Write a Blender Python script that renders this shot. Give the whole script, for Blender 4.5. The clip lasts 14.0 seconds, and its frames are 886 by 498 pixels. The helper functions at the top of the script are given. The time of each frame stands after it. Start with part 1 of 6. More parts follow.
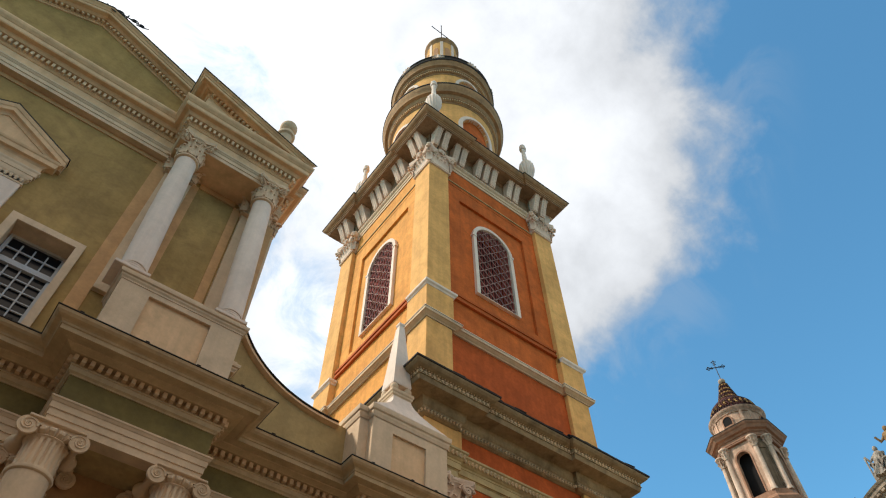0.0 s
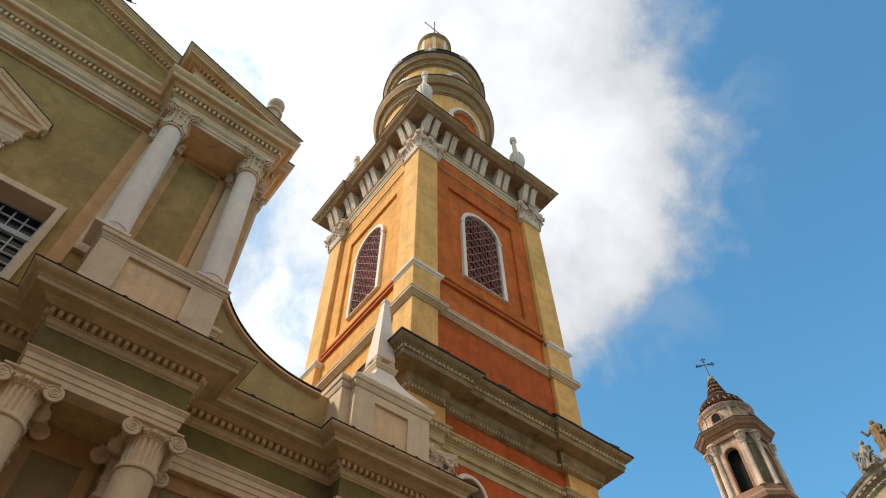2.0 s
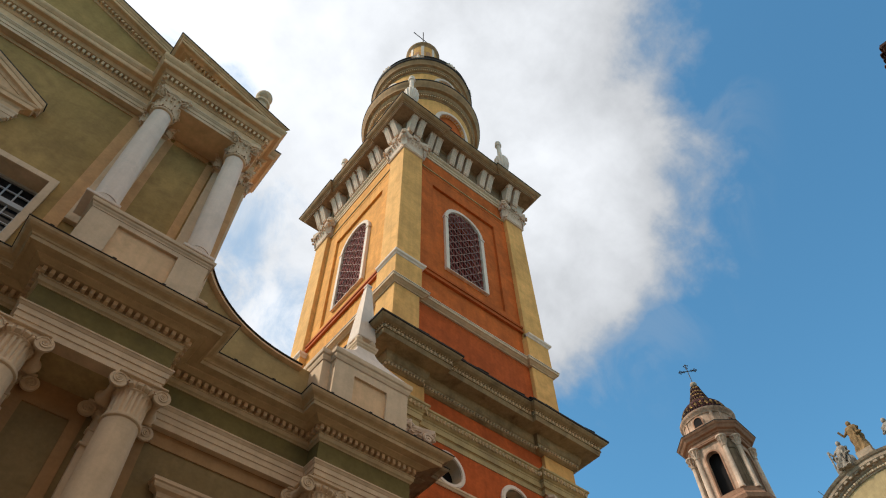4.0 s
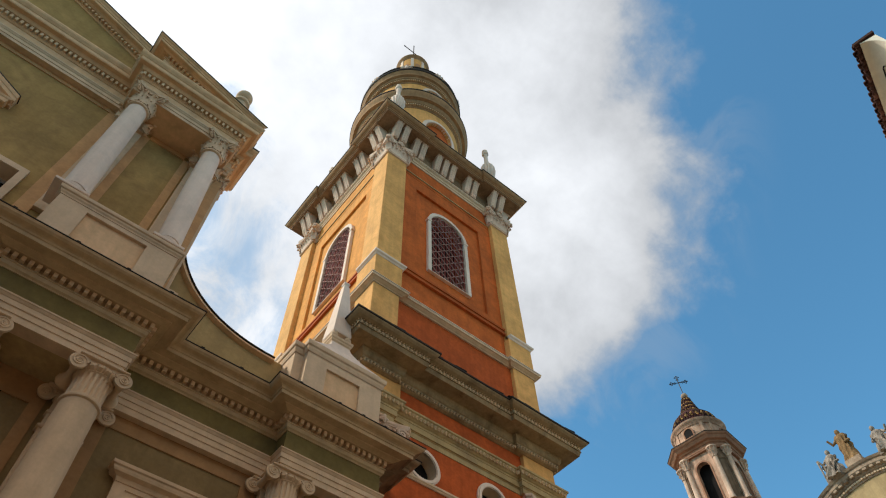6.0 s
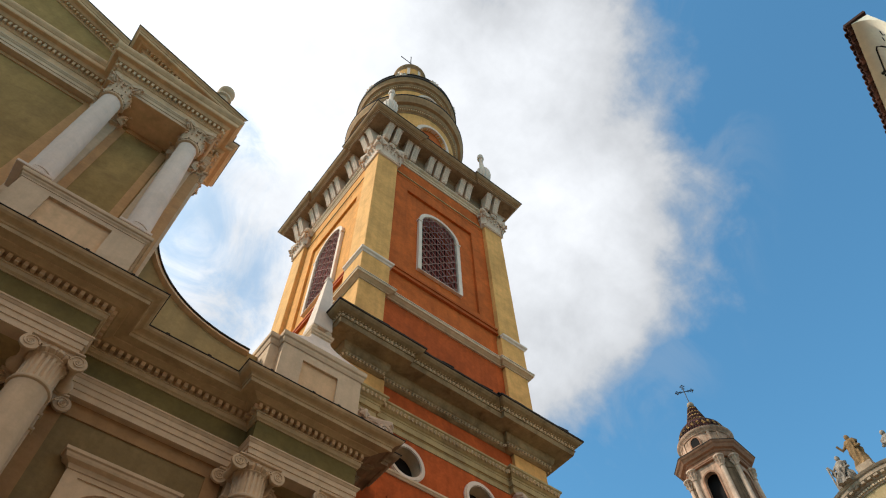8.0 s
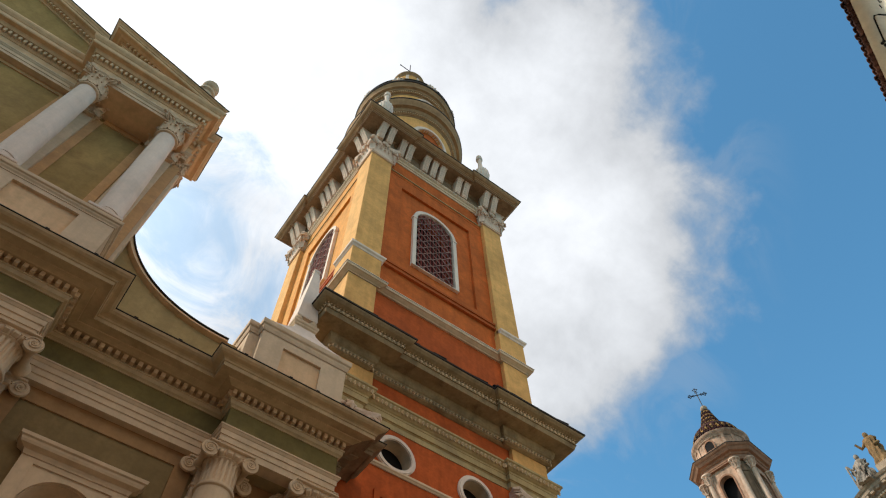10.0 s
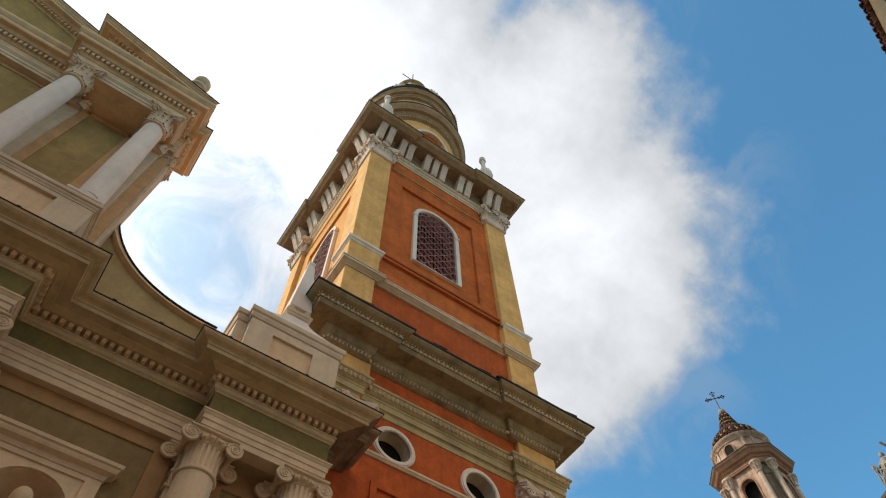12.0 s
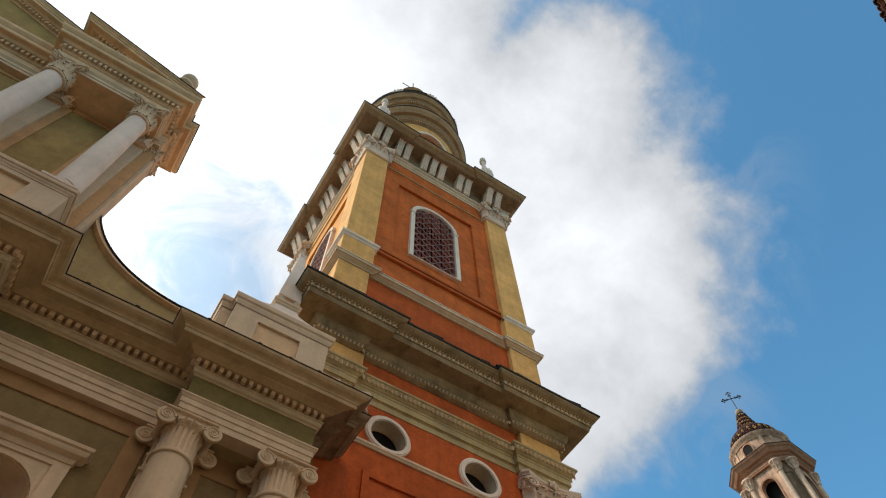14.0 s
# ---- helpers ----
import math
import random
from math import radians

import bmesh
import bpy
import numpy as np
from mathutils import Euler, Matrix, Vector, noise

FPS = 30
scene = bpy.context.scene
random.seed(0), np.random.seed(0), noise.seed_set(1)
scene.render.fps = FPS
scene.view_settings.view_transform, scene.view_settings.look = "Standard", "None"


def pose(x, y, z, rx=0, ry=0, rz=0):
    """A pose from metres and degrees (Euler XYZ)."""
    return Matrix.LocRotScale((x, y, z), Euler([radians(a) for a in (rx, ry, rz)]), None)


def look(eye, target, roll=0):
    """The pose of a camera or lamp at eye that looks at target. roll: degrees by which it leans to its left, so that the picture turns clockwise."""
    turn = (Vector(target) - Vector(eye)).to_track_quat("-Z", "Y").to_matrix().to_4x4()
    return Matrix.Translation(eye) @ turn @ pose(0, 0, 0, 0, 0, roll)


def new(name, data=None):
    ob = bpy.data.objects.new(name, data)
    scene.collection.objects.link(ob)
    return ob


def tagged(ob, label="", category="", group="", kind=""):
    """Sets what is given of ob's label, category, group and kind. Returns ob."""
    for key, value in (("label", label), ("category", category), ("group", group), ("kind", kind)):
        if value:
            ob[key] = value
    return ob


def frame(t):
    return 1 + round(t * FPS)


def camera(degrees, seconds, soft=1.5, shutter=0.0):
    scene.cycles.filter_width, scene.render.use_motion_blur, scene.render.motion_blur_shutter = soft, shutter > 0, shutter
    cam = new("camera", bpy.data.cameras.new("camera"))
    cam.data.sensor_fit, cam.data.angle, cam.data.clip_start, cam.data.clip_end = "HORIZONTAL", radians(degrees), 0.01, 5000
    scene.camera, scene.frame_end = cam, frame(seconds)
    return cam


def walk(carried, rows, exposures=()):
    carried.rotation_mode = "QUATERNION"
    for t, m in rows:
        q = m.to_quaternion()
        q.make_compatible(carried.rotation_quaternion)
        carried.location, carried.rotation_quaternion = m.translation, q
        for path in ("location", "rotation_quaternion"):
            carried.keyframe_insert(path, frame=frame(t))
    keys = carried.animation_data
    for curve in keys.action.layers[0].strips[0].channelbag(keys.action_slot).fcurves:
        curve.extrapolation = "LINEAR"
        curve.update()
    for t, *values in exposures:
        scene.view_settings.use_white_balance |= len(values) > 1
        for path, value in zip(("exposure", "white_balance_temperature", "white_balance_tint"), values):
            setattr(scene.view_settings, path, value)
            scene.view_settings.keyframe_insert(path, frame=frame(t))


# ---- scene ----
cam = camera(66.4, 14.0, soft=1.12)
PATH = [
    (0, (3.105, 5.119, 3.105), (10.409, 14.456, 19.213), -0.65),
    (0.5, (3.266, 5.233, 3.035), (10.650, 14.540, 19.124), -0.96),
    (1, (3.411, 5.332, 2.936), (10.798, 14.634, 19.026), -0.73),
    (1.5, (3.541, 5.414, 2.807), (10.908, 14.672, 18.932), -0.65),
    (2, (3.655, 5.480, 2.648), (11.024, 14.601, 18.850), -0.86),
    (2.5, (3.755, 5.530, 2.460), (11.151, 14.551, 18.706), -1.12),
    (3, (3.839, 5.565, 2.242), (11.291, 14.551, 18.481), -1.26),
    (3.5, (3.935, 5.583, 1.913), (11.328, 14.371, 18.283), -1.45),
    (4, (4.055, 5.576, 1.671), (11.399, 14.201, 18.148), -1.64),
    (4.5, (4.197, 5.560, 1.506), (11.500, 14.052, 18.071), -1.84),
    (5, (4.357, 5.550, 1.410), (11.628, 13.936, 18.045), -2.03),
    (5.5, (4.534, 5.560, 1.373), (11.780, 13.863, 18.063), -2.22),
    (6, (4.765, 5.623, 1.336), (11.901, 13.832, 18.119), -2.14),
    (6.5, (5.005, 5.691, 1.314), (12.011, 13.827, 18.187), -2.00),
    (7, (5.255, 5.765, 1.307), (12.158, 13.785, 18.279), -2.22),
    (7.5, (5.515, 5.845, 1.317), (12.316, 13.809, 18.356), -2.28),
    (8, (5.785, 5.930, 1.342), (12.456, 13.891, 18.433), -2.08),
    (10.5, (7.040, 6.456, 1.420), (13.054, 14.231, 18.838), -2.09),
    (11, (7.251, 6.608, 1.439), (13.119, 14.360, 18.917), -1.96),
    (11.5, (7.459, 6.744, 1.457), (13.152, 14.474, 19.003), -1.70),
    (12, (7.667, 6.867, 1.474), (13.251, 14.510, 19.092), -1.93),
    (12.5, (7.877, 6.984, 1.488), (13.333, 14.565, 19.172), -2.06),
    (13, (8.089, 7.099, 1.497), (13.368, 14.669, 19.240), -1.74),
    (13.5, (8.307, 7.216, 1.500), (13.456, 14.749, 19.297), -1.74),
    (14, (8.531, 7.341, 1.496), (13.583, 14.795, 19.354), -2.11),
]
walk(cam, [(t, look(eye, target, roll)) for t, eye, target, roll in PATH], exposures=[(0.0, 0.13), (2.0, 0.12), (3.0, 0.0), (5.5, -0.1), (6.0, -0.08), (7.0, 0.0), (8.0, 0.02), (11.0, 0.02), (14.0, 0.0)])

# ---- sky, sun ----
world = bpy.data.worlds.new("sky")
scene.world = world
world.use_nodes = True
wt = world.node_tree
wt.nodes.clear()


def wnode(kind, **values):
    n = wt.nodes.new(kind)
    for k, v in values.items():
        n.inputs[k].default_value = v
    return n


def wmath(op, a, b=None, c=None):
    n = wt.nodes.new("ShaderNodeMath")
    n.operation = op
    for i, v in enumerate((a, b, c)):
        if v is None:
            continue
        if isinstance(v, (int, float)):
            n.inputs[i].default_value = v
        else:
            wt.links.new(v, n.inputs[i])
    return n.outputs[0]


SUN_AZ, SUN_EL = -56.0, 44.0          # degrees clockwise from +y, and up: behind the cloud
coord = wt.nodes.new("ShaderNodeTexCoord")
sky = wt.nodes.new("ShaderNodeTexSky")
sky.sky_type = "NISHITA"
sky.sun_disc = False
sky.sun_elevation, sky.sun_rotation = radians(SUN_EL), radians(SUN_AZ)
sky.altitude, sky.air_density, sky.dust_density, sky.ozone_density = 50, 1.0, 1.1, 1.0
sky_bg = wnode("ShaderNodeBackground", Strength=0.15)
hue = wt.nodes.new("ShaderNodeMix")               # the clear southern blue of that day
hue.data_type, hue.blend_type = "RGBA", "MULTIPLY"
hue.inputs["Factor"].default_value = 1.0
hue.inputs["B"].default_value = (0.78, 1.46, 1.54, 1.0)
wt.links.new(sky.outputs[0], hue.inputs["A"])
wt.links.new(hue.outputs["Result"], sky_bg.inputs["Color"])


def cloud_lobe(axis, level):
    n = wt.nodes.new("ShaderNodeVectorMath")
    n.operation = "DOT_PRODUCT"
    wt.links.new(coord.outputs["Generated"], n.inputs[0])
    n.inputs[1].default_value = Vector(axis).normalized()
    return wmath("SUBTRACT", n.outputs["Value"], level)


# one big bank of cloud whose ragged rim crosses the sky, thinner in places
bank = wmath("MAXIMUM", cloud_lobe((0.265, 0.378, 0.887), 0.9206), cloud_lobe((-0.45, 0.62, 0.62), 0.78))
bank = wmath("MAXIMUM", bank, cloud_lobe((-0.12, 0.32, 0.94), 0.90))
bank = wmath("MAXIMUM", bank, cloud_lobe((0.22, 0.74, 0.62), 0.925))
bank = wmath("MAXIMUM", bank, cloud_lobe((-0.2, -0.5, 0.84), 0.81))      # an unseen second bank behind the walker, added to light the church front
ragged = wnode("ShaderNodeTexNoise", Scale=4.2, Detail=9.0, Roughness=0.55, Distortion=0.15)
wt.links.new(coord.outputs["Generated"], ragged.inputs["Vector"])
puffs = wnode("ShaderNodeTexNoise", Scale=9.0, Detail=8.0, Roughness=0.6, Distortion=0.15)
wt.links.new(coord.outputs["Generated"], puffs.inputs["Vector"])
rim = wmath("ADD", bank, wmath("MULTIPLY", wmath("SUBTRACT", ragged.outputs["Fac"], 0.5), 0.11))
rim = wmath("ADD", rim, wmath("MULTIPLY", wmath("SUBTRACT", puffs.outputs["Fac"], 0.5), 0.075))
wisps = wnode("ShaderNodeTexNoise", Scale=7.0, Detail=9.0, Roughness=0.62, Distortion=0.9)
wt.links.new(coord.outputs["Generated"], wisps.inputs["Vector"])
lobes = wmath("MAXIMUM", cloud_lobe((0.06, 0.602, 0.795), 0.97), cloud_lobe((0.19, 0.637, 0.747), 0.981))
thin = wt.nodes.new("ShaderNodeMapRange")                # a torn place low in the bank, where blue shows through
thin.interpolation_type = "SMOOTHSTEP"
for k, v in (("From Min", 0.0), ("From Max", 0.06), ("To Min", 1.0), ("To Max", 0.45)):
    thin.inputs[k].default_value = v
wt.links.new(wmath("ADD", lobes, wmath("MULTIPLY", wmath("SUBTRACT", wisps.outputs["Fac"], 0.5), 0.2)), thin.inputs["Value"])
cover = wt.nodes.new("ShaderNodeMapRange")
cover.interpolation_type = "SMOOTHSTEP"
for k, v in (("From Min", -0.02), ("From Max", 0.022), ("To Min", 0.0), ("To Max", 1.0)):
    cover.inputs[k].default_value = v
wt.links.new(rim, cover.inputs["Value"])
near = wt.nodes.new("ShaderNodeMapRange")                # thin torn wisps in the blue just off the rim
near.interpolation_type = "SMOOTHSTEP"
for k, v in (("From Min", -0.055), ("From Max", -0.005), ("To Min", 0.0), ("To Max", 1.0)):
    near.inputs[k].default_value = v
wt.links.new(bank, near.inputs["Value"])
torn = wt.nodes.new("ShaderNodeMapRange")
torn.interpolation_type = "SMOOTHSTEP"
for k, v in (("From Min", 0.5), ("From Max", 0.7), ("To Min", 0.0), ("To Max", 0.2)):
    torn.inputs[k].default_value = v
wt.links.new(wisps.outputs["Fac"], torn.inputs["Value"])
veil = wmath("MAXIMUM", wmath("MULTIPLY", cover.outputs[0], thin.outputs[0]), wmath("MULTIPLY", near.outputs[0], torn.outputs[0]))
thick = wt.nodes.new("ShaderNodeMapRange")
for k, v in (("From Min", 0.0), ("From Max", 0.12), ("To Min", 0.57), ("To Max", 1.36)):
    thick.inputs[k].default_value = v
wt.links.new(wmath("ADD", wmath("ADD", bank, wmath("MULTIPLY", wmath("SUBTRACT", ragged.outputs["Fac"], 0.5), 0.1)), wmath("MULTIPLY", wmath("SUBTRACT", puffs.outputs["Fac"], 0.5), 0.08)), thick.inputs["Value"])
cloud_bg = wnode("ShaderNodeBackground")
axes = wt.nodes.new("ShaderNodeSeparateXYZ")
wt.links.new(coord.outputs["Generated"], axes.inputs[0])
facing = wt.nodes.new("ShaderNodeMapRange")         # tints the added bank behind the walker warm, to warm the church front
for k, v in (("From Min", -0.25), ("From Max", 0.0), ("To Min", 1.0), ("To Max", 0.0)):
    facing.inputs[k].default_value = v
wt.links.new(axes.outputs["Y"], facing.inputs["Value"])
cloud_hue = wt.nodes.new("ShaderNodeMix")
cloud_hue.data_type = "RGBA"
wt.links.new(facing.outputs[0], cloud_hue.inputs["Factor"])
cloud_hue.inputs["A"].default_value = (0.935, 0.962, 1.0, 1.0)
cloud_hue.inputs["B"].default_value = (1.0, 0.83, 0.66, 1.0)
wt.links.new(cloud_hue.outputs["Result"], cloud_bg.inputs["Color"])
wt.links.new(thick.outputs[0], cloud_bg.inputs["Strength"])
blend = wt.nodes.new("ShaderNodeMixShader")
wt.links.new(wmath("MULTIPLY", veil, 0.97), blend.inputs[0])
wt.links.new(sky_bg.outputs[0], blend.inputs[1])
wt.links.new(cloud_bg.outputs[0], blend.inputs[2])
wout = wt.nodes.new("ShaderNodeOutputWorld")
wt.links.new(blend.outputs[0], wout.inputs["Surface"])

sun = new("sun", bpy.data.lights.new("sun", "SUN"))
sun.data.energy, sun.data.angle, sun.data.color = 3.4, radians(6), (1.0, 0.92, 0.80)
ca, sa, ce, se = math.cos(radians(SUN_AZ)), math.sin(radians(SUN_AZ)), math.cos(radians(SUN_EL)), math.sin(radians(SUN_EL))
sun.matrix_world = look((60 * sa * ce, 60 * ca * ce, 60 * se), (0, 0, 0))

# ---- materials ----


def material(name, col, rough=0.85, var=0.16, big=0.55, fine=14.0, bump=0.25, stain=None, stain_amount=0.0, metal=0.0, each=0.0, streak=0.0):
    """Mineral surface: broad blotches, fine grain, rain streaks, a little relief, all in world metres."""
    m = bpy.data.materials.new(name)
    m.use_nodes = True
    nt = m.node_tree
    N, L = nt.nodes, nt.links
    bsdf = N["Principled BSDF"]
    bsdf.inputs["Roughness"].default_value = rough
    bsdf.inputs["Metallic"].default_value = metal
    bsdf.inputs["Specular IOR Level"].default_value = 0.5 if rough < 0.7 else 0.15
    geo = N.new("ShaderNodeNewGeometry")

    def tex(scale, detail, stretch=None, distort=0.0):
        n = N.new("ShaderNodeTexNoise")
        n.inputs["Scale"].default_value = scale
        n.inputs["Detail"].default_value = detail
        n.inputs["Roughness"].default_value = 0.6
        n.inputs["Distortion"].default_value = distort
        if stretch:
            mp = N.new("ShaderNodeMapping")
            mp.inputs["Scale"].default_value = stretch
            L.new(geo.outputs["Position"], mp.inputs["Vector"])
            L.new(mp.outputs[0], n.inputs["Vector"])
        else:
            L.new(geo.outputs["Position"], n.inputs["Vector"])
        return n.outputs["Fac"]

    def math2(op, a, b):
        n = N.new("ShaderNodeMath")
        n.operation = op
        for i, v in enumerate((a, b)):
            if isinstance(v, (int, float)):
                n.inputs[i].default_value = v
            else:
                L.new(v, n.inputs[i])
        return n.outputs[0]

    def spread(v, amount):
        n = N.new("ShaderNodeMapRange")
        for k, x in (("From Min", 0.3), ("From Max", 0.7), ("To Min", 1 - amount), ("To Max", 1 + amount)):
            n.inputs[k].default_value = x
        L.new(v, n.inputs["Value"])
        return n.outputs[0]

    grain = tex(fine, 6.0)
    value = math2("MULTIPLY", spread(tex(big, 7.0, distort=0.4), var), spread(grain, var * 0.45))
    value = math2("MULTIPLY", value, spread(tex(big * 5, 5.0), var * 0.5))
    if streak:
        value = math2("MULTIPLY", value, spread(tex(1.0, 6.0, (5.0, 5.0, 0.35)), streak))
    if each:
        info = N.new("ShaderNodeObjectInfo")
        value = math2("MULTIPLY", value, spread(info.outputs["Random"], each))
    mul = N.new("ShaderNodeVectorMath")
    mul.operation = "SCALE"
    mul.inputs[0].default_value = col
    L.new(value, mul.inputs["Scale"])
    colour = mul.outputs[0]
    if stain:
        mask = N.new("ShaderNodeMapRange")
        for k, x in (("From Min", 0.5), ("From Max", 0.72), ("To Min", 0.0), ("To Max", stain_amount)):
            mask.inputs[k].default_value = x
        L.new(tex(big * 2.3, 8.0, distort=0.8), mask.inputs["Value"])
        mix = N.new("ShaderNodeMix")
        mix.data_type = "RGBA"
        L.new(mask.outputs[0], mix.inputs["Factor"])
        L.new(colour, mix.inputs["A"])
        mix.inputs["B"].default_value = (*stain, 1)
        colour = mix.outputs["Result"]
    L.new(colour, bsdf.inputs["Base Color"])
    if bump:
        b = N.new("ShaderNodeBump")
        b.inputs["Strength"].default_value = bump
        b.inputs["Distance"].default_value = 0.01
        L.new(math2("ADD", grain, math2("MULTIPLY", tex(fine * 0.25, 4.0), 1.5)), b.inputs["Height"])
        L.new(b.outputs[0], bsdf.inputs["Normal"])
    return m


# darker copy of the olive; the lower wall's shade is painted in
SHADED_OLIVE = material("shaded_olive_plaster", (0.25, 0.172, 0.078), var=0.17, stain=(0.16, 0.11, 0.05), stain_amount=0.5, streak=0.08)
OLIVE = material("olive_plaster", (0.375, 0.243, 0.088), var=0.2, stain=(0.22, 0.135, 0.057), stain_amount=0.6, streak=0.08)
# olive raised lighter and yellower, because the sweeping wall is better lit
SWEEP = material("lit_olive_plaster", (0.41, 0.285, 0.125), var=0.17, stain=(0.27, 0.18, 0.08), stain_amount=0.5, streak=0.1)
FRIEZE = material("green_olive_plaster", (0.20, 0.150, 0.053), var=0.2, stain=(0.12, 0.092, 0.04), stain_amount=0.5)
DENTIL = material("cream_dentil_plaster", (0.72, 0.5, 0.3), var=0.12)
ACANTHUS = material("tan_carved_plaster", (0.70, 0.495, 0.32), var=0.2, fine=22, bump=0.6, stain=(0.27, 0.19, 0.12), stain_amount=0.7)
TAN = material("tan_band", (0.375, 0.212, 0.096), var=0.17, stain=(0.28, 0.155, 0.075), stain_amount=0.5)
# base and stain deepened so the colour carries the soffit's shade
SOFFIT_STONE = material("shade_toned_cornice_stone", (0.31, 0.215, 0.112), var=0.25, stain=(0.12, 0.08, 0.042), stain_amount=0.8, streak=0.12)
EGGROW = material("cream_carved_row", (0.66, 0.455, 0.26), var=0.18, fine=22, bump=0.5, stain=(0.34, 0.25, 0.155), stain_amount=0.5)
MOULD = material("dull_cream_moulding", (0.45, 0.325, 0.155), var=0.18, stain=(0.27, 0.19, 0.11), stain_amount=0.55, streak=0.12)
CREAM = material("cream_plaster", (0.70, 0.455, 0.255), var=0.12, stain=(0.38, 0.255, 0.145), stain_amount=0.5, streak=0.09)
LOWCREAM = material("olive_cream_plaster", (0.56, 0.395, 0.222), var=0.14, stain=(0.35, 0.24, 0.12), stain_amount=0.5, streak=0.1)
RETURN_BROWN = material("dark_brown_plaster", (0.31, 0.215, 0.13), var=0.3, stain=(0.11, 0.075, 0.045), stain_amount=0.6, streak=0.15)
STUCCO = material("pale_stucco", (0.66, 0.48, 0.312), var=0.10, stain=(0.43, 0.31, 0.19), stain_amount=0.45, streak=0.08)
WHITE = material("white_limewash", (0.78, 0.625, 0.505), var=0.08, stain=(0.56, 0.47, 0.37), stain_amount=0.4, streak=0.08)
TERRA = material("terracotta_band", (0.48, 0.25, 0.125), var=0.17, stain=(0.33, 0.16, 0.08), stain_amount=0.5)
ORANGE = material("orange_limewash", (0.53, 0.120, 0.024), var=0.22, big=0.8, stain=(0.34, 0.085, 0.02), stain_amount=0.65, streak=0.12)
# lighter orange for the tower's left side only; its sunlight is painted in
LIT_ORANGE = material("sunlit_orange_limewash", (0.70, 0.305, 0.07), var=0.18, big=0.8, stain=(0.5, 0.18, 0.04), stain_amount=0.5, streak=0.12)
YELLOW = material("ochre_limewash", (0.74, 0.385, 0.125), var=0.15, big=0.8, stain=(0.5, 0.25, 0.065), stain_amount=0.45, streak=0.1)
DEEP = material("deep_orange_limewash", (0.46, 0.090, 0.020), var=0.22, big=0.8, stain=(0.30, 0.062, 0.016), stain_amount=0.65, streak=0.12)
SALMON = material("salmon_band", (0.59, 0.338, 0.155), var=0.15, stain=(0.36, 0.20, 0.10), stain_amount=0.5)
BRACKET = material("pale_bracket_stone", (0.72, 0.535, 0.40), var=0.15, fine=22, bump=0.5, stain=(0.42, 0.32, 0.23), stain_amount=0.5)
RUST = material("rust_red_band", (0.42, 0.095, 0.022), var=0.2)
STONE = material("weathered_stone", (0.385, 0.225, 0.11), var=0.2, stain=(0.15, 0.10, 0.06), stain_amount=0.6, streak=0.14)
BROWN = material("brown_frieze_plaster", (0.29, 0.19, 0.11), var=0.25, big=1.5, stain=(0.13, 0.08, 0.05), stain_amount=0.6)
CARVED = material("carved_limestone", (0.66, 0.52, 0.40), var=0.16, fine=22, bump=0.6, stain=(0.36, 0.27, 0.19), stain_amount=0.6)
FLASH = material("dark_metal_flashing", (0.042, 0.034, 0.029), rough=0.75, var=0.3)
IRON = material("wrought_iron", (0.03, 0.03, 0.035), rough=0.6, var=0.2, metal=0.6)
LATTICE = material("red_brown_slats", (0.20, 0.042, 0.034), var=0.3)
WIRE = material("pale_lattice_bars", (0.44, 0.27, 0.23), var=0.25)
# near-black paint that stands in for the darkness of unlit insides
VOID = material("painted_dark_interior", (0.014, 0.011, 0.01), var=0.2, bump=0)
SASH = material("grey_painted_sash", (0.47, 0.48, 0.49), rough=0.6, var=0.08)
SLATE = material("slate_dome", (0.05, 0.042, 0.036), rough=0.8, var=0.3, each=0.2)
PINK = material("pink_stucco", (0.50, 0.315, 0.215), var=0.25, stain=(0.15, 0.10, 0.065), stain_amount=0.85, streak=0.32)
PINK_PALE = material("pale_weathered_stucco", (0.58, 0.41, 0.30), var=0.22, stain=(0.24, 0.16, 0.11), stain_amount=0.6, streak=0.25)
PINK2 = material("brown_stone", (0.34, 0.175, 0.105), var=0.22, stain=(0.18, 0.10, 0.065), stain_amount=0.65, streak=0.14)
# soot streaks, and a base darkened further to paint in these faces' shade
SOOT_SHADE = material("sooty_shaded_stucco", (0.20, 0.135, 0.085), var=0.3, stain=(0.09, 0.065, 0.045), stain_amount=0.8, streak=0.35)
CHAPEL = material("pale_ochre_plaster", (0.45, 0.325, 0.165), var=0.15, stain=(0.30, 0.21, 0.10), stain_amount=0.5, streak=0.12)
GABLE = material("lichened_gable_stone", (0.39, 0.285, 0.195), var=0.25, big=1.2, stain=(0.10, 0.08, 0.065), stain_amount=0.7, streak=0.15)
GLAZED = material("glazed_brown_tile", (0.045, 0.014, 0.012), rough=0.7, var=0.3, each=0.6)
GLAZED2 = material("glazed_yellow_tile", (0.30, 0.17, 0.06), rough=0.7, var=0.3, each=0.6)
STATUE = material("grey_statue_stone", (0.31, 0.26, 0.21), var=0.3, big=3, fine=30, stain=(0.06, 0.052, 0.045), stain_amount=0.95)
STATUE2 = material("ochre_statue_stone", (0.25, 0.15, 0.068), var=0.35, big=3, fine=30, bump=0.5, stain=(0.075, 0.048, 0.025), stain_amount=0.9)
HOUSE = material("beige_plaster", (0.85, 0.76, 0.60), var=0.08, stain=(0.62, 0.54, 0.41), stain_amount=0.3, streak=0.06)
# plaster of the added, unseen walls, its tone set for their bounce
BLOCKER = material("blocker_plaster", (0.21, 0.145, 0.09), var=0.15, stain=(0.15, 0.105, 0.065), stain_amount=0.5, streak=0.1)
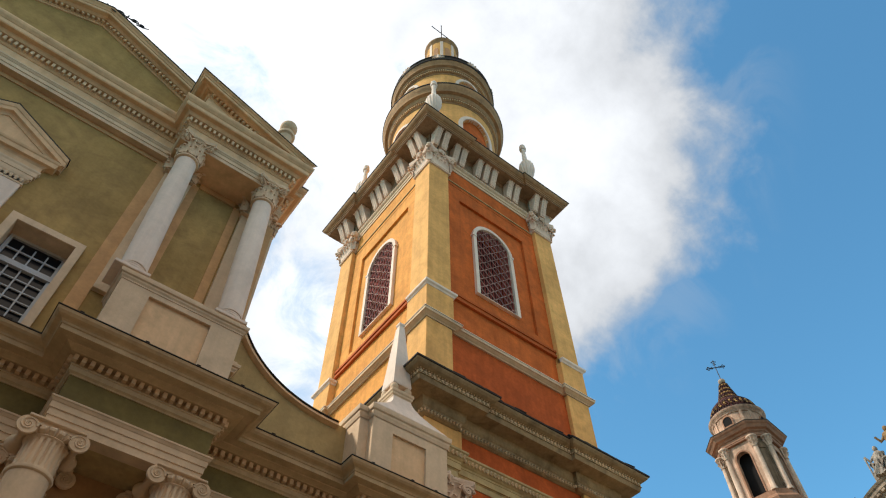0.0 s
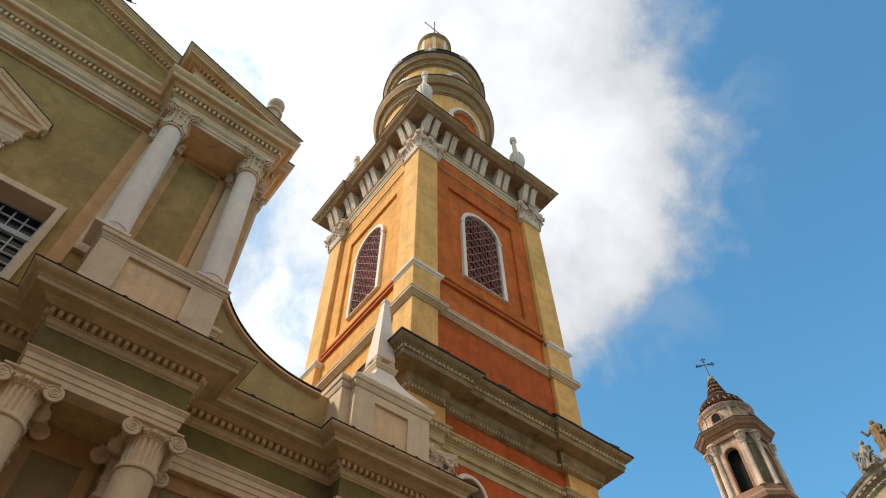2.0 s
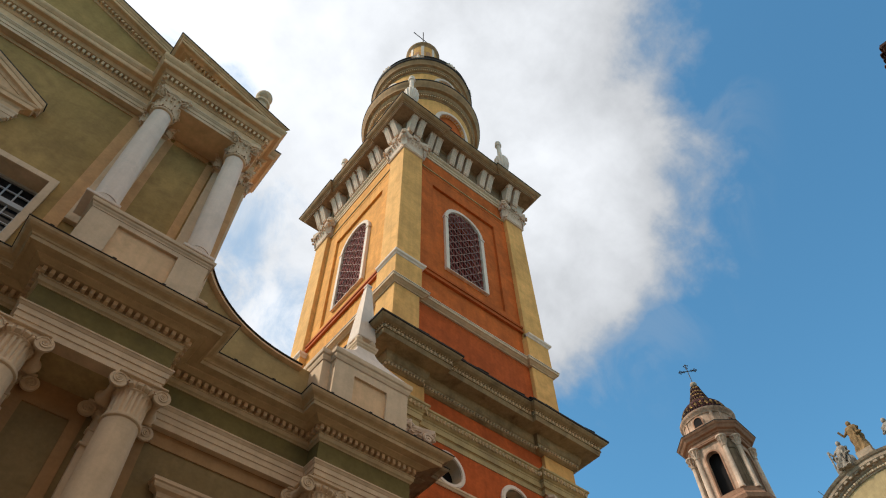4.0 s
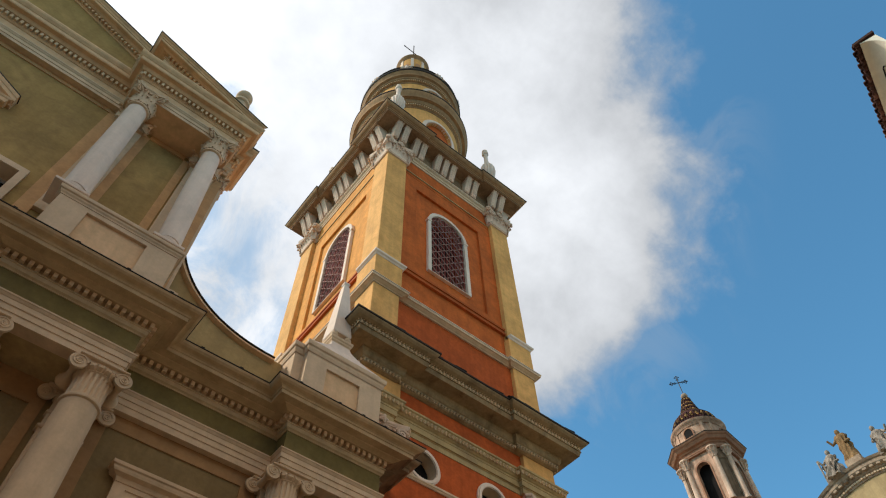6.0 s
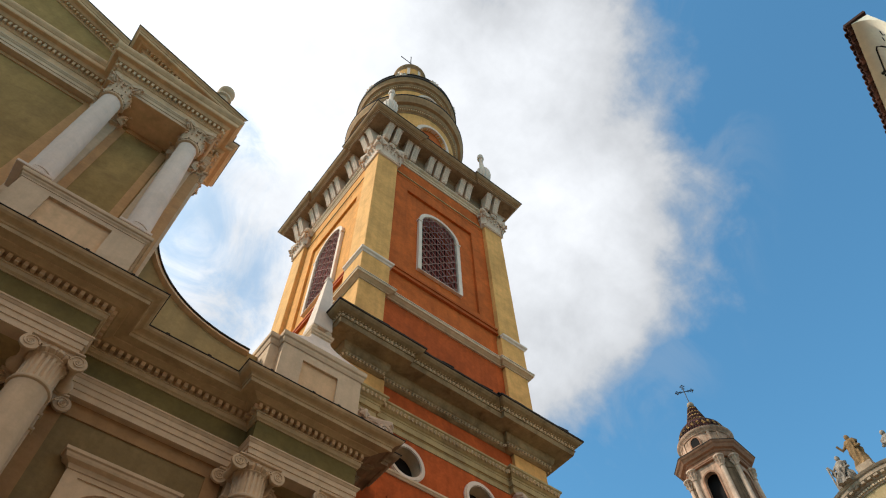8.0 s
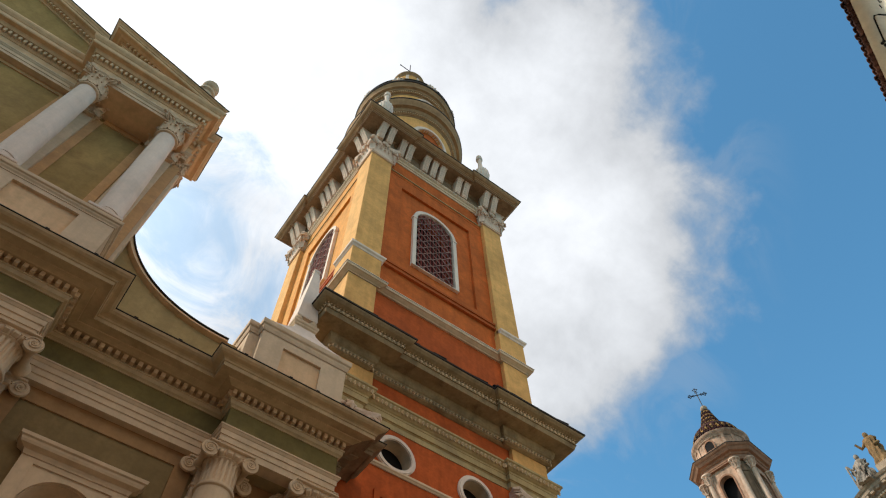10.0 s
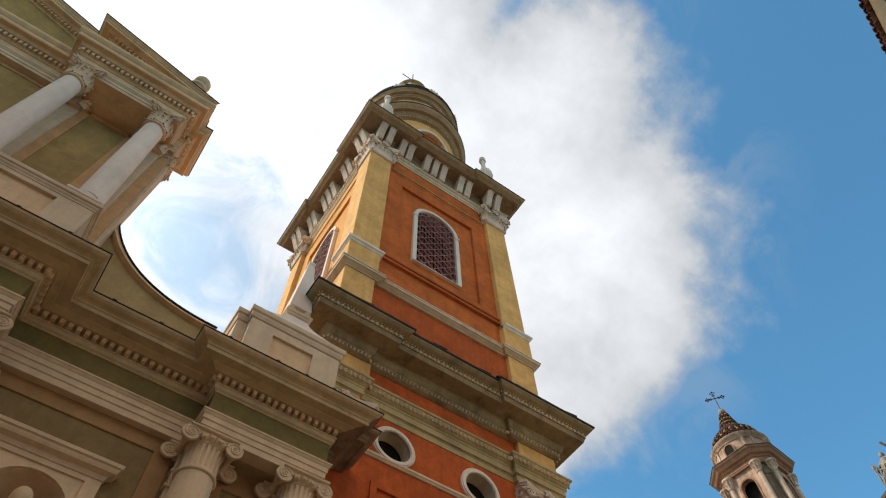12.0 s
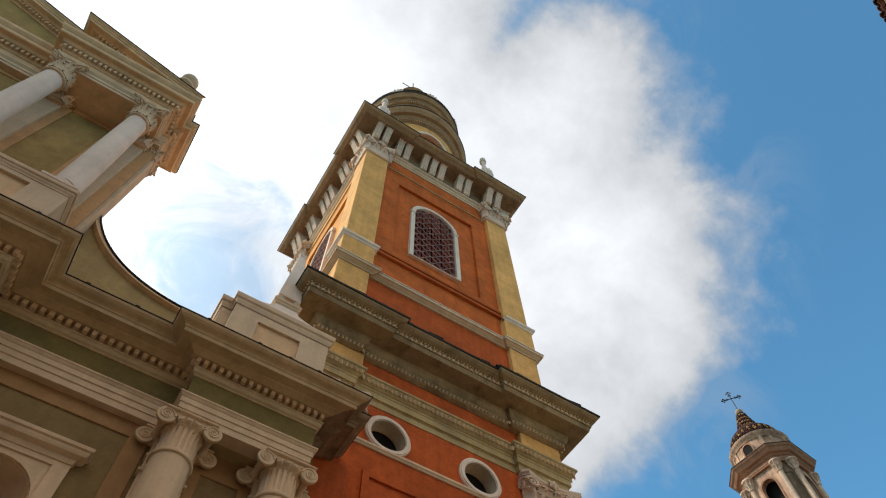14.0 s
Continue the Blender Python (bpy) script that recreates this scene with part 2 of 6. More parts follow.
TILE = material("clay_roof_tile", (0.11, 0.05, 0.036), var=0.25, each=0.35)
PAVING = material("pebble_paving", (0.15, 0.125, 0.098), var=0.2, big=0.3, fine=9, stain=(0.19, 0.165, 0.13), stain_amount=0.5)
INK = material("dark_painted_line", (0.03, 0.027, 0.024), var=0.2, bump=0)

glass = bpy.data.materials.new("window_glass")
glass.use_nodes = True
gb = glass.node_tree.nodes["Principled BSDF"]
gb.inputs["Base Color"].default_value = (0.012, 0.014, 0.018, 1)
gb.inputs["Roughness"].default_value = 0.12
gb.inputs["Specular IOR Level"].default_value = 0.2

# ---- building blocks ----
BASE = {}
PLAN = [None]                               # how drawing coordinates of the section being built lie on the site


def stretch(pairs):
    """Piecewise straight rule from drawing metres to site metres."""
    xs, ys = [p[0] for p in pairs], [p[1] for p in pairs]

    def f(v):
        i = 0
        while i < len(xs) - 2 and v > xs[i + 1]:
            i += 1
        return ys[i] + (ys[i + 1] - ys[i]) * (v - xs[i]) / (xs[i + 1] - xs[i])
    return f


def laid(fx, fy, fz):
    return lambda p: Vector((fx(p[0]), fy(p[1]), fz(p[2])))


def sited(p):
    return PLAN[0](p) if PLAN[0] else Vector(p)


def thing(name, place, label, category, group="", kind=""):
    ob = new(name)
    ob.empty_display_size = 0.3
    ob.location = sited(place)
    BASE[ob.name] = sited(place)
    return tagged(ob, label, category, group, kind)


def part(name, bm, mat, parent, label="", smooth=False, local=False, kind=""):
    """One bmesh as one mesh object under a thing or a part; built in world coordinates unless local."""
    me = bpy.data.meshes.new(name)
    if PLAN[0] and not local:
        for v in bm.verts:
            v.co = PLAN[0](v.co)
    bmesh.ops.recalc_face_normals(bm, faces=bm.faces)
    if smooth:
        for f in bm.faces:
            f.smooth = True
    bm.to_mesh(me)
    bm.free()
    if smooth:
        me.set_sharp_from_angle(angle=radians(38))
    me.materials.append(mat)
    ob = new(name, me)
    if parent is not None:
        ob.parent = parent
        if not local and parent.name in BASE:
            ob.matrix_parent_inverse = Matrix.Translation(-BASE[parent.name])
    return tagged(ob, label, kind=kind)


def piece(name, mesh, m, parent):
    """A small repeated part that shares its mesh with its likes; m in world coordinates."""
    ob = new(name, mesh)
    ob.parent = parent
    if parent.name in BASE:
        ob.matrix_parent_inverse = Matrix.Translation(-BASE[parent.name])
    if PLAN[0]:
        p = m.translation
        q = sited(p)
        grow = [(sited(p + e) - q).length for e in (Vector((0.1, 0, 0)), Vector((0, 0.1, 0)), Vector((0, 0, 0.1)))]
        m = Matrix.Translation(q) @ Matrix.Diagonal((10 * grow[0], 10 * grow[1], 10 * grow[2], 1)) @ m.to_3x3().to_4x4()
    ob.matrix_basis = m
    return ob


def mesh_of(bm, name, mat, smooth=False):
    me = bpy.data.meshes.new(name)
    bmesh.ops.recalc_face_normals(bm, faces=bm.faces)
    if smooth:
        for f in bm.faces:
            f.smooth = True
    bm.to_mesh(me)
    bm.free()
    if smooth:
        me.set_sharp_from_angle(angle=radians(40))
    me.materials.append(mat)
    return me


def box(bm, x0, x1, y0, y1, z0, z1, m=None):
    vs = [bm.verts.new(Vector(c) if m is None else m @ Vector(c)) for c in
          ((x0, y0, z0), (x1, y0, z0), (x1, y1, z0), (x0, y1, z0), (x0, y0, z1), (x1, y0, z1), (x1, y1, z1), (x0, y1, z1))]
    for q in ((0, 3, 2, 1), (4, 5, 6, 7), (0, 1, 5, 4), (1, 2, 6, 5), (2, 3, 7, 6), (3, 0, 4, 7)):
        bm.faces.new([vs[i] for i in q])


def bevelled(bm, x0, x1, y0, y1, z0, z1, b=0.01, m=None):
    """A box with chamfered upright edges and rims."""
    rings = []
    for z, s in ((z0, b), (z0 + b, 0), (z1 - b, 0), (z1, b)):
        c = [(x0 + s + b, y0 + s), (x1 - s - b, y0 + s), (x1 - s, y0 + s + b), (x1 - s, y1 - s - b), (x1 - s - b, y1 - s), (x0 + s + b, y1 - s), (x0 + s, y1 - s - b), (x0 + s, y0 + s + b)]
        rings.append([bm.verts.new(Vector((x, y, z)) if m is None else m @ Vector((x, y, z))) for x, y in c])
    for a, c in zip(rings, rings[1:]):
        for i in range(8):
            bm.faces.new((a[i], a[(i + 1) % 8], c[(i + 1) % 8], c[i]))
    bm.faces.new(rings[0][::-1])
    bm.faces.new(rings[-1])


def mitres(path, closed):
    """For each corner of a plan line its outward direction (outside lies to the right of travel)."""
    pts = [Vector(p) for p in path]
    n = len(pts)
    out = []
    for i in range(n):
        ds = []
        if closed or i > 0:
            ds.append((pts[i] - pts[i - 1]).normalized())
        if closed or i < n - 1:
            ds.append((pts[(i + 1) % n] - pts[i]).normalized())
        ns = [Vector((d.y, -d.x)) for d in ds]
        out.append(ns[0] if len(ns) == 1 else (ns[0] + ns[1]) / (1 + ns[0].dot(ns[1])))
    return pts, out


def sweep(bm, path, prof, closed=False):
    """A moulding: the closed profile (out, z) carried along a plan line with mitred corners."""
    pts, outs = mitres(path, closed)
    rings = [[bm.verts.new((p.x + o.x * u, p.y + o.y * u, z)) for u, z in prof] for p, o in zip(pts, outs)]
    k = len(prof)
    pairs = list(zip(rings, rings[1:])) + ([(rings[-1], rings[0])] if closed else [])
    for a, b in pairs:
        for i in range(k):
            bm.faces.new((a[i], b[i], b[(i + 1) % k], a[(i + 1) % k]))
    if not closed:
        bm.faces.new(rings[0])
        bm.faces.new(rings[-1][::-1])


def revolve(bm, prof, n=32, centre=(0, 0), wave=None, a0=0.0, a1=2 * math.pi):
    """Turned shape from (radius, z). wave(angle, i) scales the radius."""
    full = abs(a1 - a0 - 2 * math.pi) < 1e-6
    cols = n if full else n + 1
    rings = []
    for i, (r, z) in enumerate(prof):
        if r < 1e-6:
            rings.append([bm.verts.new((centre[0], centre[1], z))])
            continue
        ring = []
        for j in range(cols):
            a = a0 + (a1 - a0) * j / n
            s = wave(a, i) if wave else 1.0
            ring.append(bm.verts.new((centre[0] + r * s * math.cos(a), centre[1] + r * s * math.sin(a), z)))
        rings.append(ring)
    for a, b in zip(rings, rings[1:]):
        for j in range(n):
            k = (j + 1) % cols
            if len(a) == 1 and len(b) == 1:
                continue
            if len(a) == 1:
                bm.faces.new((a[0], b[k], b[j]))
            elif len(b) == 1:
                bm.faces.new((a[j], a[k], b[0]))
            else:
                bm.faces.new((a[j], a[k], b[k], b[j]))
    if full:
        for ring, turn in ((rings[0], -1), (rings[-1], 1)):
            if len(ring) > 2:
                bm.faces.new(ring[::turn])


def tube(bm, pts, radius, sides=6, flat=None):
    """A rod along points; radius may be a function of 0..1."""
    pts = [Vector(p) for p in pts]
    rings = []
    for i, p in enumerate(pts):
        d = (pts[min(i + 1, len(pts) - 1)] - pts[max(i - 1, 0)]).normalized()
        ref = Vector(flat) if flat else (Vector((0, 0, 1)) if abs(d.z) < 0.9 else Vector((1, 0, 0)))
        u = d.cross(ref).normalized()
        v = d.cross(u).normalized()
        r = radius(i / (len(pts) - 1)) if callable(radius) else radius
        rings.append([bm.verts.new(p + r * (math.cos(2 * math.pi * j / sides) * u + math.sin(2 * math.pi * j / sides) * v)) for j in range(sides)])
    for a, b in zip(rings, rings[1:]):
        for j in range(sides):
            bm.faces.new((a[j], a[(j + 1) % sides], b[(j + 1) % sides], b[j]))
    bm.faces.new(rings[0][::-1])
    bm.faces.new(rings[-1])


def slab(bm, outer, holes, to3d, depth):
    """A wall plate with holes: outlines in (u, v), to3d(u, v, d) gives the place at depth d behind its face."""
    work = bmesh.new()
    loops = []
    for line in [outer, *holes]:
        vs = [work.verts.new((u, v, 0)) for u, v in line]
        loops.append(vs)
        for i in range(len(vs)):
            work.edges.new((vs[i], vs[(i + 1) % len(vs)]))
    bmesh.ops.triangle_fill(work, use_beauty=True, use_dissolve=False, edges=work.edges[:])
    work.verts.index_update()
    front = [bm.verts.new(to3d(v.co.x, v.co.y, 0)) for v in work.verts]
    back = [bm.verts.new(to3d(v.co.x, v.co.y, depth)) for v in work.verts]
    for f in work.faces:
        ids = [v.index for v in f.verts]
        bm.faces.new([front[i] for i in ids])
        bm.faces.new([back[i] for i in reversed(ids)])
    for vs in loops:
        ids = [v.index for v in vs]
        for i, a in enumerate(ids):
            b = ids[(i + 1) % len(ids)]
            bm.faces.new((front[a], front[b], back[b], back[a]))
    work.free()


def rect(u0, u1, v0, v1):
    return [(u0, v0), (u1, v0), (u1, v1), (u0, v1)]


def arch(uc, half, v0, spring, n=14):
    """Outline of a round-headed opening."""
    return [(uc - half, v0), (uc + half, v0)] + [(uc + half * math.cos(math.pi * i / n), spring + half * math.sin(math.pi * i / n)) for i in range(n + 1)]


def ring2(bm, inner, outer, to3d, d0, d1):
    """A frame between two outlines with the same number of corners, from depth d0 to d1 (negative: proud)."""
    n = len(inner)
    rows = [[bm.verts.new(to3d(u, v, d)) for u, v in line] for line, d in ((outer, d1), (outer, d0), (inner, d0), (inner, d1))]
    for a, b in zip(rows, rows[1:] + rows[:1]):
        for i in range(n):
            bm.faces.new((a[i], a[(i + 1) % n], b[(i + 1) % n], b[i]))


def xz(y):
    return lambda u, v, d: Vector((u, y + d, v))


def along(path, pitch, inset=0.0, closed=False):
    """Places and turn angles at even steps on each run of a plan line."""
    pts = [Vector(p) for p in path]
    if closed:
        pts.append(pts[0])
    for a, b in zip(pts, pts[1:]):
        d = b - a
        run = d.length + 2 * inset
        n = int(run / pitch)
        if n < 1:
            continue
        e = d.normalized()
        for i in range(n):
            s = -inset + run * (i + 0.5) / n
            yield a + e * s, math.atan2(e.y, e.x), s, d.length


def dentil_row(parent, path, mesh, pitch, out, z, inset):
    """Single dentils along a cornice; mesh: width along x, front towards -y."""
    pts, outs = mitres(path, False)
    shifted = [p + o * out for p, o in zip(pts, outs)]
    for p, turn, s, length in along([tuple(q) for q in shifted], pitch, inset):
        piece("dentil", mesh, Matrix.Translation((p.x, p.y, z)) @ Matrix.Rotation(turn, 4, "Z"), parent)


def spiral(bm, centre, r0, turns, thick, u, v, n=40, grow=0.14):
    """A volute's raised line in the plane of u and v."""
    u, v, c = Vector(u), Vector(v), Vector(centre)
    pts = []
    for i in range(n + 1):
        a = 2 * math.pi * turns * i / n
        r = r0 * math.exp(-grow * a)
        pts.append(c + r * (math.cos(a) * u + math.sin(a) * v))
    tube(bm, pts, lambda f: thick * (1 - 0.45 * f), sides=5, flat=u.cross(v))


def leaf(bm, p, nrm, h, w, reach, r):
    """An acanthus leaf that hugs the bell and curls over at its tip."""
    side = Vector((-nrm.y, nrm.x, 0))
    rows = []
    for s, o, k in ((0, 0.0, 0.9), (0.28, 0.05, 1.05), (0.55, 0.14, 1.0), (0.8, 0.42, 0.85), (0.97, 0.85, 0.6), (0.98, 1.12, 0.4), (0.85, 1.2, 0.2)):
        c = p + Vector((0, 0, s * h)) + nrm * (0.02 + o * reach)
        t = 0.16 * w
        wk = 0.5 * w * k
        rows.append([bm.verts.new(q) for q in (c - side * wk + nrm * t * 0.2, c - side * wk * 0.4 + nrm * t * 0.7, c + nrm * t * 0.25, c + side * wk * 0.4 + nrm * t * 0.7, c + side * wk + nrm * t * 0.2, c - nrm * t * 0.7)])
    for a, b in zip(rows, rows[1:]):
        for i in range(6):
            bm.faces.new((a[i], a[(i + 1) % 6], b[(i + 1) % 6], b[i]))
    bm.faces.new(rows[0][::-1])
    bm.faces.new(rows[-1])


UP3 = Vector((0, 0, 1))


def turn(a):
    return Matrix.Rotation(a, 4, "Z")


def shift(x, y, z=0.0):
    return Matrix.Translation((x, y, z))


def made(name, mat, build):
    """A mesh from a function that fills a bmesh."""
    bm = bmesh.new()
    build(bm)
    return mesh_of(bm, name, mat, smooth=True)


def rings_of(bm, rings):
    k = len(rings[0])
    vs = [[bm.verts.new(c) for c in r] for r in rings]
    for a, b in zip(vs, vs[1:]):
        for i in range(k):
            bm.faces.new((a[i], a[(i + 1) % k], b[(i + 1) % k], b[i]))
    bm.faces.new(vs[0][::-1])
    bm.faces.new(vs[-1])


def hollow_abacus(bm, r, h, reach, ear, sides):
    """The four-eared slab on top of a capital, hollow on each side."""
    rings = []
    for z, f in ((0.86 * h, 0.96), (0.89 * h, 0.96), (0.92 * h, 1.0), (h, 1.0)):
        ring = []
        for k in range(4):
            a = math.pi / 4 + k * math.pi / 2
            d = Vector((math.cos(a), math.sin(a), 0))
            s = Vector((-d.y, d.x, 0))
            ring += [d * reach * r * f - s * ear * r, d * reach * r * f + s * ear * r]
            m = Vector((math.cos(a + math.pi / 4), math.sin(a + math.pi / 4), 0))
            ring += [(m * q + Vector((-m.y, m.x, 0)) * t) * r * f for t, q in sides]
        rings.append([p + UP3 * z for p in ring])
    rings_of(bm, rings)


def corinthian(r, h, mat, square=False):
    """A Corinthian capital as a kit: its bell, and (name, mesh, place) for leaves, volutes, scrolls and abacus."""
    if square:
        prof = [(r, 0), (r * 1.06, 0.02 * h), (r * 1.06, 0.07 * h), (r, 0.09 * h), (r * 1.0, 0.5 * h), (r * 1.12, 0.8 * h), (r * 1.22, 0.87 * h)]
        bell = made("bell", mat, lambda bm: rings_of(bm, [[(a * s, b * s, z) for a, b in ((-1, -1), (1, -1), (1, 1), (-1, 1))] for s, z in prof]))
    else:
        bell = made("bell", mat, lambda bm: revolve(bm, [(r, 0), (r * 1.1, 0.02 * h), (r * 1.1, 0.08 * h), (r, 0.1 * h), (r * 0.98, 0.5 * h), (r * 1.2, 0.8 * h), (r * 1.42, 0.87 * h)], 24))
    w = (0.74 if square else 0.78) * r
    low = made("low_leaf", mat, lambda bm: leaf(bm, Vector((r, 0, 0.09 * h)), Vector((1, 0, 0)), 0.36 * h, w, 0.26 * r, r))
    high = made("high_leaf", mat, lambda bm: leaf(bm, Vector((r, 0, 0.2 * h)), Vector((1, 0, 0)), 0.52 * h, w, 0.36 * r, r))
    out = 1.62 if square else 1.7

    def volute_shape(bm):
        c = Vector((r * out, 0, 0.74 * h))
        spiral(bm, c, 0.16 * h, 1.6, 0.05 * h, (1, 0, 0), (0, 0, 1), n=18)
        for t in (-1, 1):
            tube(bm, [(r * 1.05, t * 0.45 * r, 0.42 * h), (r * 1.12, t * 0.3 * r, 0.66 * h), c + Vector((0, t * 0.03, 0.14 * h))], 0.035 * h, 5)

    def scroll_shape(bm):
        for t in (-1, 1):
            spiral(bm, (r * 1.2, t * 0.2 * r, 0.76 * h), 0.08 * h, 1.3, 0.03 * h, (0, t, 0), (0, 0, 1), n=12)

    volute = made("volute", mat, volute_shape)
    scroll = made("scroll", mat, scroll_shape)
    abacus = made("abacus", mat, lambda bm: hollow_abacus(bm, r, h, 1.9 if square else 2.05, 0.14, ((-0.55, 1.3), (0, 1.2), (0.55, 1.3))))
    kit = [("abacus", abacus, Matrix.Identity(4))]
    for k in range(4):
        a = k * math.pi / 2
        kit += [("volute", volute, turn(a + math.pi / 4)), ("scroll", scroll, turn(a))]
        if square:
            kit += [("leaf", low, turn(a) @ shift(0, t * r)) for t in (-0.55, 0.0, 0.55)] + [("leaf", high, turn(a) @ shift(0, t * r)) for t in (-0.28, 0.28)]
            kit += [("leaf", low, turn(a + math.pi / 4) @ shift(0.414 * r, 0)), ("leaf", high, turn(a + math.pi / 4) @ shift(0.414 * r, 0))]
        else:
            kit += [("leaf", low, turn(a + j * math.pi / 4)) for j in (0, 1)] + [("leaf", high, turn(a + (j + 0.5) * math.pi / 4)) for j in (0, 1)]
    return bell, kit


def pier_capital(r, h, mat):
    """A square Corinthian capital for a broad pier, as a kit: two rows of leaves, scrolls on each face, hollow abacus."""
    prof = [(r, 0), (r * 1.05, 0.015 * h), (r * 1.05, 0.06 * h), (r * 0.99, 0.08 * h), (r * 0.99, 0.5 * h), (r * 1.06, 0.75 * h), (r * 1.16, 0.87 * h)]
    bell = made("pier_bell", mat, lambda bm: rings_of(bm, [[(a * s, b * s, z) for a, b in ((-1, -1), (1, -1), (1, 1), (-1, 1))] for s, z in prof]))
    X = Vector((1, 0, 0))
    low = made("low_leaf", mat, lambda bm: leaf(bm, Vector((r, 0, 0.08 * h)), X, 0.34 * h, 0.4 * r, 0.2 * r, r))
    high = made("high_leaf", mat, lambda bm: leaf(bm, Vector((r, 0, 0.3 * h)), X, 0.38 * h, 0.4 * r, 0.24 * r, r))
    corner = made("corner_leaf", mat, lambda bm: leaf(bm, Vector((r * 1.4, 0, 0.1 * h)), X, 0.36 * h, 0.5 * r, 0.28 * r, r))
    corner2 = made("high_corner_leaf", mat, lambda bm: leaf(bm, Vector((r * 1.4, 0, 0.34 * h)), X, 0.42 * h, 0.5 * r, 0.32 * r, r))

    def volute_shape(t):
        def f(bm):
            c = Vector((r * 1.26, t * r * 0.96, 0.7 * h))
            spiral(bm, c, 0.19 * h, 1.9, 0.048 * h, (0, t, 0), (0, 0, 1), n=26)
            tube(bm, [(r * 1.04, t * 0.3 * r, 0.5 * h), (r * 1.12, t * 0.5 * r, 0.66 * h), (r * 1.22, t * 0.78 * r, 0.86 * h), c + UP3 * 0.185 * h], 0.034 * h, 5)
        return f

    def scroll_shape(bm):
        for t in (-1, 1):
            spiral(bm, (r * 1.16, t * 0.24 * r, 0.72 * h), 0.1 * h, 1.5, 0.03 * h, (0, -t, 0), (0, 0, 1), n=16)

    def flower_shape(bm):
        revolve(bm, [(0.0, -0.1 * h), (0.11 * h, -0.02 * h), (0.13 * h, 0.03 * h), (0.06 * h, 0.07 * h), (0.0, 0.09 * h)], 30, wave=lambda a, i: 1 + 0.25 * math.sin(5 * a))
        bm.transform(shift(r * 1.26, 0, 0.92 * h) @ Matrix.Rotation(radians(90), 4, "Y"))

    vol = [made("volute", mat, volute_shape(t)) for t in (-1, 1)]
    scroll, flower = made("scroll", mat, scroll_shape), made("flower", mat, flower_shape)
    abacus = made("pier_abacus", mat, lambda bm: hollow_abacus(bm, r, h, 1.86, 0.14, ((-0.7, 1.26), (-0.3, 1.2), (0.3, 1.2), (0.7, 1.26))))
    kit = [("abacus", abacus, Matrix.Identity(4))]
    for k in range(4):
        a = k * math.pi / 2
        kit += [("volute", vol[0], turn(a)), ("volute", vol[1], turn(a)), ("scroll", scroll, turn(a)), ("flower", flower, turn(a))]
        kit += [("leaf", low, turn(a) @ shift(0, t * r)) for t in (-0.72, -0.36, 0.0, 0.36, 0.72)]
        kit += [("leaf", high, turn(a) @ shift(0, t * r)) for t in (-0.54, -0.18, 0.18, 0.54)]
        kit += [("leaf", corner, turn(a + math.pi / 4)), ("leaf", corner2, turn(a + math.pi / 4))]
    return bell, kit


def ionic(r, mat, depth=None, half=None):
    """An Ionic capital as a kit, its bell at the origin and the astragal below, 0.58 high for r = 0.33; half: the flat form for a pilaster."""
    k = r / 0.33
    d = depth or 0.34 * k

    def neck(bm):
        if half:
            bevelled(bm, -half - 0.03, half + 0.03, -d, d, -0.03 * k, 0.045 * k, 0.012)
            box(bm, -half, half, -d + 0.02, d - 0.02, 0.04 * k, 0.36 * k)
            bevelled(bm, -half - 0.04, half + 0.04, -d - 0.02, d, 0.33 * k, 0.46 * k, 0.03)
            return
        prof = [(r, -0.31 * k), (r * 1.1, -0.29 * k), (r * 1.13, -0.26 * k), (r * 1.1, -0.23 * k), (r * 1.0, -0.215 * k), (r * 0.98, -0.16 * k), (r * 0.98, 0.26 * k), (r * 1.0, 0.29 * k), (r * 1.08, 0.31 * k), (r * 1.02, 0.335 * k), (r * 1.1, 0.345 * k), (r * 1.25, 0.38 * k), (r * 1.27, 0.42 * k), (r * 1.16, 0.46 * k)]

        def wave(a, i):
            if i in (5, 6):
                return 1 - 0.12 * max(0.0, math.sin(20 * a)) ** 0.6
            return 1 - 0.17 * max(0.0, math.sin(16 * a)) ** 2 if i in (10, 11, 12) else 1.0
        revolve(bm, prof, 176, wave=wave)

    vx = half + 0.2 if half else 0.42 * k

    def volute_shape(sx):
        def f(bm):
            cz, rv = 0.385 * k, 0.168 * k
            revolve(bm, [(rv * 0.96, -d), (rv, -d + 0.03), (rv * 0.96, -d + 0.06), (rv * 0.5, -0.45 * d), (rv * 0.36, 0), (rv * 0.5, 0.45 * d), (rv * 0.96, d - 0.06), (rv, d - 0.03), (rv * 0.96, d)], 28)
            bm.transform(shift(sx * vx, 0, cz) @ Matrix.Rotation(radians(90), 4, "X"))
            for sy in (-1, 1):
                spiral(bm, (sx * vx, sy * (d + 0.004), cz), rv * 0.9, 2.6, 0.022 * k, (-sx, 0, 0), (0, 0, 1), n=52, grow=0.13)
        return f

    def top(bm):
        box(bm, -vx, vx, -d + 0.01, d - 0.01, 0.45 * k, 0.53 * k)
        bevelled(bm, -vx - 0.05 * k, vx + 0.05 * k, -d - 0.05 * k, d + 0.05 * k, 0.525 * k, 0.575 * k, 0.012)

    kit = [("volute", made("ionic_volute", mat, volute_shape(sx)), Matrix.Identity(4)) for sx in (-1, 1)]
    kit.append(("abacus", made("ionic_abacus", mat, top), Matrix.Identity(4)))
    return made("ionic_neck", mat, neck), kit


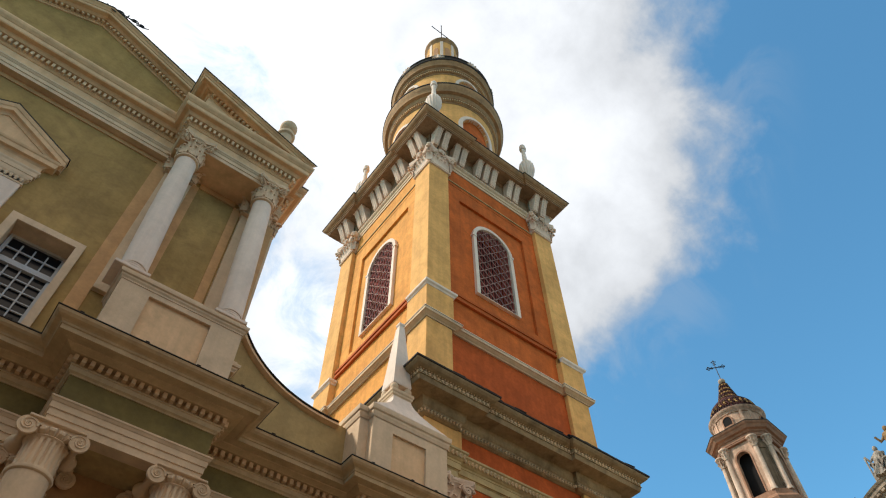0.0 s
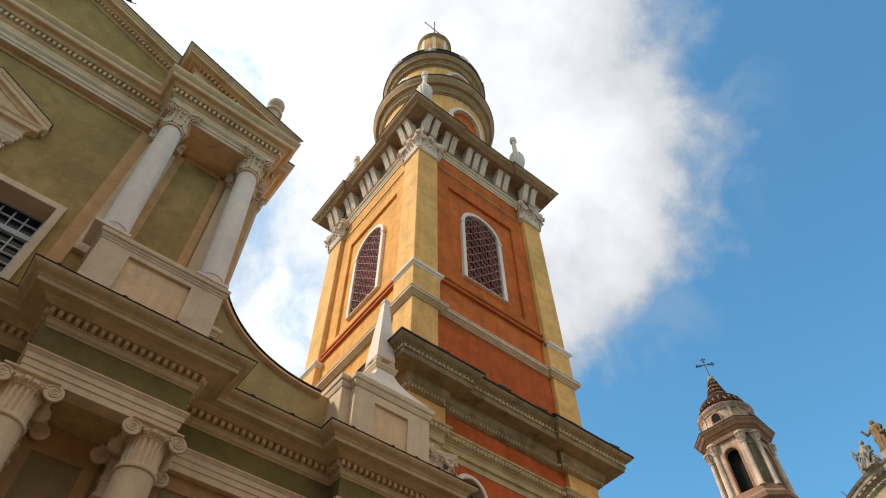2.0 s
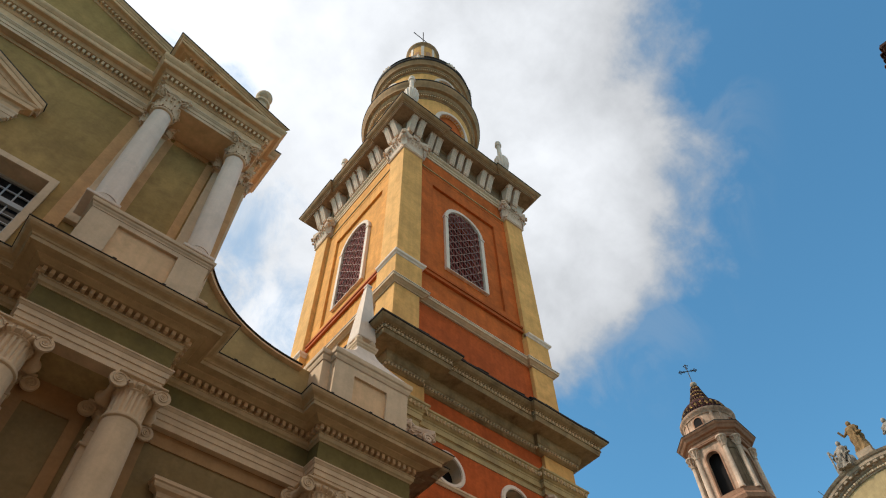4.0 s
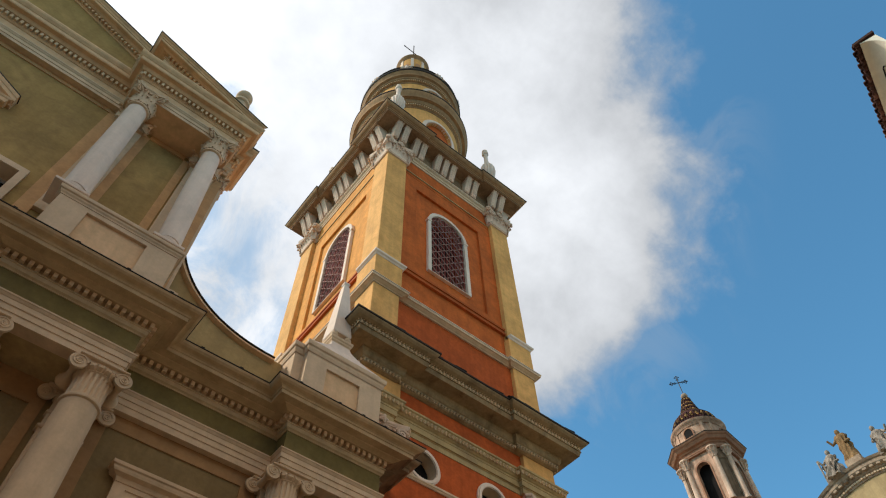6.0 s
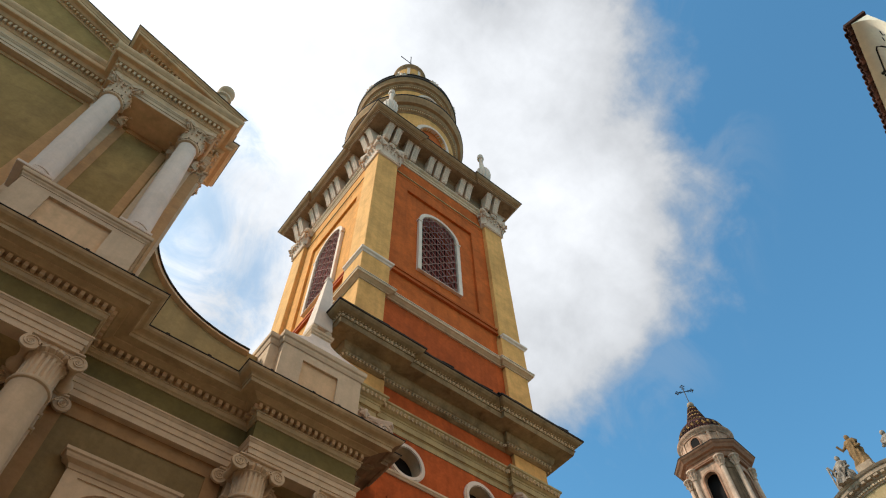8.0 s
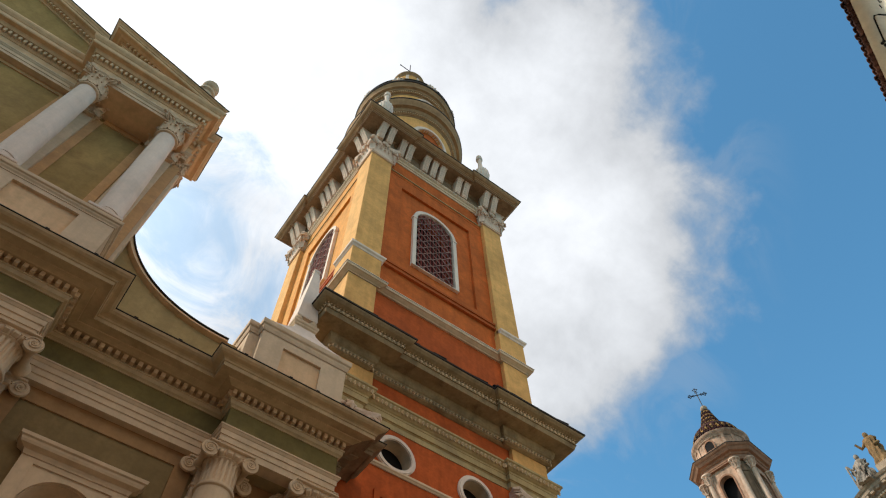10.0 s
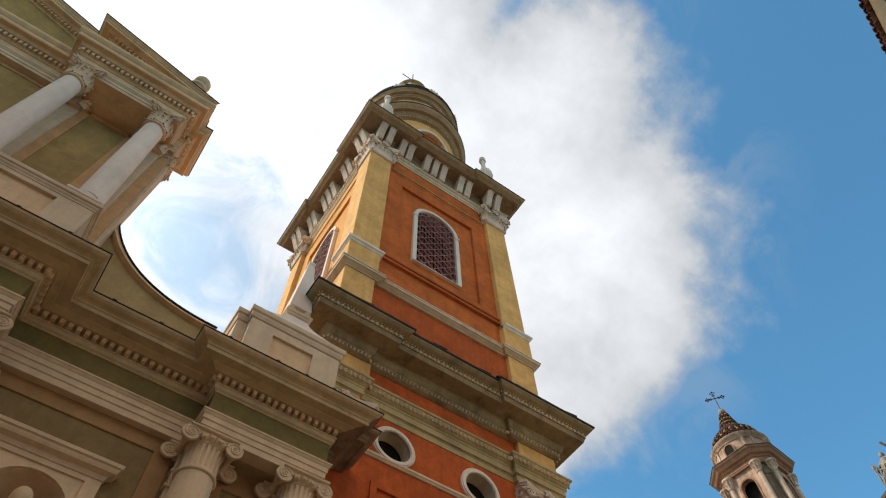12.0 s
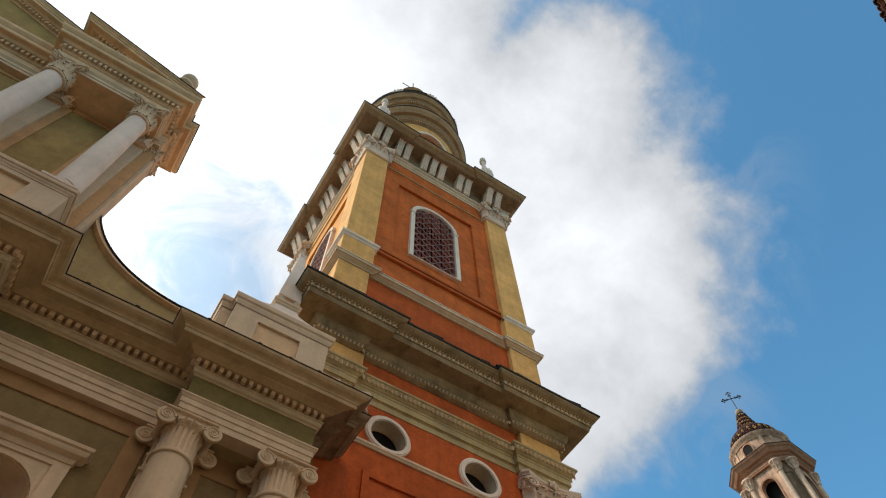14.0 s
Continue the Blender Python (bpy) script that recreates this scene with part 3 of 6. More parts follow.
def place_capital(kit, m, parent):
    """A capital with its leaves and scrolls as parts of its own."""
    bell, rest = kit
    cap = piece("capital", bell, m, parent)
    for name, mesh, local in rest:
        ob = new(name, mesh)
        ob.parent = cap
        ob.matrix_basis = local
    return cap

# ---- ground ----
bm = bmesh.new()
bmesh.ops.create_grid(bm, x_segments=24, y_segments=24, size=1500)
ground = part("ground", bm, PAVING, None)
tagged(ground, "worn grey pebble paving of a small church square", "ground", kind="structure")
# plain unseen walls added behind and beside the walker to block low sky light
for wname, x0, x1, y0, y1, h in (("wall_south", -30.0, 34.0, -14.0, -13.0, 19.0), ("wall_west", -24.0, -23.0, -13.0, 15.0, 17.0), ("wall_east", 44.0, 45.0, -13.0, 8.0, 14.0)):
    bm = bmesh.new()
    box(bm, x0, x1, y0, y1, 0.0, h)
    tagged(part(wname, bm, BLOCKER, None), "plain unseen wall added to block low sky light", "wall", kind="structure")

# ---- church front ----
CHURCH_Z = stretch([(0.0, 0.0), (9.0, 7.96), (12.6, 10.984), (14.64, 12.72), (18.96, 17.0), (19.62, 17.4), (20.35, 18.2), (20.77, 18.76), (20.965, 18.86), (22.93, 20.38)])
LOWER = laid(stretch([(-10.0, -6.763), (5.0, 5.837), (8.0, 8.557), (11.2, 11.245)]), lambda y: 0.84 * y + 2.709, CHURCH_Z)
UPPER = laid(lambda x: 0.93 * x + 0.90, lambda y: 0.93 * y + 1.245, CHURCH_Z)
PLAN[0] = LOWER
church = thing("church_front", (2.0, 15.6, 0), "baroque church front in olive and cream plaster with paired columns", "church")
XC = -1.4                                   # middle of the front

LOW = [(-9.0, 15.12), (1.98, 15.12), (1.98, 14.167), (4.82, 14.167), (4.82, 15.12), (8.36, 15.12), (8.36, 14.667), (10.94, 14.667), (10.94, 15.12), (11.16, 15.12), (11.16, 15.62)]
UP = [(-9.0, 15.05), (2.0, 15.05), (2.0, 14.31), (4.95, 14.31), (4.95, 15.05), (5.16, 15.05), (5.16, 15.82), (4.2, 15.82)]

# lower wall with the round-headed niche
NX, NZ = 6.51, 8.57
# the wall's colour is darkened here in place of shade
bm = bmesh.new()
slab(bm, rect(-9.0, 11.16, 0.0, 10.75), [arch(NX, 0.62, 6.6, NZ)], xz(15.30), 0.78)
lower_wall = part("lower_wall", bm, SHADED_OLIVE, church, "olive plaster wall with its shade put into the colour")
bm = bmesh.new()
cols = []
for j in range(13):
    a = math.pi * j / 12
    col = [(NX + 0.62 * math.cos(a), 15.29 + 0.55 * math.sin(a), 6.6), (NX + 0.62 * math.cos(a), 15.29 + 0.55 * math.sin(a), NZ)]
    for i in range(1, 7):
        e = math.pi / 2 * i / 6
        col.append((NX + 0.62 * math.cos(a) * math.cos(e), 15.29 + 0.55 * math.sin(a) * math.cos(e), NZ + 0.62 * math.sin(e)))
    cols.append([bm.verts.new(c) for c in col])
for a, b in zip(cols, cols[1:]):
    for i in range(len(a) - 1):
        bm.faces.new((a[i], b[i], b[i + 1], a[i + 1]))
bmesh.ops.remove_doubles(bm, verts=bm.verts, dist=0.0005)
bmesh.ops.solidify(bm, geom=bm.faces[:], thickness=0.03)
part("niche", bm, STUCCO, church, "round-headed niche", smooth=True)
# white frame round the niche with its own small cornice
bm = bmesh.new()
slab(bm, rect(5.88, 7.14, 6.2, 9.28), [arch(NX, 0.605, 6.61, NZ)], xz(15.23), 0.075)
part("niche_panel", bm, STUCCO, church, "sunk panel round the niche")
bm = bmesh.new()
ring2(bm, rect(5.88, 7.14, 6.2, 9.28), rect(5.66, 7.37, 6.0, 9.38), xz(15.20), 0.0, 0.097)
part("niche_frame", bm, STUCCO, church)
bm = bmesh.new()
sweep(bm, [(5.68, 15.28), (5.68, 15.20), (7.35, 15.20), (7.35, 15.28)], [(-0.05, 9.38), (0.02, 9.38), (0.04, 9.43), (0.05, 9.46), (0.14, 9.5), (0.16, 9.54), (0.17, 9.58), (0.2, 9.6), (0.21, 9.66), (-0.05, 9.68)])
part("niche_cornice", bm, STUCCO, church)
# flat bands of terracotta colour that frame the olive fields
bands = [(4.83, 8.1, 15.27, 10.43, 10.75), (7.87, 8.2, 15.265, 0.0, 10.43), (4.83, 5.14, 15.265, 0.0, 10.43),
         (2.62, 3.98, 15.27, 10.2, 10.75), (2.62, 2.86, 15.265, 0.0, 10.2), (3.74, 3.98, 15.265, 0.0, 10.2), (9.05, 10.15, 15.27, 10.25, 10.75), (9.05, 9.24, 15.265, 0.0, 10.25), (9.96, 10.15, 15.265, 0.0, 10.25),
         (1.35, 1.86, 15.265, 0.0, 10.75), (-9.0, 1.35, 15.27, 10.43, 10.75)]
for x0, x1, y, z0, z1 in bands:
    bm = bmesh.new()
    box(bm, x0, x1, y, 15.305, z0, z1)
    part("terracotta_band", bm, TAN, church)

# lower entablature
ARCHITRAVE = [(-0.3, 10.75), (0.0, 10.75), (0.0, 10.895), (0.022, 10.9), (0.022, 11.03), (0.045, 11.035), (0.045, 11.15), (0.06, 11.16), (0.085, 11.205), (0.1, 11.215), (0.1, 11.25), (-0.3, 11.26)]
bm = bmesh.new()
sweep(bm, LOW, ARCHITRAVE)
architrave = part("architrave", bm, STUCCO, church, "three-stepped pale architrave")
bm = bmesh.new()
sweep(bm, LOW, [(-0.3, 11.255), (0.0, 11.255), (0.0, 11.8), (-0.3, 11.8)])
part("frieze", bm, FRIEZE, church, "plain olive frieze")
CORNICE = [(-0.3, 11.795), (0.02, 11.795), (0.03, 11.82), (0.07, 11.85), (0.08, 11.94), (0.1, 11.95), (0.1, 11.985), (0.05, 11.99), (0.05, 12.13), (0.217, 12.14), (0.228, 12.15), (0.285, 12.175), (0.342, 12.195), (0.353, 12.215), (0.53, 12.225), (0.53, 12.205), (0.57, 12.205), (0.57, 12.3), (0.593, 12.31), (0.604, 12.345), (0.638, 12.37), (0.718, 12.4), (0.764, 12.44), (0.787, 12.49), (-0.3, 12.55)]
bm = bmesh.new()
sweep(bm, LOW, CORNICE)
lower_cornice = part("lower_cornice", bm, LOWCREAM, church, "deep moulded cream cornice with a brown end")
# the faces of the last return take a darker brown plaster
lower_cornice.data.materials.append(RETURN_BROWN)
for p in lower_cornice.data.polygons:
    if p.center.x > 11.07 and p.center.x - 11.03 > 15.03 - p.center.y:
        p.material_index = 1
bm = bmesh.new()
sweep(bm, LOW, [(0.69, 12.49), (0.79, 12.488), (0.803, 12.496), (0.803, 12.513), (0.79, 12.525), (-0.35, 12.6), (-0.35, 12.56)])
flashing = part("flashing", bm, FLASH, church, "dark metal flashing along the cornice")
bm = bmesh.new()
bevelled(bm, -0.04, 0.04, -0.03, 0.05, 0, 0.03, 0.008)
clip_mesh = mesh_of(bm, "clip", FLASH)
for x, y in ((1.6, 13.40), (2.85, 13.40), (3.9, 13.40), (4.85, 13.40), (8.1, 13.90), (9.18, 13.90), (9.85, 13.90), (10.5, 13.90), (6.0, 14.35), (6.9, 14.35), (0.6, 14.35)):
    piece("clip", clip_mesh, Matrix.Translation((x, y, 12.525)), flashing)
bm = bmesh.new()
bevelled(bm, -0.042, 0.042, -0.135, 0.02, -0.06, 0.066, 0.006)
dentil_mesh = mesh_of(bm, "dentil", DENTIL)
dentil_row(lower_cornice, [(-4.0, 15.12), *LOW[1:8]], dentil_mesh, 0.15, 0.05, 12.063, 0.1)


def shaft(r0, r1, z0, z1, x, y):
    bm = bmesh.new()
    n = 14
    prof = []
    for i in range(n + 1):
        f = i / n
        k = 0.0 if f < 0.3 else ((f - 0.3) / 0.7) ** 1.6
        prof.append((r0 + (r1 - r0) * k, z0 + (z1 - z0) * f))
    revolve(bm, prof, 40, (x, y))
    return bm


def column_base(r, z, x, y):
    bm = bmesh.new()
    bevelled(bm, x - 1.36 * r, x + 1.36 * r, y - 1.36 * r, y + 1.36 * r, z, z + 0.28 * r, 0.01)
    prof = [(1.3 * r, z + 0.28 * r)]
    prof += [(1.2 * r + 0.13 * r * math.cos(a), z + 0.42 * r + 0.14 * r * math.sin(a)) for a in (i * math.pi / 6 - math.pi / 2 for i in range(7))]
    prof += [(1.12 * r, z + 0.6 * r), (1.1 * r, z + 0.7 * r)]
    prof += [(1.08 * r + 0.08 * r * math.cos(a), z + 0.78 * r + 0.08 * r * math.sin(a)) for a in (i * math.pi / 6 - math.pi / 2 for i in range(7))]
    prof += [(1.02 * r, z + 0.9 * r), (r, z + 0.95 * r)]
    revolve(bm, prof, 40, (x, y))
    return bm


# great Ionic columns below, with pilasters behind them
ionic_round = ionic(0.34, STUCCO)
ionic_flat = ionic(0.335, STUCCO, 0.17, 0.385)
for x, y in ((2.23, 14.47), (4.48, 14.47), (8.66, 14.946), (10.56, 14.946)):
    col = part("column", shaft(0.395, 0.338, 0.9, 9.9, x, y), STUCCO, church, "pale Ionic column with a smooth shaft", smooth=True)
    place_capital(ionic_round, Matrix.Translation((x, y, 10.175)), church)
    part("base", column_base(0.395, 0.5, x, y), STUCCO, col)
    bm = bmesh.new()
    bevelled(bm, x - 0.62, x + 0.62, y - 0.6, 15.28, 0.0, 0.5, 0.02)
    part("pedestal", bm, STUCCO, col)
    bm = bmesh.new()
    bevelled(bm, x - 0.385, x + 0.385, 15.15, 15.37, 0.5, 10.1, 0.01)
    bevelled(bm, x - 0.43, x + 0.43, 15.10, 15.32, 9.72, 9.79, 0.015)
    pil = part("pilaster", bm, STUCCO, church, "flat pilaster behind the column")
    place_capital(ionic_flat, Matrix.Translation((x, 15.30, 10.1)), church)
# soffits of the two projecting bays, in a darker tone that paints their shade
for x0, x1, y0 in ((2.0, 4.8, 14.19), (8.38, 10.92, 14.69)):
    bm = bmesh.new()
    box(bm, x0, x1, y0, 15.31, 10.757, 10.9)
    part("soffit", bm, MOULD, church, "dull cream soffit between columns, darkened for its shade")
# end wall against the tower
bm = bmesh.new()
box(bm, 10.98, 11.2, 15.26, 15.32, 0.0, 10.75)
part("terracotta_band", bm, TERRA, church)

# ---- upper storey ----
PLAN[0] = UPPER
WALL = 15.25
WX0, WX1, WZ0, WZ1 = 0.29, 1.458, 12.75, 15.45
bm = bmesh.new()
slab(bm, rect(-9.0, 5.16, 12.56, 19.62), [rect(WX0, WX1, WZ0, WZ1)], xz(WALL), 0.7)
part("upper_wall", bm, OLIVE, church, "olive plaster wall")
window = part("window", (lambda b: (ring2(b, rect(WX0, WX1, WZ0, WZ1), rect(WX0 - 0.155, WX1 + 0.155, WZ0 - 0.15, WZ1 + 0.155), xz(WALL), -0.09, 0.05), b)[1])(bmesh.new()), STUCCO, church, "tall window in a pale surround")
bm = bmesh.new()
ring2(bm, rect(WX0 + 0.004, WX1 - 0.004, WZ0 + 0.004, WZ1 - 0.004), rect(WX0 - 0.01, WX1 + 0.01, WZ0 - 0.01, WZ1 + 0.01), xz(WALL), -0.07, 0.62)
part("reveal", bm, STUCCO, window)
bm = bmesh.new()
box(bm, WX0, WX1, WALL + 0.39, WALL + 0.41, WZ0, WZ1)
part("pane", bm, glass, window)
GX0, GX1, GY = WX0 + 0.02, WX1 - 0.02, WALL + 0.33
bm = bmesh.new()
ring2(bm, rect(GX0 + 0.07, GX1 - 0.07, WZ0 + 0.07, WZ1 - 0.06), rect(GX0, GX1, WZ0, WZ1), xz(GY), 0.0, 0.06)
box(bm, GX0, GX1, GY - 0.03, GY + 0.06, 14.72, 14.84)
part("sash_frame", bm, SASH, window)
bm = bmesh.new()
box(bm, -0.014, 0.014, -0.015, 0.02, 0, 1)
bar_mesh = mesh_of(bm, "glazing_bar", SASH)
for i in range(1, 4):
    x = GX0 + 0.07 + (GX1 - GX0 - 0.14) * i / 4
    piece("glazing_bar", bar_mesh, Matrix.Translation((x, GY + 0.02, 12.8)) @ Matrix.Diagonal((1, 1, 2.6, 1)), window)
for z in (15.12, 14.46, 14.2, 13.94, 13.68, 13.42, 13.16, 12.95):
    piece("glazing_bar", bar_mesh, Matrix.Translation((GX0 + 0.05, GY + 0.025, z)) @ Matrix.Rotation(radians(90), 4, "Y") @ Matrix.Diagonal((1, 1, GX1 - GX0 - 0.1, 1)), window)

# terracotta strips and flat pilasters behind the columns
for x0, x1, y, z0, z1 in ((1.83, 2.12, 15.22, 12.6, 19.62), (2.8, 3.0, 15.22, 12.6, 19.3), (4.0, 4.2, 15.22, 12.6, 19.3), (3.0, 4.0, 15.218, 19.3, 19.62), (-9.0, 1.83, 15.22, 19.38, 19.62), (4.86, 5.18, 15.22, 12.6, 19.62)):
    bm = bmesh.new()
    box(bm, x0, x1, y, WALL + 0.01, z0, z1)
    part("terracotta_band", bm, SALMON, church)
cap_round = corinthian(0.275, 0.88, ACANTHUS)
cap_sq = corinthian(0.24, 0.8, ACANTHUS, square=True)
ZB, ZN, ZA = 14.72, 18.96, 19.62             # column foot, neck, underside of the architrave
for x in (2.42, 4.54):
    bm = shaft(0.272, 0.246, ZB + 0.28, ZN, x, 14.575)
    for v in bm.verts:                      # shafts leaned so that neck and foot fit the camera's view
        v.co.x += 0.19 * (ZN - v.co.z) / (ZN - ZB)
    col = part("column", bm, WHITE, church, "white Corinthian column with a smooth shaft", smooth=True)
    place_capital(cap_round, Matrix.Translation((x, 14.575, ZN - 0.08)), church)
    part("base", column_base(0.262, ZB, x + 0.15, 14.575), WHITE, col)
    bm = bmesh.new()
    bevelled(bm, x - 0.3, x + 0.38, 15.13, 15.3, ZB, ZN, 0.008)
    pil = part("pilaster", bm, STUCCO, church, "flat pilaster behind the column")
    place_capital(cap_sq, Matrix.Translation((x + 0.02, 15.23, ZN - 0.02)) @ Matrix.Diagonal((1.35, 0.85, 1, 1)), church)
# corner pilaster on the end face
bm = bmesh.new()
bevelled(bm, 5.0, 5.26, 15.30, 15.75, 12.6, ZN, 0.008)
pil = part("pilaster", bm, STUCCO, church)
place_capital(cap_sq, Matrix.Translation((5.1, 15.52, ZN - 0.02)) @ Matrix.Diagonal((0.65, 1, 1, 1)), church)

# pedestal under the paired columns
PLAN[0] = LOWER
PED = [(1.52, 15.28), (1.88, 15.28), (1.88, 14.07), (4.70, 14.07), (4.70, 15.28), (5.09, 15.28), (5.09, 15.9)]
bm = bmesh.new()
slab(bm, rect(1.88, 4.70, 12.56, 14.42), [rect(2.55, 3.97, 12.9, 14.28)], xz(14.07), 0.10)
box(bm, 1.88, 4.70, 14.175, 15.29, 12.56, 14.42)
pedestal = part("pedestal", bm, STUCCO, church, "plain pedestal block with a sunk panel")
bm = bmesh.new()
box(bm, 2.545, 3.975, 14.145, 14.19, 12.9, 14.285)
part("sunk_panel", bm, CREAM, church)
bm = bmesh.new()
sweep(bm, PED, [(-0.2, 14.415), (0.015, 14.415), (0.02, 14.45), (0.05, 14.49), (0.055, 14.53), (0.09, 14.55), (0.1, 14.6), (0.1, 14.64), (0.02, 14.68), (0.02, 14.73), (-0.2, 14.73)])
part("pedestal_cap", bm, STUCCO, church)
bm = bmesh.new()
box(bm, 1.89, 4.69, 14.09, 15.29, 14.5, 14.725)
part("pedestal_top", bm, STUCCO, church)

# upper entablature
PLAN[0] = UPPER
bm = bmesh.new()
sweep(bm, UP, [(-0.4, 19.62), (0.0, 19.62), (0.0, 19.72), (0.02, 19.725), (0.02, 19.83), (0.035, 19.84), (0.06, 19.88), (0.07, 19.885), (0.07, 19.93), (-0.4, 19.94)])
part("upper_architrave", bm, STUCCO, church, "pale stepped architrave")
bm = bmesh.new()
sweep(bm, UP, [(-0.3, 19.935), (0.0, 19.935), (0.0, 20.22), (-0.3, 20.22)])
part("upper_frieze", bm, CREAM, church)
bm = bmesh.new()
sweep(bm, UP, [(-0.3, 20.215), (0.02, 20.215), (0.05, 20.25), (0.07, 20.26), (0.07, 20.275), (0.025, 20.28), (0.025, 20.41), (0.15, 20.42), (0.19, 20.46), (0.22, 20.48), (0.33, 20.49), (0.35, 20.51), (0.35, 20.6), (0.37, 20.61), (0.42, 20.66), (0.44, 20.7), (0.44, 20.74), (-0.3, 20.78)])
upper_cornice = part("upper_cornice", bm, CREAM, church, "moulded cream cornice with dentils")
bm = bmesh.new()
bevelled(bm, -0.034, 0.034, -0.115, 0.02, -0.054, 0.056, 0.005)
dentil2_mesh = mesh_of(bm, "small_dentil", DENTIL)
dentil_row(upper_cornice, [(-6.0, 15.05), *UP[1:-1]], dentil2_mesh, 0.128, 0.025, 20.345, 0.09)
bm = bmesh.new()
box(bm, 2.02, 4.93, 14.32, 15.4, 19.612, 19.8)
part("soffit", bm, CREAM, church, "tan-coloured soffit between columns")

bm = bmesh.new()
sweep(bm, [(4.95, 14.4), (4.95, 15.05), (5.16, 15.05), (5.16, 16.26)], [(0.38, 20.745), (0.445, 20.738), (0.46, 20.75), (0.46, 20.775), (0.44, 20.785), (-0.3, 20.83), (-0.3, 20.785)])
part("flashing", bm, FLASH, church)

SLOPE = 0.519


def rake_top(x):
    return 20.98 + SLOPE * (5.5 - x) if x > XC else 20.98 + SLOPE * (5.5 - 2 * XC + x)


RAKE = [(-0.25, -0.62), (0.02, -0.62), (0.04, -0.58), (0.07, -0.57), (0.07, -0.555), (0.025, -0.55), (0.025, -0.41), (0.15, -0.4), (0.19, -0.36), (0.22, -0.34), (0.33, -0.33), (0.35, -0.31), (0.35, -0.21), (0.37, -0.2), (0.40, -0.13), (0.44, -0.09), (0.46, -0.04), (-0.25, 0.0)]


def rake(bm, xs, y, prof):
    """A moulding that climbs with the gable; its ends are cut upright."""
    rings = [[bm.verts.new((x, y - u, rake_top(x) + h)) for u, h in prof] for x in xs]
    k = len(prof)
    for a, b in zip(rings, rings[1:]):
        for i in range(k):
            bm.faces.new((a[i], b[i], b[(i + 1) % k], a[(i + 1) % k]))
    bm.faces.new(rings[0])
    bm.faces.new(rings[-1][::-1])


def bay_top(x):
    return 20.97 + 0.505 * (5.42 - x)


def loft(bm, rings):
    k = len(rings[0])
    vs = [[bm.verts.new(c) for c in r] for r in rings]
    for a, b in zip(vs, vs[1:]):
        for i in range(k):
            bm.faces.new((a[i], b[i], b[(i + 1) % k], a[(i + 1) % k]))
    bm.faces.new(vs[0])
    bm.faces.new(vs[-1][::-1])


CAP = [(0.42, -0.042), (0.47, -0.042), (0.485, -0.02), (0.475, 0.012), (-0.6, 0.045), (-0.6, 0.005)]
# the gable over the middle
bm = bmesh.new()
rake(bm, (-8.3, XC, 2.05), 15.05, RAKE)
main_rake = part("raking_cornice", bm, CREAM, church, "climbing gable cornice with dentils")
bm = bmesh.new()
rake(bm, (-8.31, XC, 2.05), 15.05, CAP)
part("flashing", bm, FLASH, church)
# its broken end over the paired columns, which returns to the wall
for prof, name, mat in ((RAKE, "raking_cornice", CREAM), (CAP, "flashing", FLASH)):
    bm = bmesh.new()
    loft(bm, [[(2.0 - u, 15.05, bay_top(2.0) + h) for u, h in prof], [(2.0 - u, 14.31 - u, bay_top(2.0) + h) for u, h in prof], [(4.95 + u, 14.31 - u, bay_top(4.95 + u) + h) for u, h in prof]])
    o = part(name, bm, mat, church)
    if mat == CREAM:
        bay_rake = o
for rc, x0, x1, y, top, slope in ((bay_rake, 2.05, 4.5, 14.31, bay_top, 0.505), (main_rake, -5.0, 1.75, 15.05, rake_top, SLOPE)):
    n = int((x1 - x0) / 0.125)
    for i in range(n):
        x = x0 + (x1 - x0) * (i + 0.5) / n
        tilt = math.atan(slope) if x > XC else -math.atan(slope)
        if top(x) - 0.55 > 20.8:
            piece("dentil", dentil2_mesh, Matrix.Translation((x, y - 0.025, top(x) - 0.485)) @ Matrix.Rotation(tilt, 4, "Y"), rc)
# gable fields
bm = bmesh.new()
slab(bm, [(-8.0, 20.72), (2.05, 20.72), (2.05, rake_top(2.05) - 0.1), (XC, rake_top(XC) - 0.1), (-8.0, rake_top(-8.0) - 0.1)], [], xz(15.06), 0.4)
part("gable_field", bm, OLIVE, church, "olive tympanum")
bm = bmesh.new()
slab(bm, [(2.02, 20.72), (4.93, 20.72), (4.93, bay_top(4.93) - 0.1), (2.02, bay_top(2.02) - 0.1)], [], xz(14.3), 0.8)
part("gable_field", bm, CREAM, church)
# roof behind the gable
bm = bmesh.new()
rake(bm, (-8.2, XC, 4.9), 15.06, [(-0.2, -0.1), (-0.2, 0.0), (-0.88, 0.0), (-0.88, -0.1)])
part("coping", bm, STUCCO, church)

# round ball finial on the end of the gable
PLAN[0] = None
fin = thing("ball_finial", (5.04, 14.83, 19.2), "cream stone ball on a small round pedestal", "finial")
bm = bmesh.new()
revolve(bm, [(0.26, 18.95), (0.26, 19.35), (0.2, 19.42), (0.17, 19.6), (0.16, 20.3), (0.2, 20.5), (0.26, 20.55), (0.26, 20.66), (0.18, 20.72), (0.15, 20.88)], 24, (5.04, 14.83))
part("pedestal", bm, STUCCO, fin, smooth=True)
bm = bmesh.new()
bmesh.ops.create_uvsphere(bm, u_segments=24, v_segments=14, radius=0.25, matrix=Matrix.Translation((5.04, 14.83, 21.1)))
part("ball", bm, STUCCO, fin, smooth=True)
PLAN[0] = UPPER

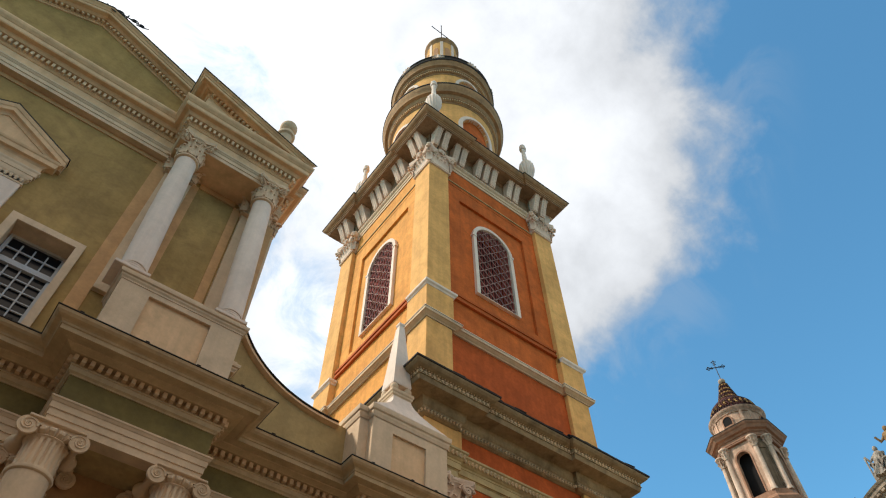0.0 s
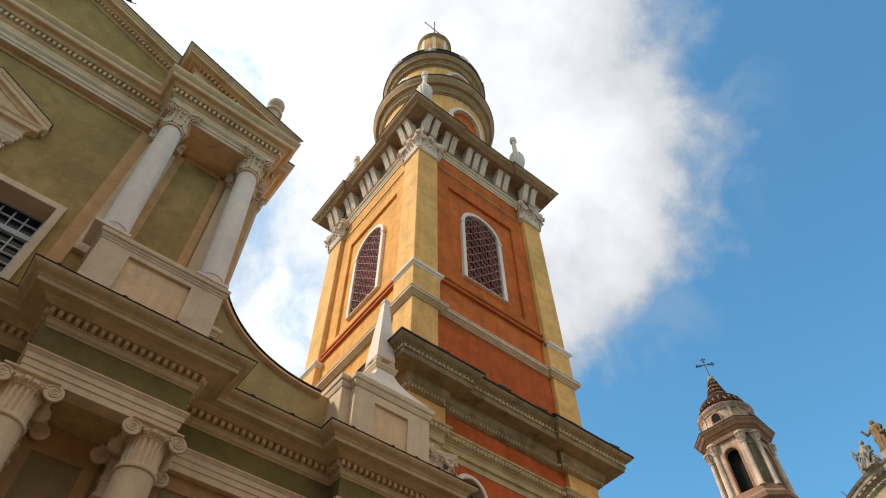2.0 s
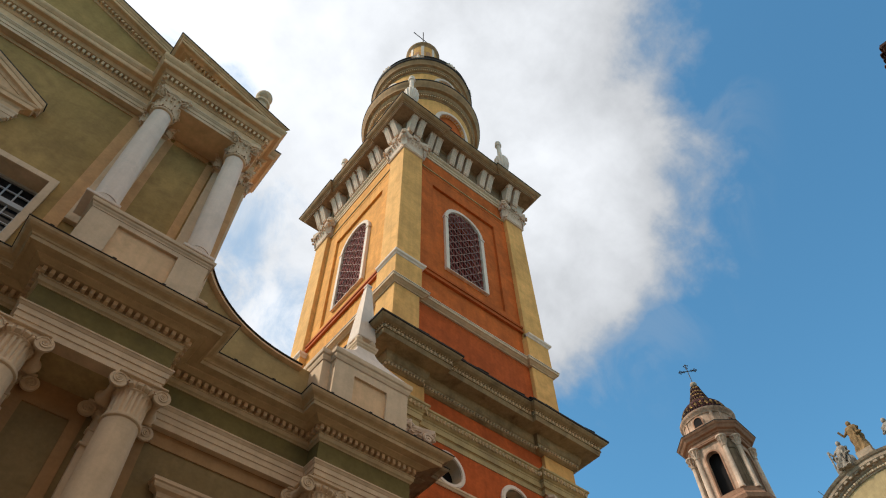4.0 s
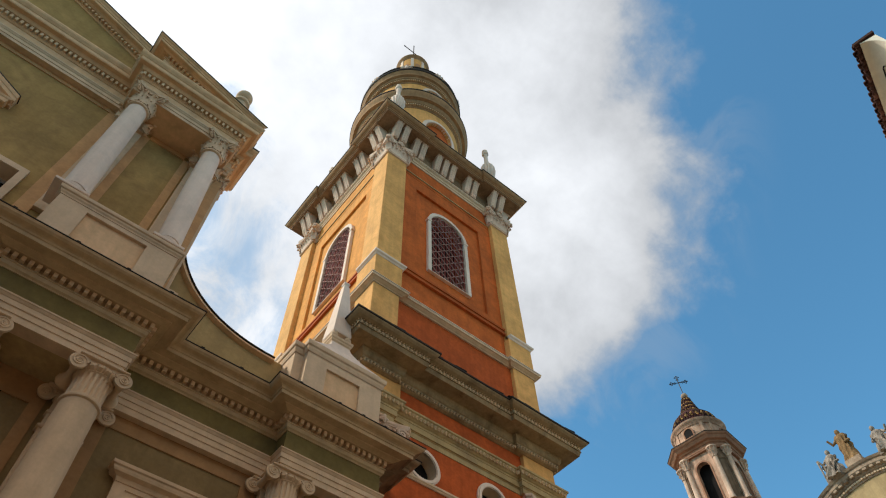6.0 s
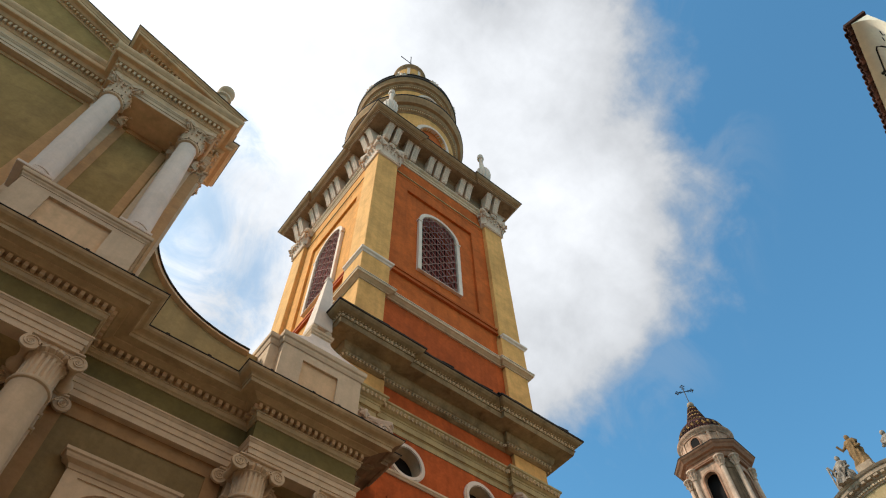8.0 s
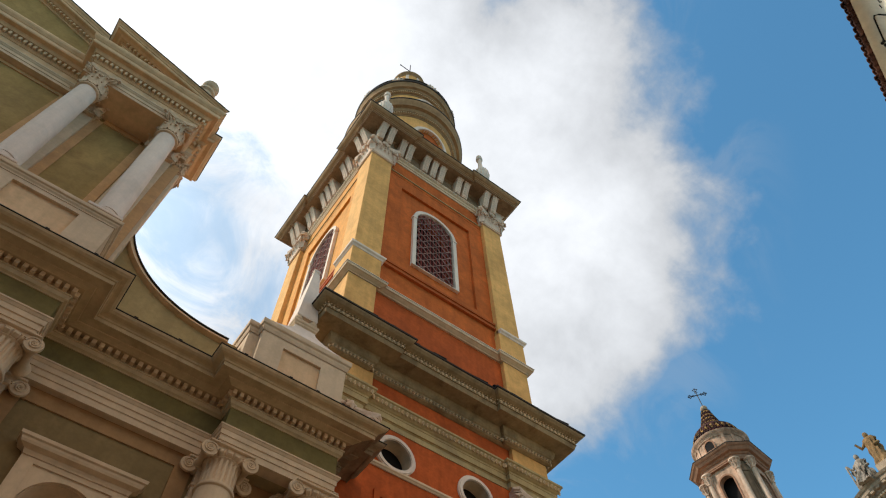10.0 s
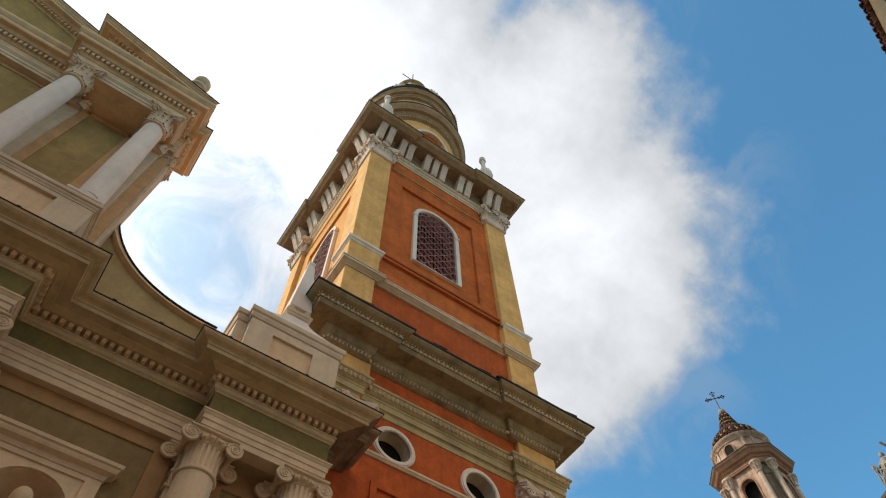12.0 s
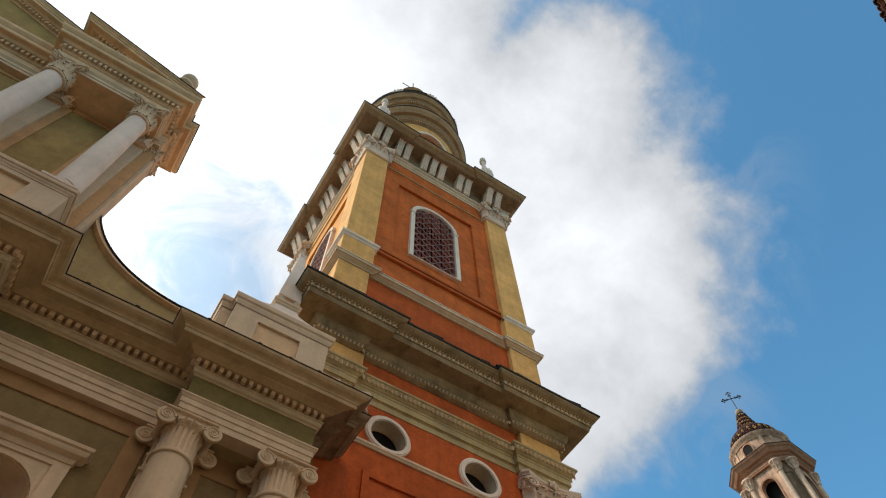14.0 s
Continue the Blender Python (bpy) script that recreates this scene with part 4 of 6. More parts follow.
# wrought-iron ornament on the peak of the gable
orn = thing("gable_ornament", (-1.0, 14.62, 23.95), "small wrought-iron ornament on the gable peak", "ornament")
bm = bmesh.new()
Z0 = rake_top(-1.0)
tube(bm, [(-1.0, 14.62, Z0 - 0.02), (-1.0, 14.62, Z0 + 0.34)], 0.022)
tube(bm, [(-1.5, 14.62, Z0 + 0.2), (-0.45, 14.62, Z0 + 0.16)], 0.02)
for s in (-1, 1):
    spiral(bm, (-1.0 + s * 0.2, 14.62, Z0 + 0.2), 0.13, 1.5, 0.022, (s, 0, 0), (0, 0, 1), n=20)
    spiral(bm, (-1.0 + s * 0.42, 14.62, Z0 + 0.2), 0.08, 1.5, 0.02, (s, 0, 0), (0, 0, 1), n=20)
    tube(bm, [(-1.0 + s * 0.3, 14.62, Z0 + 0.05), (-1.0 + s * 0.5, 14.62, Z0 + 0.12), (-1.0 + s * 0.62, 14.62, Z0 + 0.26)], 0.018)
part("scrollwork", bm, IRON, orn)

# aedicule in the middle of the upper storey
PLAN[0] = laid(lambda x: 0.93 * x + 1.07, lambda y: 0.93 * (WALL - 0.5 * (15.05 - y)) + 1.245, CHURCH_Z)
ax0, ax1 = -2.62, -0.19
for x0, x1 in ((-0.80, -0.27), (-2.53, -2.0)):
    bm = bmesh.new()
    bevelled(bm, x0, x1, 14.86, 15.1, 12.6, 16.45, 0.01)
    pil = part("pilaster", bm, WHITE, church, "white pilaster beside the arched opening")
    bm = bmesh.new()
    sweep(bm, [(x0, 15.1), (x0, 14.86), (x1, 14.86), (x1, 15.1)], [(-0.05, 16.3), (0.02, 16.3), (0.03, 16.34), (0.0, 16.36), (0.0, 16.46), (0.04, 16.5), (0.06, 16.56), (-0.05, 16.58)])
    part("capital", bm, STUCCO, pil)
    for i in range(5):
        spiral_bm = bmesh.new()
        xx = x0 + (x1 - x0) * (i + 0.5) / 5
        tube(spiral_bm, [(xx, 14.85, 16.37), (xx, 14.83, 16.42), (xx, 14.84, 16.47)], 0.035)
        part("leaf", spiral_bm, STUCCO, pil)
bm = bmesh.new()
slab(bm, rect(-2.0, -0.80, 12.6, 16.5), [arch(XC, 0.46, 12.7, 15.7)], xz(14.93), 0.12)
part("arched_panel", bm, WHITE, church)
bm = bmesh.new()
ring2(bm, arch(XC, 0.46, 12.7, 15.7), arch(XC, 0.56, 12.62, 15.7), xz(14.93), -0.05, 0.02)
part("arch_moulding", bm, WHITE, church)
SPED = [(ax0, 15.1), (ax0, 14.88), (ax1, 14.88), (ax1, 15.1)]
bm = bmesh.new()
sweep(bm, SPED, [(-0.2, 16.56), (0.0, 16.56), (0.0, 16.66), (0.03, 16.67), (0.03, 16.78), (0.06, 16.82), (0.06, 16.86), (-0.2, 16.86)])
part("small_architrave", bm, STUCCO, church)
bm = bmesh.new()
sweep(bm, SPED, [(-0.2, 16.855), (0.02, 16.855), (0.02, 17.0), (0.06, 17.04), (0.1, 17.06), (0.22, 17.08), (0.23, 17.2), (0.27, 17.22), (0.3, 17.27), (-0.2, 17.29)])
part("small_cornice", bm, CREAM, church)


def small_top(x):
    return 17.5 + 0.56 * (0.13 - x) if x > XC else 17.5 + 0.56 * (0.13 - 2 * XC + x)


rings = []
bm = bmesh.new()
for x in (2 * XC - 0.13, XC, 0.13):
    rings.append([bm.verts.new((x, 14.88 - u, small_top(x) + h)) for u, h in [(-0.2, -0.34), (0.02, -0.34), (0.05, -0.28), (0.1, -0.25), (0.22, -0.23), (0.23, -0.12), (0.27, -0.1), (0.3, -0.04), (0.31, 0.0), (-0.2, 0.02)]])
for a, b in zip(rings, rings[1:]):
    for i in range(10):
        bm.faces.new((a[i], b[i], b[(i + 1) % 10], a[(i + 1) % 10]))
bm.faces.new(rings[0])
bm.faces.new(rings[-1][::-1])
part("small_raking_cornice", bm, CREAM, church)
rings = []
bm = bmesh.new()
for x in (2 * XC - 0.15, XC, 0.15):
    rings.append([bm.verts.new((x, 14.88 - u, small_top(x) + h)) for u, h in [(0.27, 0.0), (0.325, 0.0), (0.325, 0.03), (-0.2, 0.05), (-0.2, 0.02)]])
for a, b in zip(rings, rings[1:]):
    for i in range(5):
        bm.faces.new((a[i], b[i], b[(i + 1) % 5], a[(i + 1) % 5]))
bm.faces.new(rings[0])
bm.faces.new(rings[-1][::-1])
part("flashing", bm, FLASH, church)
bm = bmesh.new()
slab(bm, [(ax0, 17.2), (ax1, 17.2), (ax1, small_top(ax1) - 0.05), (XC, small_top(XC) - 0.05), (ax0, small_top(ax0) - 0.05)], [], xz(14.9), 0.16)
part("small_gable_field", bm, CREAM, church)

# ---- sweeping buttress wall between the storeys, and its end block ----
PLAN[0] = None
CURVE = []
for i in range(25):
    a = math.pi * (1.0 + 0.5 * i / 24)
    CURVE.append((8.5 - 2.95 * abs(math.cos(a)) ** 0.87, 15.7 - 3.0 * abs(math.sin(a)) ** 0.87))
bm = bmesh.new()
slab(bm, [(5.5, 10.9), (8.9, 10.9), (8.9, CURVE[-1][1])] + CURVE[::-1] + [(5.5, 15.7)], [], xz(15.82), 0.35)
part("sweeping_wall", bm, SWEEP, church, "olive wall with a concave top")
for name, mat, prof in (("coping", CREAM, [(-0.11, -0.10), (-0.06, 0.0), (0.48, 0.0), (0.48, -0.10), (0.0, -0.14), (-0.04, -0.13)]), ("flashing", FLASH, [(-0.1, 0.0), (-0.1, 0.022), (0.5, 0.022), (0.5, 0.0)])):
    bm = bmesh.new()
    rings = []
    for i, (x, z) in enumerate(CURVE):
        (xa, za), (xb, zb_) = CURVE[max(i - 1, 0)], CURVE[min(i + 1, 24)]
        nx, nz = za - zb_, xb - xa                # towards the hollow side
        nx, nz = nx / math.hypot(nx, nz), nz / math.hypot(nx, nz)
        rings.append([bm.verts.new((x + nx * h, 15.82 + u, z + nz * h)) for u, h in prof])
    k = len(prof)
    for a, b in zip(rings, rings[1:]):
        for i in range(k):
            bm.faces.new((a[i], b[i], b[(i + 1) % k], a[(i + 1) % k]))
    bm.faces.new(rings[0])
    bm.faces.new(rings[-1][::-1])
    part(name, bm, mat, church, smooth=True)

PLAN[0] = LOWER
bm = bmesh.new()
slab(bm, rect(8.47, 10.82, 12.55, 14.6), [rect(9.08, 10.13, 12.9, 14.30)], xz(14.70), 0.08)
box(bm, 8.47, 10.82, 14.785, 15.9, 12.55, 14.6)
box(bm, 8.22, 8.47, 14.95, 15.9, 12.55, 14.6)
part("end_block", bm, STUCCO, church, "pale pedestal block with a sunk panel")
bm = bmesh.new()
box(bm, 9.07, 10.14, 14.765, 14.8, 12.9, 14.31)
part("sunk_panel", bm, CREAM, church)
bm = bmesh.new()
sweep(bm, [(8.22, 15.9), (8.22, 14.95), (8.47, 14.95), (8.47, 14.70), (10.82, 14.70), (10.82, 15.9)], [(-0.15, 14.595), (0.015, 14.595), (0.02, 14.575), (0.05, 14.67), (0.055, 14.72), (0.09, 14.75), (0.1, 14.8), (0.1, 14.87), (-0.15, 14.89)])
part("end_block_cap", bm, STUCCO, church)
bm = bmesh.new()
box(bm, 8.24, 10.8, 14.97, 15.9, 14.58, 14.885)
part("end_block_top", bm, STUCCO, church)

OX, OY = 9.68, 15.42
PLAN[0] = laid(lambda x: 9.96 + 0.84 * (x - 9.68), lambda y: 15.80 + 0.84 * (y - 15.42), lambda z: 12.93 + 1.047 * (z - 14.785))
ob_ = thing("obelisk", (OX, OY, 14.785), "pale stone obelisk on balls above a flared plinth", "obelisk")


def stack(bm, rows):
    """Four-sided rings (half-width, depth in front, depth behind, height) joined into one block; the last may be a point."""
    prev = None
    for hx, hf, hb, z in rows:
        ring = [bm.verts.new((OX + a * hx, OY + b, z)) for a, b in ((-1, -hf), (1, -hf), (1, hb), (-1, hb))] if hx else [bm.verts.new((OX, OY, z))]
        if prev is None:
            bm.faces.new(ring[::-1])
        else:
            for i in range(4):
                if len(ring) == 4:
                    bm.faces.new((prev[i], prev[(i + 1) % 4], ring[(i + 1) % 4], ring[i]))
                else:
                    bm.faces.new((prev[i], prev[(i + 1) % 4], ring[0]))
        prev = ring
    if len(prev) == 4:
        bm.faces.new(prev)
    return bm


rows = [(1.17, 0.86, 0.41, 14.785), (1.17, 0.86, 0.41, 14.92)]
for i in range(13):
    f = i / 12
    rows.append((0.31 + 0.84 * (1 - f) ** 1.9, 0.33 + 0.52 * (1 - f) ** 1.2, 0.33 + 0.06 * (1 - f), 14.93 + 0.85 * f))
part("plinth", stack(bmesh.new(), rows), WHITE, ob_)
bm = bmesh.new()
sq = [(OX - 0.3, OY + 0.3), (OX - 0.3, OY - 0.3), (OX + 0.3, OY - 0.3), (OX + 0.3, OY + 0.3)]
sweep(bm, sq, [(-0.3, 15.77), (0.02, 15.77), (0.02, 15.81), (0.05, 15.84), (0.05, 15.88), (0.08, 15.91), (0.08, 15.98), (-0.3, 15.98)], closed=True)
part("plinth_cap", bm, STUCCO, ob_)
bm = bmesh.new()
bmesh.ops.create_uvsphere(bm, u_segments=14, v_segments=10, radius=0.125)
ball_mesh = mesh_of(bm, "small_ball", STUCCO, smooth=True)
for a, b in ((-1, -1), (1, -1), (1, 1), (-1, 1)):
    piece("ball", ball_mesh, Matrix.Translation((OX + 0.23 * a, OY + 0.23 * b, 16.09)), ob_)
part("needle", stack(bmesh.new(), [(a, a, a, z) for a, z in ((0.30, 16.2), (0.315, 16.23), (0.10, 18.3), (0.08, 18.33), (0.08, 18.37), (0.105, 18.4), (0.105, 18.46), (0.0, 18.53))]), WHITE, ob_)

# ---- bell tower ----
TX, TY = 14.2, 19.2
TOWER_Z = stretch([(0.0, 0.0), (13.94, 12.05), (15.27, 13.45), (16.3, 14.67), (16.76, 15.10), (19.7, 18.08), (21.15, 19.455), (22.42, 20.74), (27.36, 25.98), (29.42, 27.97), (29.9, 28.56), (31.14, 29.98)])
PLAN[0] = laid(lambda x: x, lambda y: y, TOWER_Z)
tower = thing("bell_tower", (TX, TY, 0), "tall square orange and ochre bell tower with a domed top", "tower")


def stepped(a, b, w, off=0.0, cx=TX, cy=TY):
    """Plan line round a square tower whose corner piers (half-width a, pier width w) stand before the walls (half-width b)."""
    out = []
    for k in range(4):
        t = Matrix.Rotation(k * math.pi / 2, 2)
        for p in ((-a, -a), (-a + w + off, -a), (-a + w + off, -b), (a - w + off, -b), (a - w + off, -a)):
            q = t @ Vector(p)
            out.append((cx + q.x, cy + q.y))
    return out


def side(k, d):
    """(u, v, depth) on side k of the tower (0 front, 3 left), u across, v up, d half-width of the face."""
    t = Matrix.Rotation(k * math.pi / 2, 2)

    def f(u, v, depth):
        q = t @ Vector((u, -d + depth))
        return Vector((TX + q.x, TY + q.y, v))
    return f


def four(k):
    return Matrix.Translation((TX, TY, 0)) @ Matrix.Rotation(k * math.pi / 2, 4, "Z")


# lower shaft: walls with two round windows each, corner piers
LA, LB, LW = 3.34, 3.22, 1.18
for k in range(4):
    holes = [[(cx + 0.43 * math.cos(2 * math.pi * i / 28), 13.94 + 0.43 * math.sin(2 * math.pi * i / 28)) for i in range(28)] for cx in (-1.35, 0.90)] if k in (0, ) else []
    bm = bmesh.new()
    slab(bm, rect(-LB + 0.01 + (0.3 if k % 2 else 0), LB - 0.01 - (0.3 if k % 2 else 0), 0.0, 16.2), holes, side(k, LB), 0.6)
    wall = part("lower_tower_wall", bm, DEEP, tower, "orange limewashed wall")
    if k == 0:
        for cx in (-1.35, 0.90):
            circ = lambda r, c=cx: [(c + r * math.cos(2 * math.pi * i / 40), 13.94 + r * math.sin(2 * math.pi * i / 40)) for i in range(40)]
            bm = bmesh.new()
            ring2(bm, circ(0.405), circ(0.53), side(k, LB), -0.05, 0.02)
            ring2(bm, circ(0.42), circ(0.50), side(k, LB), -0.075, 0.02)
            win = part("round_window", bm, WHITE, tower, "round window with a white ring")
            bm = bmesh.new()
            ring2(bm, circ(0.405), circ(0.43), side(k, LB), -0.04, 0.3)
            part("reveal", bm, STUCCO, win)
            # near-black plate close behind the ring in place of a dark room
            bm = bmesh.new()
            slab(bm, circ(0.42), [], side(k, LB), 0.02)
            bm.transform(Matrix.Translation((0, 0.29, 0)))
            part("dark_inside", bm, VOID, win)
for k in range(4):
    m = four(k)
    bm = bmesh.new()
    bevelled(bm, -LA, -LA + LW, -LA, -LA + LW, 0, 13.7, 0.012, m)
    pier = part("corner_pier", bm, DEEP, tower, "orange corner pier")
big_cap = pier_capital(0.61, 0.98, BRACKET)
for k in range(4):
    c = four(k) @ Vector((-LA + 0.6, -LA + 0.6, 13.69))
    place_capital(big_cap, Matrix.Translation(c) @ Matrix.Rotation(k * math.pi / 2, 4, "Z") @ Matrix.Diagonal((0.98, 0.98, 1, 1)), tower)
# thin string course and sunk field below the round windows
bm = bmesh.new()
sweep(bm, stepped(LB + 0.001, LB, 0.5), [(-0.1, 13.36), (0.03, 13.36), (0.05, 13.4), (0.07, 13.42), (0.07, 13.48), (0.03, 13.52), (-0.1, 13.53)], closed=True)
part("string_course", bm, STUCCO, tower)
bm = bmesh.new()
ring2(bm, rect(-1.68, 1.68, 4.0, 12.5), rect(-1.82, 1.82, 3.86, 12.66), side(0, LB), -0.05, 0.01)
part("field_moulding", bm, DEEP, tower)

LOWP = stepped(LA, LB, LW, -0.2)
bm = bmesh.new()
sweep(bm, LOWP, [(-0.5, 14.64), (0.02, 14.64), (0.02, 14.79), (0.035, 14.8), (0.035, 14.815), (0.075, 14.82), (0.075, 14.97), (0.09, 14.98), (0.09, 15.03), (0.12, 15.05), (0.17, 15.12), (0.2, 15.2), (0.23, 15.22), (0.23, 15.27), (-0.5, 15.3)], closed=True)
part("tower_architrave", bm, MOULD, tower, "stone architrave with a carved edge")


def eggs(bm, path, out, z, pitch, sx, sy, sz):
    pts, outs = mitres(path, True)
    shifted = [tuple(p + o * out) for p, o in zip(pts, outs)]
    for p, turn, s, length in along(shifted, pitch, 0.0, True):
        m = Matrix.Translation((p.x, p.y, z)) @ Matrix.Rotation(turn, 4, "Z") @ Matrix.Diagonal((sx, sy, sz, 1))
        vs = [bm.verts.new(m @ Vector(c)) for c in ((-1, 0, 0.3), (0, -1, 0.35), (1, 0, 0.3), (0, 0.6, 0), (0, -0.5, 1), (0, -0.55, -1))]
        for q in ((0, 1, 4), (1, 2, 4), (2, 3, 4), (3, 0, 4), (1, 0, 5), (2, 1, 5), (3, 2, 5), (0, 3, 5)):
            bm.faces.new([vs[i] for i in q])


bm = bmesh.new()
eggs(bm, LOWP, 0.17, 15.12, 0.115, 0.044, 0.07, 0.075)
part("egg_and_dart", bm, EGGROW, tower, "carved egg-and-dart row", kind="stuff")
for k in range(4):
    bm = bmesh.new()
    bevelled(bm, -LA, -LA + LW, -LA, -LA + LW, 15.28, 15.9, 0.008, four(k))
    part("frieze_pier", bm, YELLOW, tower)
bm = bmesh.new()
sweep(bm, LOWP, [(-0.5, 15.87), (0.03, 15.87), (0.1, 15.9), (0.115, 15.97), (0.131, 15.98), (0.131, 16.03), (0.164, 16.05), (0.189, 16.09), (0.213, 16.17), (0.221, 16.24), (0.607, 16.26), (0.623, 16.3), (0.64, 16.36), (0.64, 16.4), (0.672, 16.4), (0.648, 16.42), (0.648, 16.56), (0.681, 16.57), (0.705, 16.58), (0.779, 16.62), (0.836, 16.68), (0.853, 16.73), (-0.5, 16.85)], closed=True)
part("great_cornice", bm, SOFFIT_STONE, tower, "deep stone cornice with carved mouldings")
bm = bmesh.new()
eggs(bm, LOWP, 0.115, 15.94, 0.1, 0.036, 0.06, 0.05)
eggs(bm, LOWP, 0.65, 16.49, 0.13, 0.05, 0.03, 0.06)
eggs(bm, LOWP, 0.656, 16.415, 0.085, 0.034, 0.03, 0.02)
eggs(bm, LOWP, 0.664, 16.565, 0.085, 0.034, 0.03, 0.02)
part("cornice_carving", bm, EGGROW, tower, "carved leaf row", kind="stuff")
bm = bmesh.new()
sweep(bm, LOWP, [(0.80, 16.735), (0.855, 16.725), (0.88, 16.735), (0.88, 16.785), (0.845, 16.8), (-0.6, 16.92), (-0.6, 16.86)], closed=True)
part("flashing", bm, FLASH, tower)
slate_rng = random.Random(5)
bm = bmesh.new()
bevelled(bm, -0.2, 0.2, -0.12, 0.12, 0, 0.03, 0.008)
slate_mesh = mesh_of(bm, "slate", SLATE)
for i in range(30):
    x = TX - 4.12 + 8.24 * (i + 0.5) / 30
    piece("slate", slate_mesh, Matrix.Translation((x, TY - 4.04 + slate_rng.uniform(-0.06, 0.04) + (0.11 if abs(x - TX + 0.2) < 1.35 else 0), 16.79 + slate_rng.uniform(0, 0.03))) @ Matrix.Rotation(slate_rng.uniform(-0.1, 0.1), 4, "Z") @ Matrix.Rotation(radians(4 + slate_rng.uniform(-3, 3)), 4, "X"), tower)

# belfry base
BA, BB, BW = 3.31, 3.17, 0.96
for k in range(4):
    bm = bmesh.new()
    bevelled(bm, -BA, -BA + BW, -BA, -BA + BW, 16.7, 19.5, 0.012, four(k))
    part("base_pier", bm, YELLOW, tower, "ochre corner pier")
    bm = bmesh.new()
    slab(bm, rect(-BB + 0.6, BB - 0.6, 16.7, 19.52), [], side(k, BB), 0.5)
    # side 3 takes the lit copy of the orange
    part("base_wall", bm, LIT_ORANGE if k == 3 else DEEP, tower, "orange limewashed wall")
BASEP = stepped(BA - 0.06, BB - 0.02, BW - 0.04)
bm = bmesh.new()
sweep(bm, BASEP, [(-0.5, 19.52), (0.08, 19.52), (0.09, 19.55), (0.13, 19.57), (0.16, 19.59), (0.19, 19.61), (0.23, 19.62), (0.24, 19.7), (0.2, 19.74), (-0.5, 19.8)], closed=True)
part("lower_band", bm, STUCCO, tower, "pale moulded band")
bm = bmesh.new()
sweep(bm, BASEP, [(0.18, 19.745), (0.252, 19.705), (0.258, 19.71), (0.258, 19.73), (0.2, 19.765), (-0.2, 19.81), (-0.2, 19.78)], closed=True)
part("band_top", bm, WHITE, tower)

